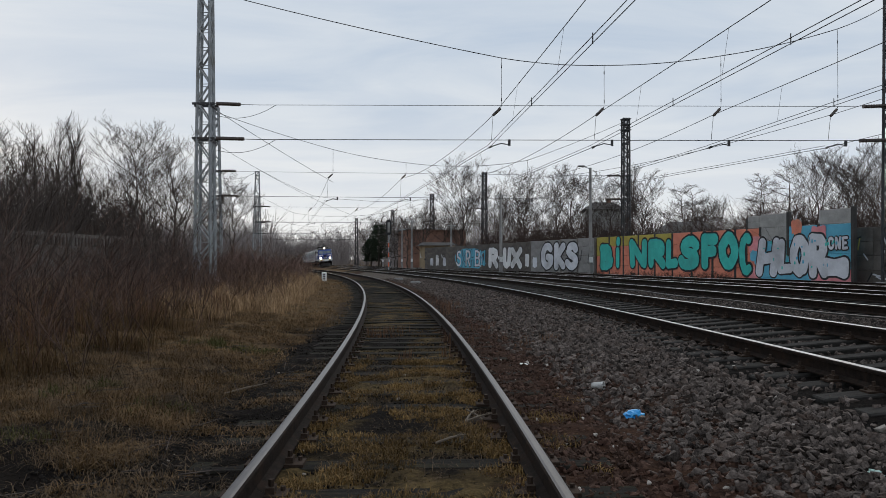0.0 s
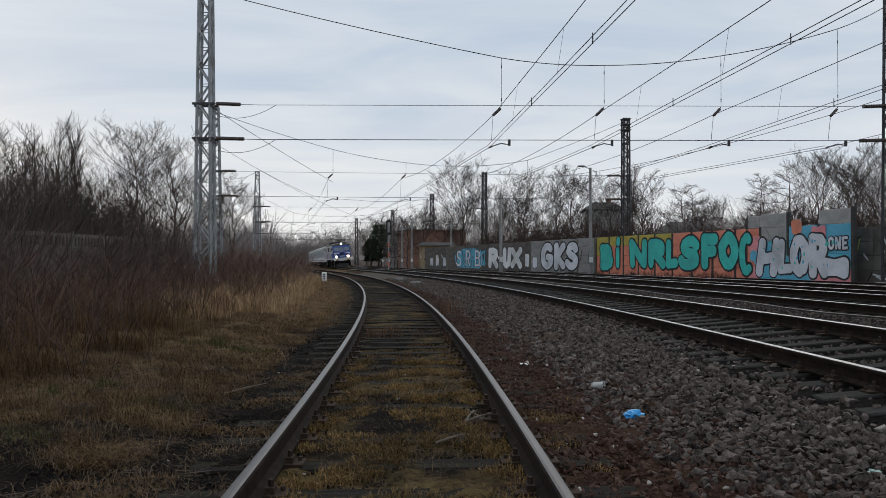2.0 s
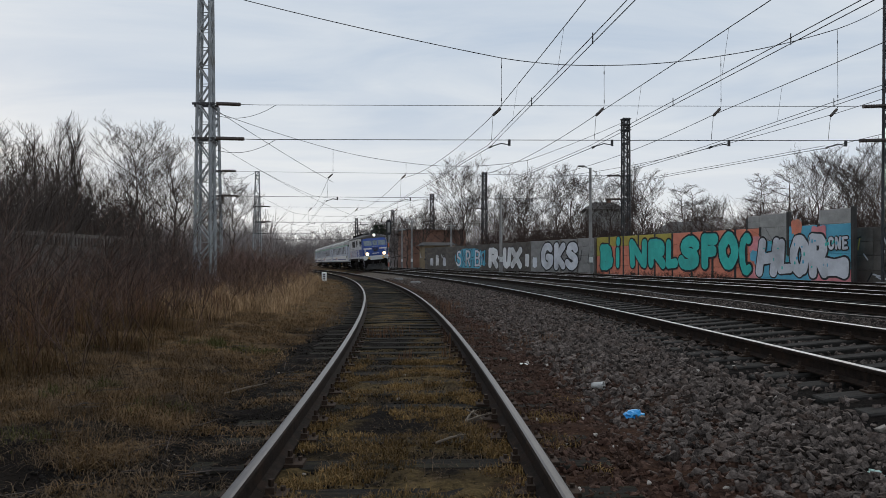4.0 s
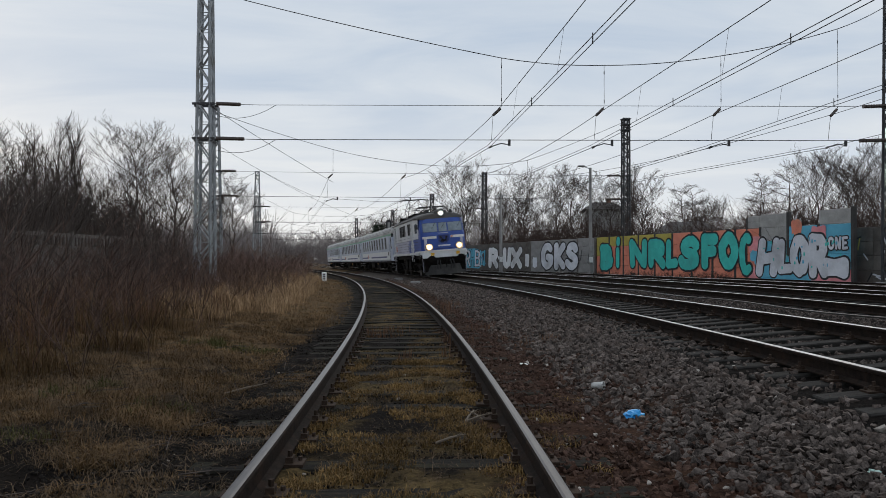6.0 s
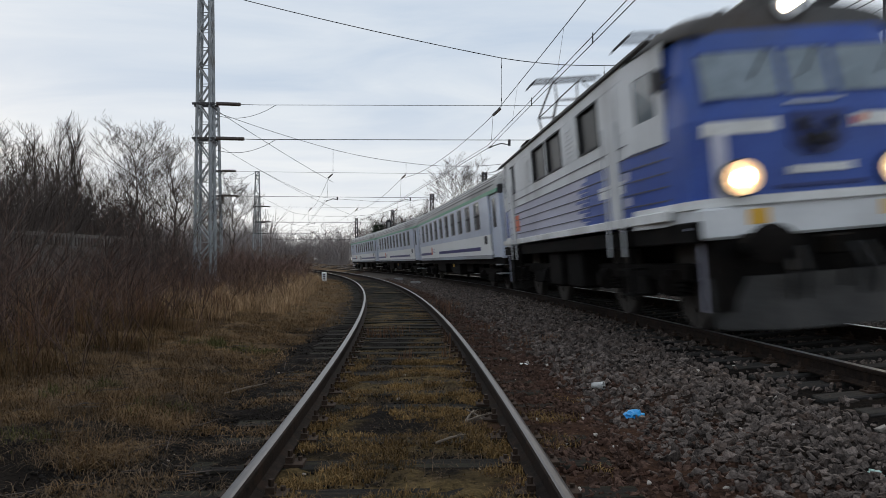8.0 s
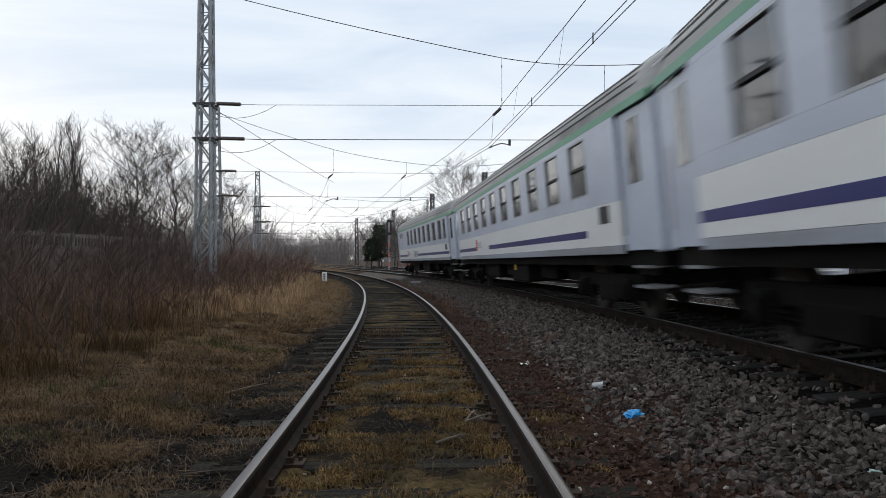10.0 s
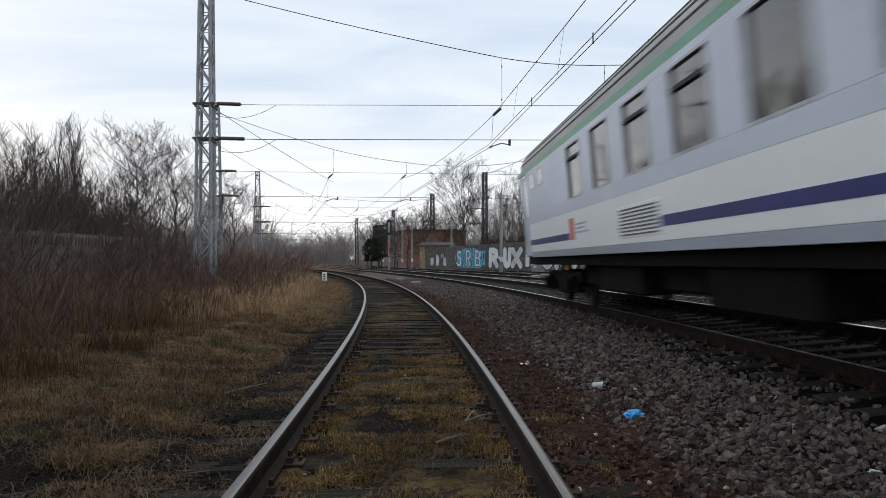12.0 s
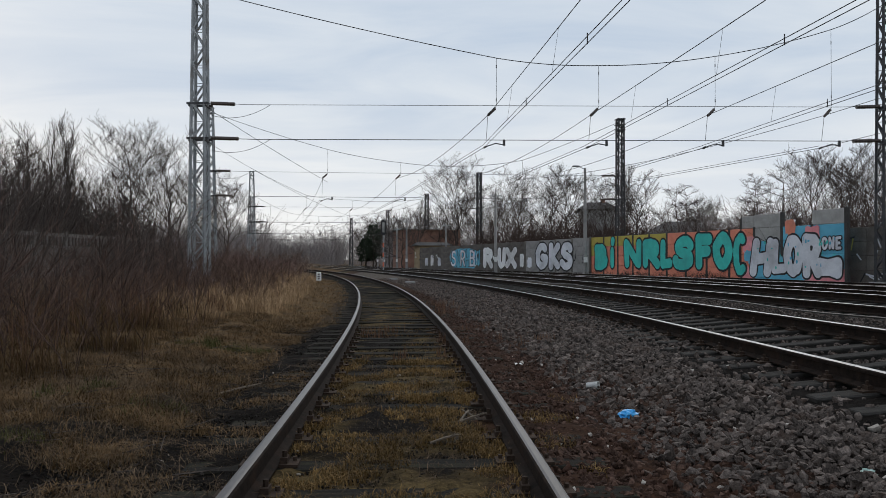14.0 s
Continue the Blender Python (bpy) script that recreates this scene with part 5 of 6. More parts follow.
wall = wall_thing()
for ch, a, b, z0, z1, ln in (("B", 24.0, 22.1, 0.25, 2.10, 0), ("i", 21.95, 20.75, 0.40, 2.55, 0.03), ("N", 19.6, 17.4, 0.42, 2.35, 0), ("R", 17.2, 15.2, 0.42, 2.3, 0), ("L", 15.1, 13.75, 0.45, 2.25, 0),
                             ("S", 13.6, 11.5, 0.38, 2.4, 0), ("F", 11.35, 9.75, 0.45, 2.5, 0.02), ("O", 9.6, 7.95, 0.45, 2.5, 0), ("C", 7.85, 6.75, 0.2, 2.4, 0)):
    letter(wall, ch, a, b, z0, z1, M["p_teal"], ln, 0.115, 0.64)
patch(wall, 1.0, 6.9, 0.0, 1.2, "p_blue", 3)
patch(wall, 5.9, 7.1, 1.3, 2.2, "p_pink", 4, 0.0805)
patch(wall, 6.2, 7.0, 0.9, 1.5, "p_blue", 9, 0.081)
patch(wall, 6.3, 7.1, -0.05, 0.7, "p_pink", 10, 0.0815)
patch(wall, 1.5, 2.5, 1.9, 2.6, "p_pink", 5, 0.081)
patch(wall, 0.1, 0.9, -0.05, 0.9, "p_pink", 6, 0.081)
patch(wall, 1.0, 2.7, -0.05, 0.55, "p_pink", 8, 0.0815)
patch(wall, 3.1, 3.9, 2.2, 3.0, "p_coral", 7, 0.081)
for ch, a, b, z0, z1, ln in (("H", 6.45, 4.75, 0.15, 2.10, 0.06), ("L", 4.85, 3.75, 0.30, 2.05, 0.04), ("O", 3.90, 2.65, 0.20, 2.20, 0), ("R", 2.65, 1.45, 0.15, 2.20, 0), (">", 1.75, 0.15, 0.10, 1.25, 0)):
    letter(wall, ch, a, b, z0, z1, M["p_silver"], ln, 0.085, 0.54)
for ch, a, b in (("O", 1.42, 1.04), ("N", 0.98, 0.64), ("E", 0.58, 0.24)):
    letter(wall, ch, a, b, 1.45, 2.05, M["p_silver"], 0.0, 0.05, 0.13)
for ch, a, b in (("G", 31.5, 29.8), ("K", 29.7, 28.3), ("S", 28.2, 26.7)):
    letter(wall, ch, a, b, 0.20, 2.35, M["p_silver"], 0.02, 0.11, 0.58)
for ch, a, b in (("R", 39.5, 37.9), ("-", 37.9, 37.1), ("U", 37.1, 35.8), ("X", 35.9, 34.2)):
    letter(wall, ch, a, b, 0.20, 2.05, M["p_white"], 0.03, 0.06, 0.56)
patch(wall, 40.0, 45.6, 0.15, 2.0, "p_blue", 20)
for k, d in enumerate((32.0, 33.1, 47.2, 48.6, 49.7)):
    patch(wall, d, d + 0.65, 0.3, 1.2 + 0.3 * (k % 2), "p_white" if k % 2 else "p_silver", 40 + k)

# wild lettering in the far blue piece, drips and splashes in the silver one
rw = random.Random(77)
for k, ch in enumerate("SKRHBN"):
    a = 45.3 - k * 0.86
    letter(wall, ch, a, a - 0.9, 0.35, 1.85, M["p_blue"] if k % 2 else M["p_silver"], 0.05, 0.06, 0.20, k)
for k in range(30):
    d, z = rw.uniform(0.5, 6.2), rw.uniform(0.45, 1.9)
    patch(wall, d, d + rw.uniform(0.06, 0.14), z, z + rw.uniform(0.06, 0.20), rw.choice(("p_teal", "p_teal", "p_blue")), 120 + k, 0.104 + 0.0003 * k)
# thin scrawls on the bare panels
for k in range(14):
    d = rw.uniform(25.0, 52.0)
    letter(wall, rw.choice("SXNLU"), d + 0.4, d, rw.uniform(0.3, 1.2), rw.uniform(1.35, 1.9), M["p_black"] if k % 3 else M["p_white"], 0.1, 0.01, 0.05, k)

# a darker wall set back beyond the end of the painted one
back = tagged(new("boundary_wall"), "dark concrete wall with faint scribbles, set back", "wall", "", "structure")
rs = random.Random(15)
for i in range(9):
    a = Vector((18.9, 34.6)) + Vector((0.268, -0.963)) * (i * 2.0 - 1.0)
    for r in range(4):
        ob = mesh_object("wall_panel", boxed(-0.99, 0.99, -0.05, 0.05, r * 0.64, r * 0.64 + 0.628, 0.012), M["concrete_mid"], back)
        ob.matrix_basis = pose(a.x, a.y, -0.1, 0, 0, math.degrees(math.atan2(-0.963, 0.268)))
    for k in range(11):
        u, z, w = rs.uniform(-0.85, 0.85), rs.uniform(0.3, 2.2), rs.uniform(0.10, 0.30)
        bm = boxed(-w, w, -0.058 - 0.0006 * k, -0.052, -0.035, 0.035, 0.002)
        bmesh.ops.rotate(bm, verts=bm.verts[:], matrix=Matrix.Rotation(rs.uniform(-1.4, 1.4), 3, "Y"))
        ob = mesh_object("scribble", bm, M[rs.choice(("p_black", "p_black", "p_silver", "p_silver", "p_yellow", "concrete_dark"))], back)
        ob.matrix_basis = pose(a.x, a.y, -0.1, 0, 0, math.degrees(math.atan2(-0.963, 0.268))) @ Matrix.Translation((u, 0, z))


# ---- buildings beyond ----
def house(x, y, w, d, h, turn, wall_mat, roof_mat, label, roof_h=1.6, hip=True, windows=4):
    e = tagged(new("house"), label, "building", "buildings beyond the line")
    e.matrix_basis = pose(x, y, -0.4, 0, 0, turn)
    part("wall", boxed(-w / 2, w / 2, -d / 2, d / 2, 0, h), wall_mat, e)
    bm = bmesh.new()
    o = 0.5
    k = 0.55 if hip else 1.0
    base = [bm.verts.new(v) for v in ((-w / 2 - o, -d / 2 - o, h), (w / 2 + o, -d / 2 - o, h), (w / 2 + o, d / 2 + o, h), (-w / 2 - o, d / 2 + o, h))]
    ridge = [bm.verts.new(v) for v in ((-w / 2 * k, 0, h + roof_h), (w / 2 * k, 0, h + roof_h))]
    bm.faces.new((base[0], base[1], ridge[1], ridge[0]))
    bm.faces.new((base[2], base[3], ridge[0], ridge[1]))
    bm.faces.new((base[1], base[2], ridge[1]))
    bm.faces.new((base[3], base[0], ridge[0]))
    bm.faces.new(base[::-1])
    roof = part("roof", bm, roof_mat, e)
    if windows > 2:
        part("chimney", boxed(w * 0.12, w * 0.12 + 0.6, -0.3, 0.3, h + roof_h * 0.4, h + roof_h + 0.3, 0.03), M["brick"], roof)
    for i in range(windows):
        xx = -w / 2 + w * (i + 0.5) / windows
        for z in ((1.0,) if h < 4.5 else (1.0, 3.8)):
            fr = part("window", boxed(xx - 0.6, xx + 0.6, -d / 2 - 0.06, -d / 2 + 0.02, z, z + 1.5), M["white"], e)
            part("pane", boxed(xx - 0.5, xx + 0.5, -d / 2 - 0.07, -d / 2 - 0.03, z + 0.1, z + 1.4), M["pane"], fr)
    return e


house(19.2, 62.5, 4.4, 8.0, 3.25, -8, M["concrete_dark"], M["roof_dark"], "low dark house with a shallow hipped roof behind the wall", 1.15, True, 2)
house(21.8, 108.0, 4.6, 8.0, 8.0, -8, M["concrete_pale"], M["roof_dark"], "grey two-storey house among bare trees", 1.2, True, 3)
house(-2.0, 126.0, 9.0, 12.0, 5.9, 10, M["brick"], M["roof_dark"], "low red brick railway building with a flat roof", 0.25, False, 0)
house(-0.8, 112.0, 4.4, 5.0, 3.3, 10, M["ochre_wall"], M["roof_dark"], "ochre plaster shed with a dark flat roof", 0.5, False, 1)


# ---- signal, lamp posts, poles ----
def light_signal(x, y, h):
    z = h_at(x, y)
    e = tagged(new("railway_signal"), "railway light signal with a rounded black head on a pole", "signal", "signals")
    e.matrix_basis = pose(x, y, z, 0, 0, 8)
    bm = bmesh.new()
    rod(bm, (0, 0, 0), (0, 0, h - 1.0), 0.075, seg=10)
    part("pole", bm, M["galv"], e)
    for k in range(3):
        bm = bmesh.new()
        rod(bm, (0, 0, 0.5 + k * 1.1), (0, 0, 1.0 + k * 1.1), 0.08, seg=10)
        part("red_band", bm, M["red"], e)
    bm = boxed(-0.27, 0.27, -0.08, 0.08, h - 1.55, h - 0.28, 0.04)
    rod(bm, (0, -0.08, h - 0.28), (0, 0.08, h - 0.28), 0.27, seg=24)
    rod(bm, (0, -0.08, h - 1.55), (0, 0.08, h - 1.55), 0.27, seg=24)
    part("signal_head", bm, M["black"], e, "rounded black signal head")
    bm = boxed(-0.13, 0.13, -0.1, -0.085, h - 1.5, h - 0.35, 0.0)
    part("backboard", bm, M["concrete"], e)
    return e


light_signal(-6.2, 90.0, 5.9)


def lamp_post(x, y, h, arm=True):
    z = h_at(x, y)
    e = tagged(new("street_lamp" if arm else "concrete_pole"), "slim concrete lamp post with a single short arm" if arm else "slim grey concrete pole beside the wall", "lamp post" if arm else "pole", "poles by the wall")
    e.matrix_basis = pose(x, y, z)
    bm = bmesh.new()
    rod(bm, (0, 0, -0.2), (0, 0, h), 0.15, 0.09, 12)
    part("post", bm, M["concrete"], e)
    if arm:
        bm = bmesh.new()
        rod(bm, (0, 0, h - 0.1), (-0.5, -0.1, h + 0.1), 0.03, seg=8)
        part("arm", bm, M["galv"], e)
        bm = boxed(-0.95, -0.4, -0.2, 0.02, h + 0.05, h + 0.17, 0.04)
        part("lamp_head", bm, M["galv"], e)
    else:
        bm = boxed(-0.5, 0.5, -0.04, 0.04, h - 0.3, h - 0.2, 0.01)
        part("crossarm", bm, M["galv"], e)
    part("switch_box", boxed(-0.13, 0.13, -0.28, -0.14, 1.0, 1.4, 0.02), M["white"], e)
    return e


lamp_post(10.75, 57.5, 7.9)
lamp_post(4.95, 67.5, 6.9, False)
lamp_post(0.9, 86.0, 5.2, False)
lamp_post(-3.95, 100.0, 6.3, False)
lamp_post(-5.7, 110.0, 5.8, False)
lamp_post(-9.5, 140.0, 8.0, False)
lamp_post(-11.4, 150.0, 8.5, False)


# ---- concrete fence in the brush ----
def slotted_fence():
    f = tagged(new("concrete_fence"), "old concrete panel fence with arched slots, half hidden in brush", "fence", "", "structure")
    for i in range(11):
        x, y = -17.8 + 0.10 * i * 2.4 - 1.2, 20.0 + i * 2.4
        z = h_at(x, y) - 0.1
        ob = mesh_object("fence_post", boxed(-0.08, 0.08, -0.08, 0.08, 0, 2.2, 0.015), M["concrete_mid"], f)
        ob.matrix_basis = pose(x, y, z, 0, 0, 84)
        for r in range(3):
            ob = mesh_object("fence_panel", boxed(0.09, 2.31, -0.03, 0.03, 0.05 + r * 0.5, 0.53 + r * 0.5, 0.01), M["concrete_mid"], f)
            ob.matrix_basis = pose(x, y, z, 0, 0, 84)
        bm = bmesh.new()
        for k in range(8):
            box(bm, 0.12 + k * 0.28, 0.20 + k * 0.28, -0.03, 0.03, 1.56, 1.94)
        box(bm, 0.09, 2.31, -0.03, 0.03, 1.94, 2.1)
        ob = mesh_object("slotted_panel", bm, M["concrete_mid"], f)
        ob.matrix_basis = pose(x, y, z, 0, 0, 84)


slotted_fence()

# ---- bare trees, brush and dead grass ----
def tube_mesh(name, segs, material, sides=3):
    """Tapered twigs as one mesh; segs: rows of ax ay az bx by bz ra rb."""
    s = np.asarray(segs, float)
    a, b, ra, rb = s[:, 0:3], s[:, 3:6], s[:, 6], s[:, 7]
    d = b - a
    d /= np.linalg.norm(d, axis=1)[:, None] + 1e-9
    ref = np.where(abs(d[:, 2:3]) < 0.9, np.array([[0, 0, 1.0]]), np.array([[1.0, 0, 0]]))
    u = np.cross(d, ref)
    u /= np.linalg.norm(u, axis=1)[:, None]
    v = np.cross(d, u)
    n = len(s)
    ring = []
    for base, r in ((a, ra), (b, rb)):
        for k in range(sides):
            t = 2 * math.pi * k / sides
            ring.append(base + (u * math.cos(t) + v * math.sin(t)) * r[:, None])
    verts = np.stack(ring, 1).reshape(-1, 3)
    off = (np.arange(n) * 2 * sides)[:, None]
    quads = np.concatenate([off + np.array([[k, (k + 1) % sides, sides + (k + 1) % sides, sides + k]]) for k in range(sides)], 0)
    return fast_mesh(name, verts, quads, material)


def fast_mesh(name, verts, faces, material):
    me = bpy.data.meshes.new(name)
    nv, nf, k = len(verts), len(faces), faces.shape[1]
    me.vertices.add(nv)
    me.vertices.foreach_set("co", np.ascontiguousarray(verts, dtype=np.float32).ravel())
    me.loops.add(nf * k)
    me.loops.foreach_set("vertex_index", np.ascontiguousarray(faces, dtype=np.int32).ravel())
    me.polygons.add(nf)
    me.polygons.foreach_set("loop_start", np.arange(0, nf * k, k, dtype=np.int32))
    me.polygons.foreach_set("use_smooth", np.zeros(nf, dtype=bool))
    me.update(calc_edges=True)
    me.materials.append(material)
    return me


def branches(rnd, segs, p, d, length, r, depth, up, spread, kids, thin):
    """One limb with its twigs, crooked and tapering."""
    n = 4 if depth > 1 else 3
    q = np.array(p)
    dd = np.array(d)
    for i in range(n):
        dd = dd + np.array([rnd.gauss(0, 0.19), rnd.gauss(0, 0.19), rnd.gauss(0, 0.12) + up])
        dd /= np.linalg.norm(dd)
        nq = q + dd * length / n
        r1 = max(r * (1 - 0.75 * (i + 1) / n), thin)
        segs.append((*q, *nq, max(r * (1 - 0.75 * i / n), thin), r1))
        q = nq
        if depth > 0:
            for k in range((kids if depth > 1 else 1) if i else 1):
                az = rnd.uniform(0, 2 * math.pi)
                side = np.array([math.cos(az), math.sin(az), rnd.uniform(-0.1, 0.5)])
                nd = dd * (1 - spread) + side * spread
                nd /= np.linalg.norm(nd)
                branches(rnd, segs, q, nd, length * rnd.uniform(0.36, 0.58), max(r1 * 0.6, thin), depth - 1, up, spread, kids, thin)


def tree_segments(seed, h, shape):
    rnd = random.Random(seed)
    segs = []
    lean = (rnd.gauss(0, 0.05), rnd.gauss(0, 0.05))
    r0 = h * 0.016
    if shape == "poplar":
        bole, n, spread, up, first, kids = 0.92, 22, 0.30, 0.14, 0.12, 2
    elif shape == "alder":
        bole, n, spread, up, first, kids = 0.95, 20, 0.78, 0.02, 0.20, 2
    else:
        bole, n, spread, up, first, kids = 0.74, 11, 0.50, 0.10, 0.28, 2
    pts = [np.array([0, 0, -0.3])]
    m = 9
    for i in range(1, m + 1):
        z = h * bole * i / m
        pts.append(np.array([lean[0] * z + rnd.gauss(0, 0.012 * h), lean[1] * z + rnd.gauss(0, 0.012 * h), z]))
    for i in range(m):
        segs.append((*pts[i], *pts[i + 1], max(r0 * (1 - 0.9 * i / m), 0.02), max(r0 * (1 - 0.9 * (i + 1) / m), 0.015)))
    for k in range(n):
        f = first + (1 - first) * (k + rnd.random()) / n
        j = min(int(f * m), m - 1)
        base = pts[j] + (pts[j + 1] - pts[j]) * (f * m - j)
        az = k * 2.4 + rnd.uniform(-0.5, 0.5)
        side = np.array([math.cos(az), math.sin(az), 0])
        d = side * spread + np.array([0, 0, 1 - spread])
        if shape == "alder":
            length = h * 0.34 * (1.1 - f) + 0.5
        elif shape == "poplar":
            length = h * 0.26 * (1.05 - 0.5 * f)
        else:
            length = h * 0.40 * (1.12 - 0.55 * f)
        branches(rnd, segs, base, d / np.linalg.norm(d), length, r0 * (0.5 - 0.32 * f), 3 if shape == "broad" else 2, up, 0.55 if shape != "poplar" else 0.36, kids + (1 if shape != "broad" else 0), 0.0088)
    return segs


TREE_KINDS = {}
for i, (shape, h) in enumerate((("broad", 11), ("broad", 10), ("broad", 12), ("poplar", 11), ("poplar", 10), ("alder", 10), ("alder", 9))):
    TREE_KINDS[i] = (tube_mesh("crown", tree_segments(100 + i, h, shape), M["bark"]), h)

LABELS = {"broad": "bare broad-crowned winter tree with fine twigs", "poplar": "bare upright poplar with steep crowded branches", "alder": "bare alder with level layered twigs"}


def plant_tree(kind, x, y, top, rz=0.0):
    me, h = TREE_KINDS[kind]
    shape = "broad" if kind < 3 else "poplar" if kind < 5 else "alder"
    z = h_at(x, y)
    ob = new("tree", me)
    k = (top - z) / h
    ob.matrix_basis = Matrix.Translation((x, y, z)) @ Matrix.Rotation(rz, 4, "Z") @ Matrix.Diagonal((k, k, k, 1))
    return tagged(ob, LABELS[shape], "tree", "bare trees along the line")


rt = random.Random(21)
# brush side: the tall ones, then those that fill between
for kind, x, y, top in ((3, -24.8, 50, 10.0), (4, -23.2, 51, 10.1), (3, -27.5, 54, 10.3), (0, -18.3, 48, 10.2), (2, -16.6, 49, 9.7), (2, -31, 52, 10.0), (1, -13.9, 52, 7.0), (1, -21.4, 56, 8.8), (4, -26.6, 58, 10.2), (2, -19.5, 40, 6.6), (0, -23.5, 42, 6.4),
                        (1, -21.5, 66, 8.6), (0, -22.0, 76, 8.2), (2, -24.5, 84, 8.8), (0, -33, 60, 11.5), (3, -30.5, 57, 9.6)):
    plant_tree(kind, x, y, top * 0.93, rt.uniform(0, 6))
for i in range(5):
    y = rt.uniform(56, 95)
    plant_tree(rt.randrange(5), -13.5 - 0.17 * y - rt.uniform(2, 14), y, rt.uniform(5.5, 8.5), rt.uniform(0, 6))
# wall side
for kind, x, y, top in ((0, 2.3, 102, 14.3), (1, 5.5, 106, 11.0), (2, 9.8, 96, 12.0), (0, 12.6, 90, 11.3), (1, 14.2, 88, 11.2), (2, 8.0, 100, 10.8), (0, 17.5, 84, 10.2), (1, 20.8, 82, 10.0), (3, 18.9, 80, 10.0),
                        (6, 22.6, 74, 8.4), (5, 23.9, 75, 8.2), (2, 25.6, 74, 7.0), (5, 27.4, 68, 8.6), (6, 26.2, 66, 8.0), (5, 29.2, 66, 9.0), (0, 31.8, 66, 10.4), (1, 33.6, 64, 10.4), (2, 34.6, 60, 10.0), (0, 30.2, 58, 8.8),
                        (2, 28.5, 52, 7.4), (1, 33.5, 54, 9.2), (0, 37.0, 58, 10.2), (3, -3.4, 140, 11.0), (1, -8.5, 150, 10.0), (0, -14.5, 190, 10.5), (2, 0.0, 120, 9.5), (1, -20.5, 210, 10.0), (6, -5.2, 118, 7.5), (0, -2.6, 114, 8.6), (5, -7.4, 122, 6.8), (2, 2.6, 108, 9.0), (1, -11.5, 146, 9.5)):
    plant_tree(kind, x, y, top, rt.uniform(0, 6))
for i in range(9):
    y = rt.uniform(72, 120)
    x = 12 + (76 - y) * 0.40 + rt.uniform(4, 20)
    plant_tree(rt.choice((0, 1, 2, 5, 6)), x, y, 1.0 + rt.uniform(0.055, 0.085) * y, rt.uniform(0, 6))


def brush_mass(name, spots, material, label, seed, twig=0.006):
    """Shrubs of many thin stems; spots: x, y, height, stems."""
    rnd = random.Random(seed)
    segs = []
    for x, y, h, stems in spots:
        z = h_at(x, y) - 0.05
        for k in range(stems):
            px, py = x + rnd.gauss(0, 0.35 * h ** 0.5), y + rnd.gauss(0, 0.35 * h ** 0.5)
            hh = h * rnd.uniform(0.55, 1.08)
            p = np.array([px, py, z])
            lean = 0.34 if h < 1.8 else 0.20
            d = np.array([rnd.gauss(0, lean), rnd.gauss(0, lean), 1.0])
            r = twig * (0.8 + 0.5 * hh / 2)
            for i in range(4):
                q = p + d * hh / 4
                segs.append((*p, *q, r * (1 - i * 0.2), r * (0.8 - i * 0.2)))
                if i:
                    for j in range(3):
                        s = q + (d * 0.7 + np.array([rnd.gauss(0, 0.7), rnd.gauss(0, 0.7), rnd.uniform(0, 0.4)])) * hh * rnd.uniform(0.12, 0.24)
                        segs.append((*(p + (q - p) * rnd.random()), *s, r * 0.5, r * 0.25))
                d = d + np.array([rnd.gauss(0, lean), rnd.gauss(0, lean), 0])
                p = q
    ob = new(name, tube_mesh(name, segs, material))
    return tagged(ob, label, "brush", "", "stuff")


rb = random.Random(8)


def brush_top(x, y):
    """How high the brush grows: low beside the siding, a gap before the old fence, tall beyond."""
    return float(np.interp(-x / y, [0.30, 0.36, 0.41, 0.43, 0.52, 0.55], [0.8 + 0.03 * y, 1.0 + 0.05 * y, 1.0 + 0.07 * y, 0.9 + 0.012 * y, 0.9 + 0.012 * y, 0.9 + 0.10 * y]))


spots = []
for i in range(230):
    y = rb.uniform(8, 46) if i < 165 else rb.uniform(46, 90)
    w = -rb.uniform(3.9, 13) if i < 165 else -rb.uniform(3.4, 16)
    h = float(np.interp(-w, [3.6, 4.6, 6.5, 13], [0.7, 1.3, 2.1, 3.0])) * rb.uniform(0.75, 1.15)
    x = own.across(y) + w
    if y < 50:
        h *= float(np.interp(-x / y, [0.2, 0.31, 0.36, 0.42], [0.42, 0.5, 0.75, 1.0]))
        if 0.42 < -x / y < 0.54 and rb.random() < 0.6:
            continue
    spots.append((x, y, min(h * rb.uniform(0.55, 1.25), brush_top(x, y)), 8))
brush_mass("brush", spots, M["brush"], "dense reddish-brown leafless brush beside the track", 31, 0.007)
spots = []
for i in range(80):
    y = rb.uniform(38, 85)
    w = -rb.uniform(2.7, 8.0)
    spots.append((own.across(y) + w, y, rb.uniform(1.0, 2.0), 10))
brush_mass("brush", spots, M["brush"], "pinkish-brown brush where the siding bends away", 38, 0.010)
spots = []
for i in range(64):
    y = rb.uniform(8, 30)
    w = -rb.uniform(3.9, 9.5)
    x = own.across(y) + w
    top = 1.5 if -x / y > 0.36 else 0.7
    spots.append((x, y, top * rb.uniform(0.6, 1.1), 3))
brush_mass("brush", spots, M["sapling"], "dark slender saplings standing in the brush", 26, 0.008)
spots = []
for i in range(75):
    y = rb.uniform(7.5, 30)
    w = -rb.uniform(3.3, 6.5)
    spots.append((own.across(y) + w, y, rb.uniform(0.5, 1.3), 8))
brush_mass("brush", spots, M["brush"], "low russet shoots at the edge of the grass bank", 37, 0.0055)
spots = []
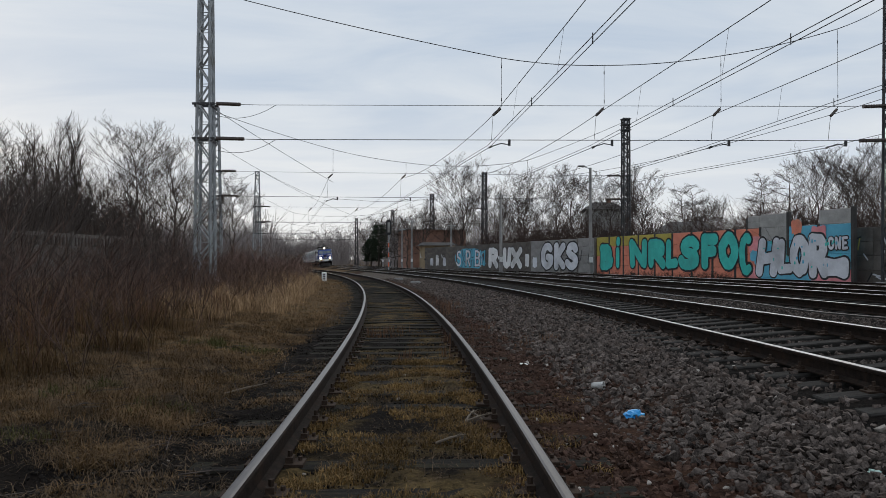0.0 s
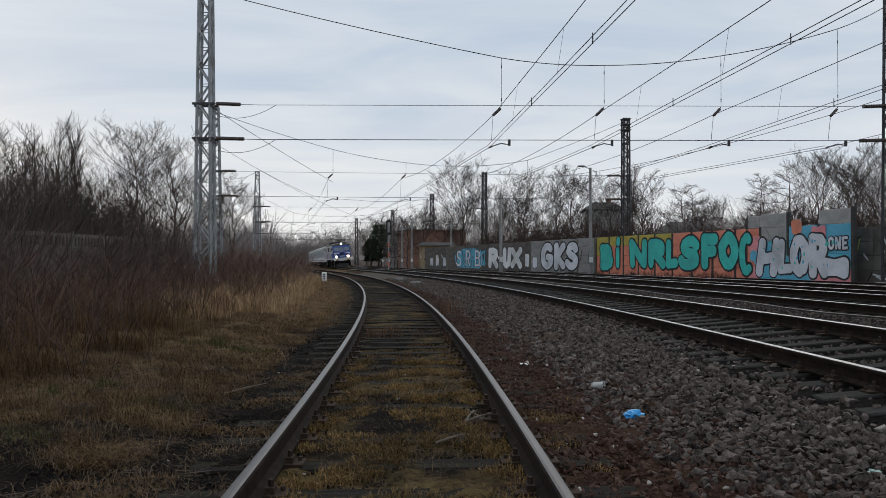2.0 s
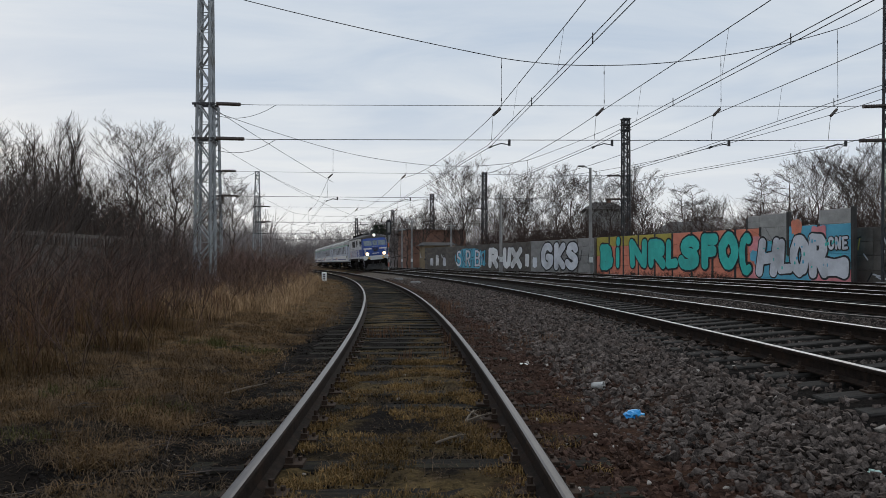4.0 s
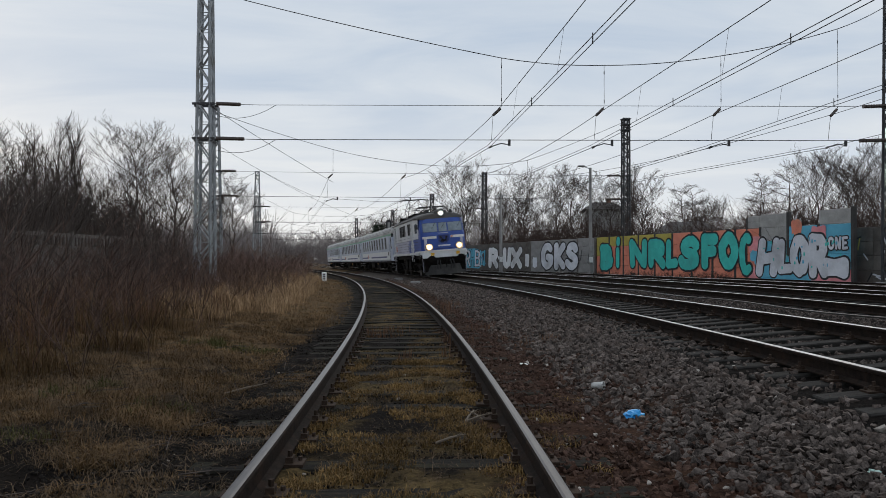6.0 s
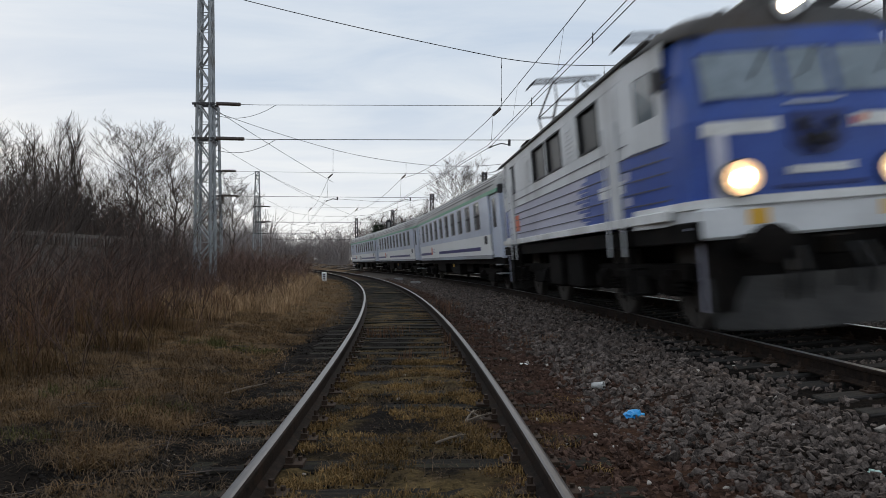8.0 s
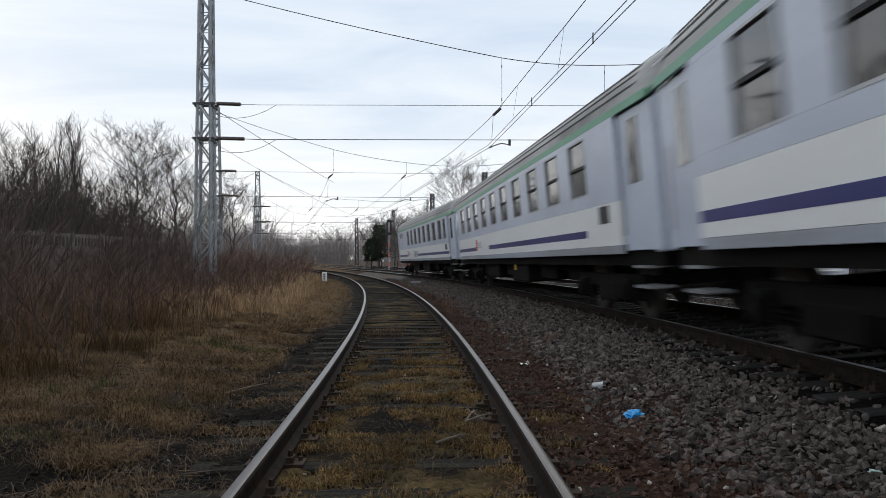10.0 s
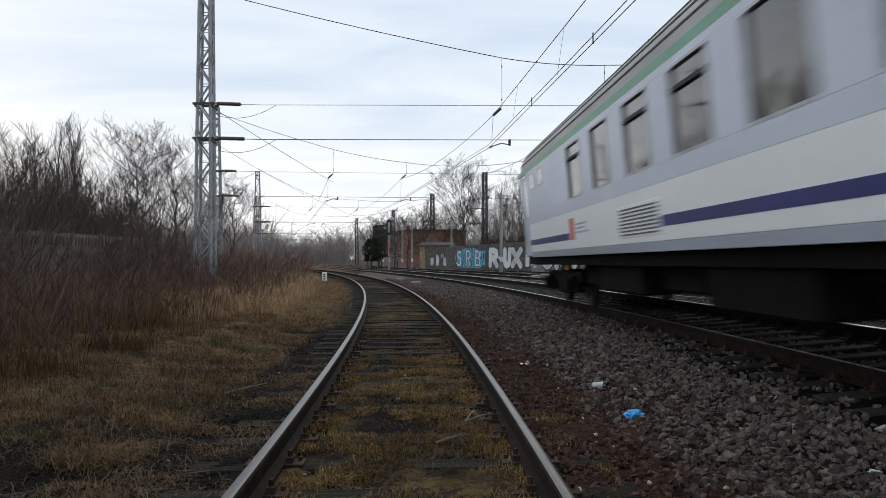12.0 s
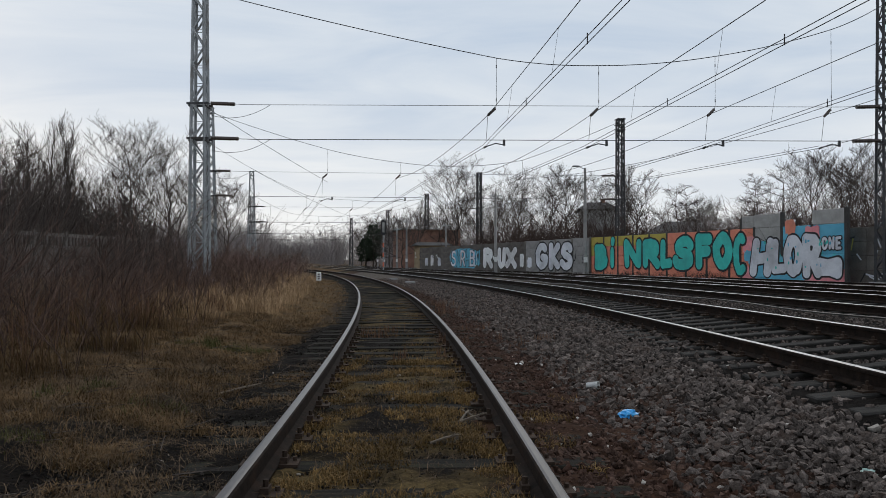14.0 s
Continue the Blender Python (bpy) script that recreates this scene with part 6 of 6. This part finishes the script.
for i in range(90):
    y = rb.uniform(10, 44)
    w = -rb.uniform(4.4, 14)
    x = own.across(y) + w
    if -x / y > 0.33 and not 0.43 < -x / y < 0.53:
        spots.append((x, y, min(rb.uniform(1.6, 3.4), brush_top(x, y)), 7))
brush_mass("brush", spots, M["bark"], "grey leafless shrubs standing among the red brush", 35, 0.009)
spots = []
for i in range(330):
    y = rb.uniform(30, 66)
    w = -rb.uniform(14, 30)
    x = own.across(y) + w
    if y < 46 and x > -19.5:
        continue
    spots.append((x, y, rb.uniform(2.8, 6.0), 9))
brush_mass("thicket", spots, M["bark"], "tall dark leafless thicket behind the brush", 32, 0.012)
spots = []
for i in range(420):
    d = rb.uniform(0.0, 50)
    p, t, o = on_wall(d)
    out = Vector((t.y, -t.x))
    if out.dot(p) < 0:
        out = -out
    q = p + out * rb.uniform(2.2, 14)
    spots.append((q.x, q.y, rb.uniform(2.2, 4.3), 10))
for i in range(60):
    y = rb.uniform(20, 36)
    spots.append((20.6 + (34.6 - y) * 0.28 + rb.uniform(1, 12), y, rb.uniform(2.2, 3.8), 10))
brush_mass("thicket", spots, M["sapling"], "dark leafless thicket behind the painted wall", 33, 0.014)
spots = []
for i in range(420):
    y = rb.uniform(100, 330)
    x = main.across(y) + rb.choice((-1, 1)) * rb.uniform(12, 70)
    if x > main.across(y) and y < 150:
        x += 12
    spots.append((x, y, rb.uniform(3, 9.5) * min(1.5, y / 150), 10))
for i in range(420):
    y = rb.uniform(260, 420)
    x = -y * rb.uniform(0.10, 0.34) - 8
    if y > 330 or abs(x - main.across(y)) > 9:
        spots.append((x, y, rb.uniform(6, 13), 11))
# the haze over this wood is only its pale twig colour
brush_mass("far_wood", spots, M["bark_hazed"], "far leafless wood along the line, twig colour paled for haze", 34, 0.022)


spots = []
for i in range(70):
    p, t, o = on_wall(rb.uniform(7.5, 24))
    out = Vector((-t.y, t.x))
    if out.dot(-p) < 0:
        out = -out
    q = p + out * rb.uniform(0.25, 0.9)
    spots.append((q.x, q.y, rb.uniform(0.2, 0.55), 9))
brush_mass("low_weeds", spots, M["bark"], "low dark weeds along the foot of the painted wall", 36, 0.006)


def evergreen(x, y, h, wd):
    z = h_at(x, y)
    e = tagged(new("pine_tree"), "dark evergreen tree with a rounded dense crown", "tree", "evergreens")
    e.matrix_basis = pose(x, y, z)
    bm = bmesh.new()
    rod(bm, (0, 0, -0.2), (0, 0, h * 0.8), 0.16, 0.05, 8)
    part("trunk", bm, M["bark"], e)
    rnd = random.Random(int(x * 10))
    segs = []
    for i in range(2600):
        a, f = rnd.uniform(0, 2 * math.pi), rnd.random()
        zz = h * (0.22 + 0.78 * f)
        rr = wd * math.sqrt(max(0.03, 1 - ((f - 0.35) / 0.68) ** 2)) * math.sqrt(rnd.random()) * (0.85 + 0.25 * math.sin(a * 3 + f * 9))
        p = np.array([rr * math.cos(a), rr * math.sin(a), zz])
        q = p + np.array([math.cos(a), math.sin(a), rnd.uniform(-0.2, 0.6)]) * rnd.uniform(0.15, 0.35) + np.array([rnd.gauss(0, 0.1), rnd.gauss(0, 0.1), 0])
        segs.append((*p, *q, 0.05, 0.01))
    ob = new("crown", tube_mesh("crown", segs, M["needles"]))
    ob.parent = e
    tagged(ob, "dense dark needles")


evergreen(-10.4, 128, 7.0, 1.7)
evergreen(-11.9, 131, 4.8, 1.5)


def blades(name, spots, material, label, seed, width=0.006, curl=0.5):
    """Grass: each blade is two tapering strips; spots: x, y, z, height."""
    rng = np.random.RandomState(seed)
    s = np.asarray(spots, float)
    n = len(s)
    base = s[:, :3]
    h = s[:, 3] * rng.uniform(0.6, 1.15, n)
    az = rng.uniform(0, 2 * np.pi, n)
    lean = rng.uniform(0.1, 1.0, n) * curl
    d = np.stack([np.cos(az), np.sin(az), np.zeros(n)], 1)
    sd = np.stack([-np.sin(az), np.cos(az), np.zeros(n)], 1) * (width * rng.uniform(0.6, 1.3, n))[:, None]
    up = np.array([[0, 0, 1.0]])
    mid = base + d * (lean * h * 0.35)[:, None] + up * (h * 0.6)[:, None]
    tip = base + d * (lean * h)[:, None] + up * (h * (1 - 0.25 * lean))[:, None]
    v = np.stack([base - sd, base + sd, mid + sd * 0.7, mid - sd * 0.7, tip], 1).reshape(-1, 3)
    o = (np.arange(n) * 5)[:, None]
    f = np.concatenate([o + np.array([[0, 1, 2]]), o + np.array([[0, 2, 3]]), o + np.array([[3, 2, 4]])], 0)
    ob = new(name, fast_mesh(name, v, f, material))
    return tagged(ob, label, "grass", "", "stuff")


def scatter(n, y0, y1, w0, w1, h0, h1, seed, scale=1.0, cut=-1.0, clump=0.0, per=1, power=1.0):
    """Spots beside the siding, thinned by a noise so that they gather in tufts."""
    rnd = random.Random(seed)
    out = []
    while len(out) < n:
        y = y0 + (y1 - y0) * rnd.random() ** power
        w = rnd.uniform(w0, w1)
        if noise.noise((w * scale, y * scale, seed)) < cut:
            continue
        hh = rnd.uniform(h0, h1)
        for k in range(per):
            ww, yy = w + rnd.gauss(0, clump), y + rnd.gauss(0, clump)
            if abs(abs(ww) - 0.75) < 0.06:
                continue
            out.append((own.across(yy) + ww, yy, 0, hh * rnd.uniform(0.7, 1.1)))
    out = np.array(out, float)
    out[:, 2] = ground_height(out[:, 0], out[:, 1]) - 0.015
    return out


blades("dead_grass", np.concatenate([
    scatter(11000, 3.2, 6.5, -4.0, -1.6, 0.05, 0.16, 39, 1.9, 0.10, 0.06, 18),
    scatter(50000, 6.0, 16, -5.4, -1.5, 0.05, 0.16, 41, 1.6, -0.06, 0.05, 14, 1.1),
    scatter(3000, 3.2, 9, -1.9, -0.9, 0.04, 0.09, 43, 2.2, 0.12, 0.03, 10)]), M["straw_mat"], "short matted dead grass on the bank", 44, 0.0032, 2.4)
blades("dead_grass", np.concatenate([
    scatter(16000, 8, 20, -4.2, -1.5, 0.04, 0.11, 57, 1.2, -0.1, 0.05, 12),
    scatter(30000, 14, 46, -5.5, -1.15, 0.06, 0.16, 42, 0.9, -0.25, 0.06, 8)]), M["straw_pale"], "pale flattened dead grass along the worn path", 67, 0.0036, 2.6)
blades("tall_dry_grass", scatter(10000, 5.0, 17, -7.5, -3.1, 0.2, 0.6, 45, 0.9, 0.12, 0.09, 22, 1.2), M["straw_mat"], "dull brown tufts of tall dry grass", 58, 0.0042, 0.9)
blades("tall_dry_grass", np.concatenate([
    scatter(20000, 14, 42, -5.2, -2.4, 0.25, 0.6, 46, 0.6, -0.1, 0.09, 12),
    scatter(7000, 40, 75, -7.5, -2.6, 0.4, 0.8, 47, 0.6, -0.2, 0.12, 12)]), M["straw"], "tall tan dry grass at the foot of the brush", 48, 0.0045, 1.0)
blades("dry_weeds", np.concatenate([
    scatter(1900, 5.5, 18, -8.0, -3.6, 0.4, 0.9, 49, 0.8, 0.12, 0.10, 8),
    scatter(2600, 16, 40, -8.0, -3.2, 0.4, 1.0, 50, 0.6, 0.08, 0.12, 8),
    scatter(260, 7.5, 14, -0.5, 2.3, 0.08, 0.22, 51, 0.9, 0.1, 0.05, 12),
    scatter(150, 10.8, 13.4, -0.6, 0.0, 0.08, 0.22, 59, 0.9, -0.1, 0.07, 8),
    scatter(170, 17.0, 22, 0.95, 1.8, 0.12, 0.34, 60, 0.9, 0.0, 0.08, 8)]), M["straw_red"], "russet dry weed stalks in front of the brush", 52, 0.0045, 0.35)
blades("olive_tufts", scatter(3600, 3.3, 11, -3.9, -1.7, 0.06, 0.16, 64, 1.3, 0.26, 0.05, 24), M["green_tuft"], "olive-green tufts in the dead grass", 65, 0.0034, 1.1)


blades("straw_litter", np.concatenate([
    scatter(21000, 3.0, 9.5, -4.6, -1.6, 0.05, 0.15, 81, 1.5, -0.2, 0.10, 8, 1.15),
    scatter(4200, 3.0, 9.5, -1.7, -0.86, 0.04, 0.11, 84, 1.9, 0.0, 0.08, 8, 1.15),
    scatter(5000, 3.0, 9.0, -0.68, 0.68, 0.03, 0.09, 82, 1.5, -0.3, 0.08, 8)]), M["litter"], "flattened grey straw and stems strewn over the cinders", 83, 0.0026, 3.0)


def fallen_twigs():
    rnd = random.Random(66)
    segs = []
    for i in range(520):
        y = 3.3 + 11 * rnd.random() ** 1.3
        w = rnd.uniform(-4.6, -1.0)
        x = own.across(y) + w
        z = h_at(x, y) + rnd.uniform(0.01, 0.05)
        a, l = rnd.uniform(0, math.pi), rnd.uniform(0.08, 0.42)
        dx, dy, dz = math.cos(a) * l, math.sin(a) * l, rnd.gauss(0, 0.03)
        r = rnd.uniform(0.002, 0.005)
        mx, my = x + dx * 0.5 + rnd.gauss(0, 0.02), y + dy * 0.5 + rnd.gauss(0, 0.02)
        segs.append((x, y, z, mx, my, z + dz, r, r * 0.8))
        segs.append((mx, my, z + dz, x + dx, y + dy, z + dz * 0.4, r * 0.8, r * 0.4))
    ob = new("fallen_twigs", tube_mesh("fallen_twigs", segs, M["bark"]))
    tagged(ob, "thin fallen twigs strewn over the grass bank", "twigs", "", "stuff")


fallen_twigs()
blades("track_grass", np.concatenate([
    scatter(50000, 3.0, 9.5, -0.7, 0.7, 0.025, 0.085, 53, 2.2, 0.0, 0.035, 14, 1.2),
    scatter(7000, 9, 22, -0.7, 0.7, 0.03, 0.06, 54, 1.2, 0.05, 0.05, 10),
    scatter(1500, 3.0, 7, 0.9, 1.5, 0.03, 0.09, 55, 1.6, 0.2, 0.03, 10)]), M["moss"], "yellow-olive low grass between the rails", 56, 0.0035, 1.2)

# ---- ballast ----
def rock(seed):
    rnd = random.Random(seed)
    bm = bmesh.new()
    for i in range(11):
        v = Vector((rnd.gauss(0, 1), rnd.gauss(0, 1), rnd.gauss(0, 1))).normalized()
        bm.verts.new((v.x * 0.5, v.y * rnd.uniform(0.32, 0.42), v.z * rnd.uniform(0.26, 0.36)))
    r = bmesh.ops.convex_hull(bm, input=bm.verts[:])
    bmesh.ops.delete(bm, geom=[g for g in r["geom_interior"] if isinstance(g, bmesh.types.BMVert)], context="VERTS")
    bmesh.ops.triangulate(bm, faces=bm.faces[:])
    vs = np.array([v.co[:] for v in bm.verts])
    bm.verts.index_update()
    fs = np.array([[v.index for v in f.verts] for f in bm.faces])
    bm.free()
    return vs, fs


ROCKS = [rock(200 + i) for i in range(14)]


def stone_field(name, spots, material, label, seed):
    """Broken stones, each turned its own way, joined; spots: x, y, z, size."""
    rng = np.random.RandomState(seed)
    V, F, n = [], [], 0
    spots = np.asarray(spots, float)
    kind = rng.randint(0, len(ROCKS), len(spots))
    for k, (vs, fs) in enumerate(ROCKS):
        s = spots[kind == k]
        m = len(s)
        if not m:
            continue
        q = rng.normal(size=(m, 4))
        q[:, 1:3] *= 0.6
        q /= np.linalg.norm(q, axis=1)[:, None]
        w, x, y, z = q.T
        R = np.stack([1 - 2 * (y * y + z * z), 2 * (x * y - z * w), 2 * (x * z + y * w), 2 * (x * y + z * w), 1 - 2 * (x * x + z * z), 2 * (y * z - x * w), 2 * (x * z - y * w), 2 * (y * z + x * w), 1 - 2 * (x * x + y * y)], 1).reshape(m, 3, 3)
        P = np.einsum("mij,vj->mvi", R, vs) * s[:, 3][:, None, None] + s[:, None, :3]
        V.append(P.reshape(-1, 3))
        F.append((fs[None] + (np.arange(m) * len(vs))[:, None, None] + n).reshape(-1, 3))
        n += m * len(vs)
    ob = new(name, fast_mesh(name, np.concatenate(V), np.concatenate(F), material))
    return tagged(ob, label, "gravel", "", "stuff")


def stone_spots(n, y0, y1, u0, u1, s0, s1, seed, power=1.0, left=1.75):
    rng = np.random.RandomState(seed)
    y = y0 + (y1 - y0) * rng.rand(n) ** power
    u = rng.uniform(u0, u1, n)
    x = main.across(y) + u
    w = x - own.across(y)
    keep = (w > left + rng.normal(0, 0.28, n)) & (abs(abs(u) - 0.75) > 0.09)
    # swept thin along the sleeper ends close to the rail
    keep &= (abs(u + 1.12) > 0.30 + 0.08 * np.sin(y * 5.3)) | (rng.rand(n) < 0.22 + 0.05 * np.maximum(y - 9, 0))
    x, y = x[keep], y[keep]
    size = s0 + (s1 - s0) * rng.rand(len(x)) ** 1.6
    z = ground_height(x, y) + size * rng.uniform(-0.1, 0.36, len(x))
    return np.stack([x, y, z, size], 1)


stone_field("ballast", np.concatenate([
    stone_spots(8500, 3.0, 10, -3.1, -0.84, 0.045, 0.11, 61, 1.0),
    stone_spots(13500, 10, 24, -3.3, -0.84, 0.055, 0.115, 62, 1.3),
    stone_spots(11000, 24, 50, -3.3, -0.84, 0.07, 0.13, 63),
    stone_spots(5500, 5.0, 24, -0.66, 0.66, 0.04, 0.08, 64, 1.3),
    stone_spots(7000, 6.0, 26, 0.84, 3.6, 0.045, 0.095, 65, 1.3)]), M["stone"], "grey broken ballast stones heaped beside the main line", 66)


def soil_spots(n, y0, y1, w0, w1, s0, s1, seed, power=1.2):
    rng = np.random.RandomState(seed)
    y = y0 + (y1 - y0) * rng.rand(n) ** power
    w = rng.uniform(w0, w1, n)
    ok = abs(abs(w) - 0.75) > 0.08
    y, w = y[ok], w[ok]
    x = own.across(y) + w
    size = s0 + (s1 - s0) * rng.rand(len(x)) ** 1.9
    return np.stack([x, y, ground_height(x, y) + size * 0.08, size], 1)


stone_field("rusty_gravel", np.concatenate([soil_spots(17000, 3.0, 16, 0.82, 2.3, 0.018, 0.08, 71), soil_spots(3000, 14, 30, 0.85, 2.4, 0.03, 0.09, 72)]), M["stone_red"], "rust-brown gravel and clods beside the siding", 73)
stone_field("cinders", np.concatenate([soil_spots(9000, 3.0, 14, -2.1, -0.8, 0.01, 0.045, 74), soil_spots(6000, 3.0, 14, -0.68, 0.68, 0.01, 0.035, 75)]), M["cinder"], "dark cinders and small stones along the siding", 76)
stone_field("pale_pebbles", np.concatenate([soil_spots(60, 3.4, 12, 0.9, 2.6, 0.03, 0.085, 77), soil_spots(30, 3.6, 9, -2.2, 0.6, 0.02, 0.05, 78), stone_spots(25, 4, 9, -2.4, -1.0, 0.05, 0.1, 79)]), M["pale_stone"], "scattered pale pebbles among the ballast", 80)


# ---- litter and small things ----
def spot(x, y, dz=0.0):
    return (x, y, h_at(x, y) + dz)


def crumpled(name, x, y, size, material, label, category, seed, flat=0.5):
    rnd = random.Random(seed)
    bm = bmesh.new()
    bmesh.ops.create_icosphere(bm, subdivisions=3, radius=1.0)
    for v in bm.verts:
        k = 1 + 0.55 * noise.noise(v.co * 2.2 + Vector((seed, 0, 0))) + 0.25 * noise.noise(v.co * 5.5)
        v.co = Vector((v.co.x * size[0] * k, v.co.y * size[1] * k, max(v.co.z, -0.3) * size[2] * k * flat))
    ob = mesh_object(name, bm, material)
    ob.matrix_basis = pose(*spot(x, y, size[2] * 0.14), 0, 0, rnd.uniform(0, 90))
    return tagged(ob, label, category, "litter")


M["bag_blue"] = surface("bright blue plastic", (0.02, 0.26, 0.62), (0.05, 0.42, 0.80), 20, 0.35, 0, 0.3, 60)
M["bottle_plastic"] = surface("cloudy clear plastic", (0.42, 0.42, 0.40), (0.60, 0.60, 0.58), 14, 0.2, 0, 0.1, 60)
M["green_plastic"] = surface("pale green plastic", (0.30, 0.45, 0.40), (0.45, 0.58, 0.52), 14, 0.25, 0, 0.1, 60)
M["dry_twig"] = surface("pale dry twig", (0.110, 0.083, 0.061), (0.216, 0.174, 0.132), 20, 0.85, 0, 0.2, 80)
crumpled("plastic_bag", 1.47, 6.07, (0.080, 0.065, 0.11), M["bag_blue"], "crumpled bright blue plastic bag on the stones", "bag", 3)


def plastic_cup(x, y):
    """A tapered cup lying on its side, dented, with a rolled rim and a mouth that shows its inside."""
    prof = [(0.0, -0.055), (0.030, -0.055), (0.044, 0.050), (0.048, 0.053), (0.046, 0.057), (0.041, 0.050), (0.027, -0.050), (0.0, -0.050)]
    bm, n = bmesh.new(), 16
    rings = [[bm.verts.new((r * math.cos(2 * math.pi * k / n), r * math.sin(2 * math.pi * k / n) * (0.82 if z > 0 else 0.95), z)) for k in range(n)] for r, z in prof]
    for a, b in zip(rings, rings[1:]):
        for k in range(n):
            bm.faces.new((a[k], a[(k + 1) % n], b[(k + 1) % n], b[k]))
    bmesh.ops.remove_doubles(bm, verts=bm.verts[:], dist=1e-5)
    bmesh.ops.recalc_face_normals(bm, faces=bm.faces[:])
    ob = mesh_object("plastic_cup", bm, M["bottle_plastic"], None, True)
    ob.matrix_basis = pose(*spot(x, y, 0.05), 84, 0, 62)
    return tagged(ob, "crushed clear plastic cup lying on gravel", "cup", "litter")


plastic_cup(1.45, 7.4)
crumpled("plastic_wrapper", 2.30, 4.2, (0.06, 0.045, 0.05), M["green_plastic"], "pale green plastic wrapper among the stones", "wrapper", 6)
crumpled("paper_scrap", 0.37, 4.15, (0.045, 0.06, 0.03), M["pale_stone"], "crumpled pale paper scrap between the rails", "paper", 8, 0.35)
crumpled("paper_scrap", 0.93, 9.2, (0.06, 0.05, 0.03), M["white"], "crumpled white paper scrap on rusty soil", "paper", 9, 0.4)
for i, (x, y, l, a) in enumerate(((0.20, 5.95, 0.22, 70), (0.27, 5.9, 0.26, 25), (0.24, 6.0, 0.18, 130), (-1.82, 7.3, 0.42, 40), (1.50, 8.4, 0.16, 85), (0.05, 5.2, 0.2, 10))):
    bm = bmesh.new()
    c, s = math.cos(math.radians(a)) * l / 2, math.sin(math.radians(a)) * l / 2
    rod(bm, (-c, -s, 0.0), (0, 0.01, 0.03), 0.009, 0.008, 6)
    rod(bm, (0, 0.01, 0.03), (c, s, 0.05), 0.008, 0.004, 6)
    rod(bm, (c * 0.3, s * 0.3, 0.035), (c * 0.3 + 0.04, s * 0.3 - 0.05, 0.07), 0.005, 0.003, 5)
    ob = mesh_object("dry_twig", bm, M["dry_twig"])
    ob.matrix_basis = pose(*spot(x, y, 0.02))
    tagged(ob, "broken pale dry twig lying on the track bed", "twig", "dry twigs")


def kilometre_post(x, y):
    e = tagged(new("kilometre_post"), "small white concrete kilometre post in the grass", "marker post", "")
    e.matrix_basis = pose(*spot(x, y, -0.05), 0, 0, 4)
    bm = boxed(-0.13, 0.13, -0.09, 0.09, 0, 0.54, 0.02)
    part("post", bm, M["coach_white"], e)
    for z, w in ((0.42, 0.05), (0.30, 0.06), (0.18, 0.05)):
        part("number_bar", boxed(-w, w, -0.096, -0.088, z - 0.04, z + 0.04), M["black"], e)
    return e


kilometre_post(-6.62, 44.0)
for x, y in ((-1.2, 42.0), (-0.9, 51.0)):
    bm = boxed(-0.26, 0.26, -0.15, 0.15, 0.0, 0.16, 0.03)
    ob = mesh_object("track_box", bm, M["concrete"])
    ob.matrix_basis = pose(main.at(y - 6, -2.4).x, y, h_at(main.at(y - 6, -2.4).x, y), 0, 0, 8)
    tagged(ob, "low pale concrete cable box beside the rails", "box", "cable boxes")
# a thin cable lies along the far side of the main line
pts = [tuple(main.at(s, 2.55, -0.02 - 0.02 * math.sin(s)) - Vector((0, 0, 0.02 + 2.55 * main.cant))) for s in np.arange(0, 40, 0.8)]
tagged(cable("ground_cable", pts, 0.016, M["rail_top_dull"]), "thin grey cable laid along the ballast", "cable")


def ballast_pieces():
    """The stones that the camera stands nearest to, each by itself."""
    g = bpy.data.objects["ground"]
    rng = np.random.RandomState(90)
    meshes = []
    for vs, fs in ROCKS:
        meshes.append(fast_mesh("stone", vs, fs, M["stone"]))
    s = stone_spots(640, 3.3, 5.0, -2.9, -1.2, 0.05, 0.10, 91, 1.0, 1.9)[:290]
    for i, (x, y, z, size) in enumerate(s):
        ob = new("stone", meshes[i % len(meshes)])
        ob.parent = g
        ob.matrix_basis = Matrix.LocRotScale((x, y, z + 0.02), Euler(rng.uniform(-0.5, 0.5, 2).tolist() + [rng.uniform(0, 6)]), (size, size, size))


ballast_pieces()


# ---- what moves: the train runs along the main line ----
SPEED, FRONT, GAIN = 19.0977, 20.98, 0.0135        # metres a second and where its front stands, at 7 s; what it gains each second


def vehicle_pose(front, length, pivots):
    """Where a vehicle stands whose front is at s = front; pivots: its two bogies, from its front."""
    a, b = main.at(front + pivots[0]), main.at(front + pivots[1])
    f = (a - b).normalized()
    r = Vector((f.y, -f.x, 0)).normalized()
    u = r.cross(f)
    m = Matrix((r, f, u)).transposed().to_4x4()
    m = m @ Matrix.Rotation(math.atan(main.cant), 4, "Y")
    mid = a + (b - a) * ((length / 2 - pivots[0]) / (pivots[1] - pivots[0]))
    return Matrix.Translation(mid) @ m


def motions():
    for ob, behind, length, pivots in TRAIN:
        rows = []
        for i in range(0, 71):
            t = i * 0.2
            rows.append((t, vehicle_pose(FRONT - SPEED * (t - 7.0) - GAIN * (t - 7.0) ** 2 / 2 + behind, length, pivots)))
        walk(ob, rows)
    for wheelset, radius in WHEELSETS:
        rows = []
        turn = SPEED / radius
        rest = wheelset.matrix_basis.copy()
        for i in range(0, 14 * FPS + 1):
            t = i / FPS
            rows.append((t, rest @ Matrix.Rotation(-turn * t, 4, "X")))
        walk(wheelset, rows)


motions()
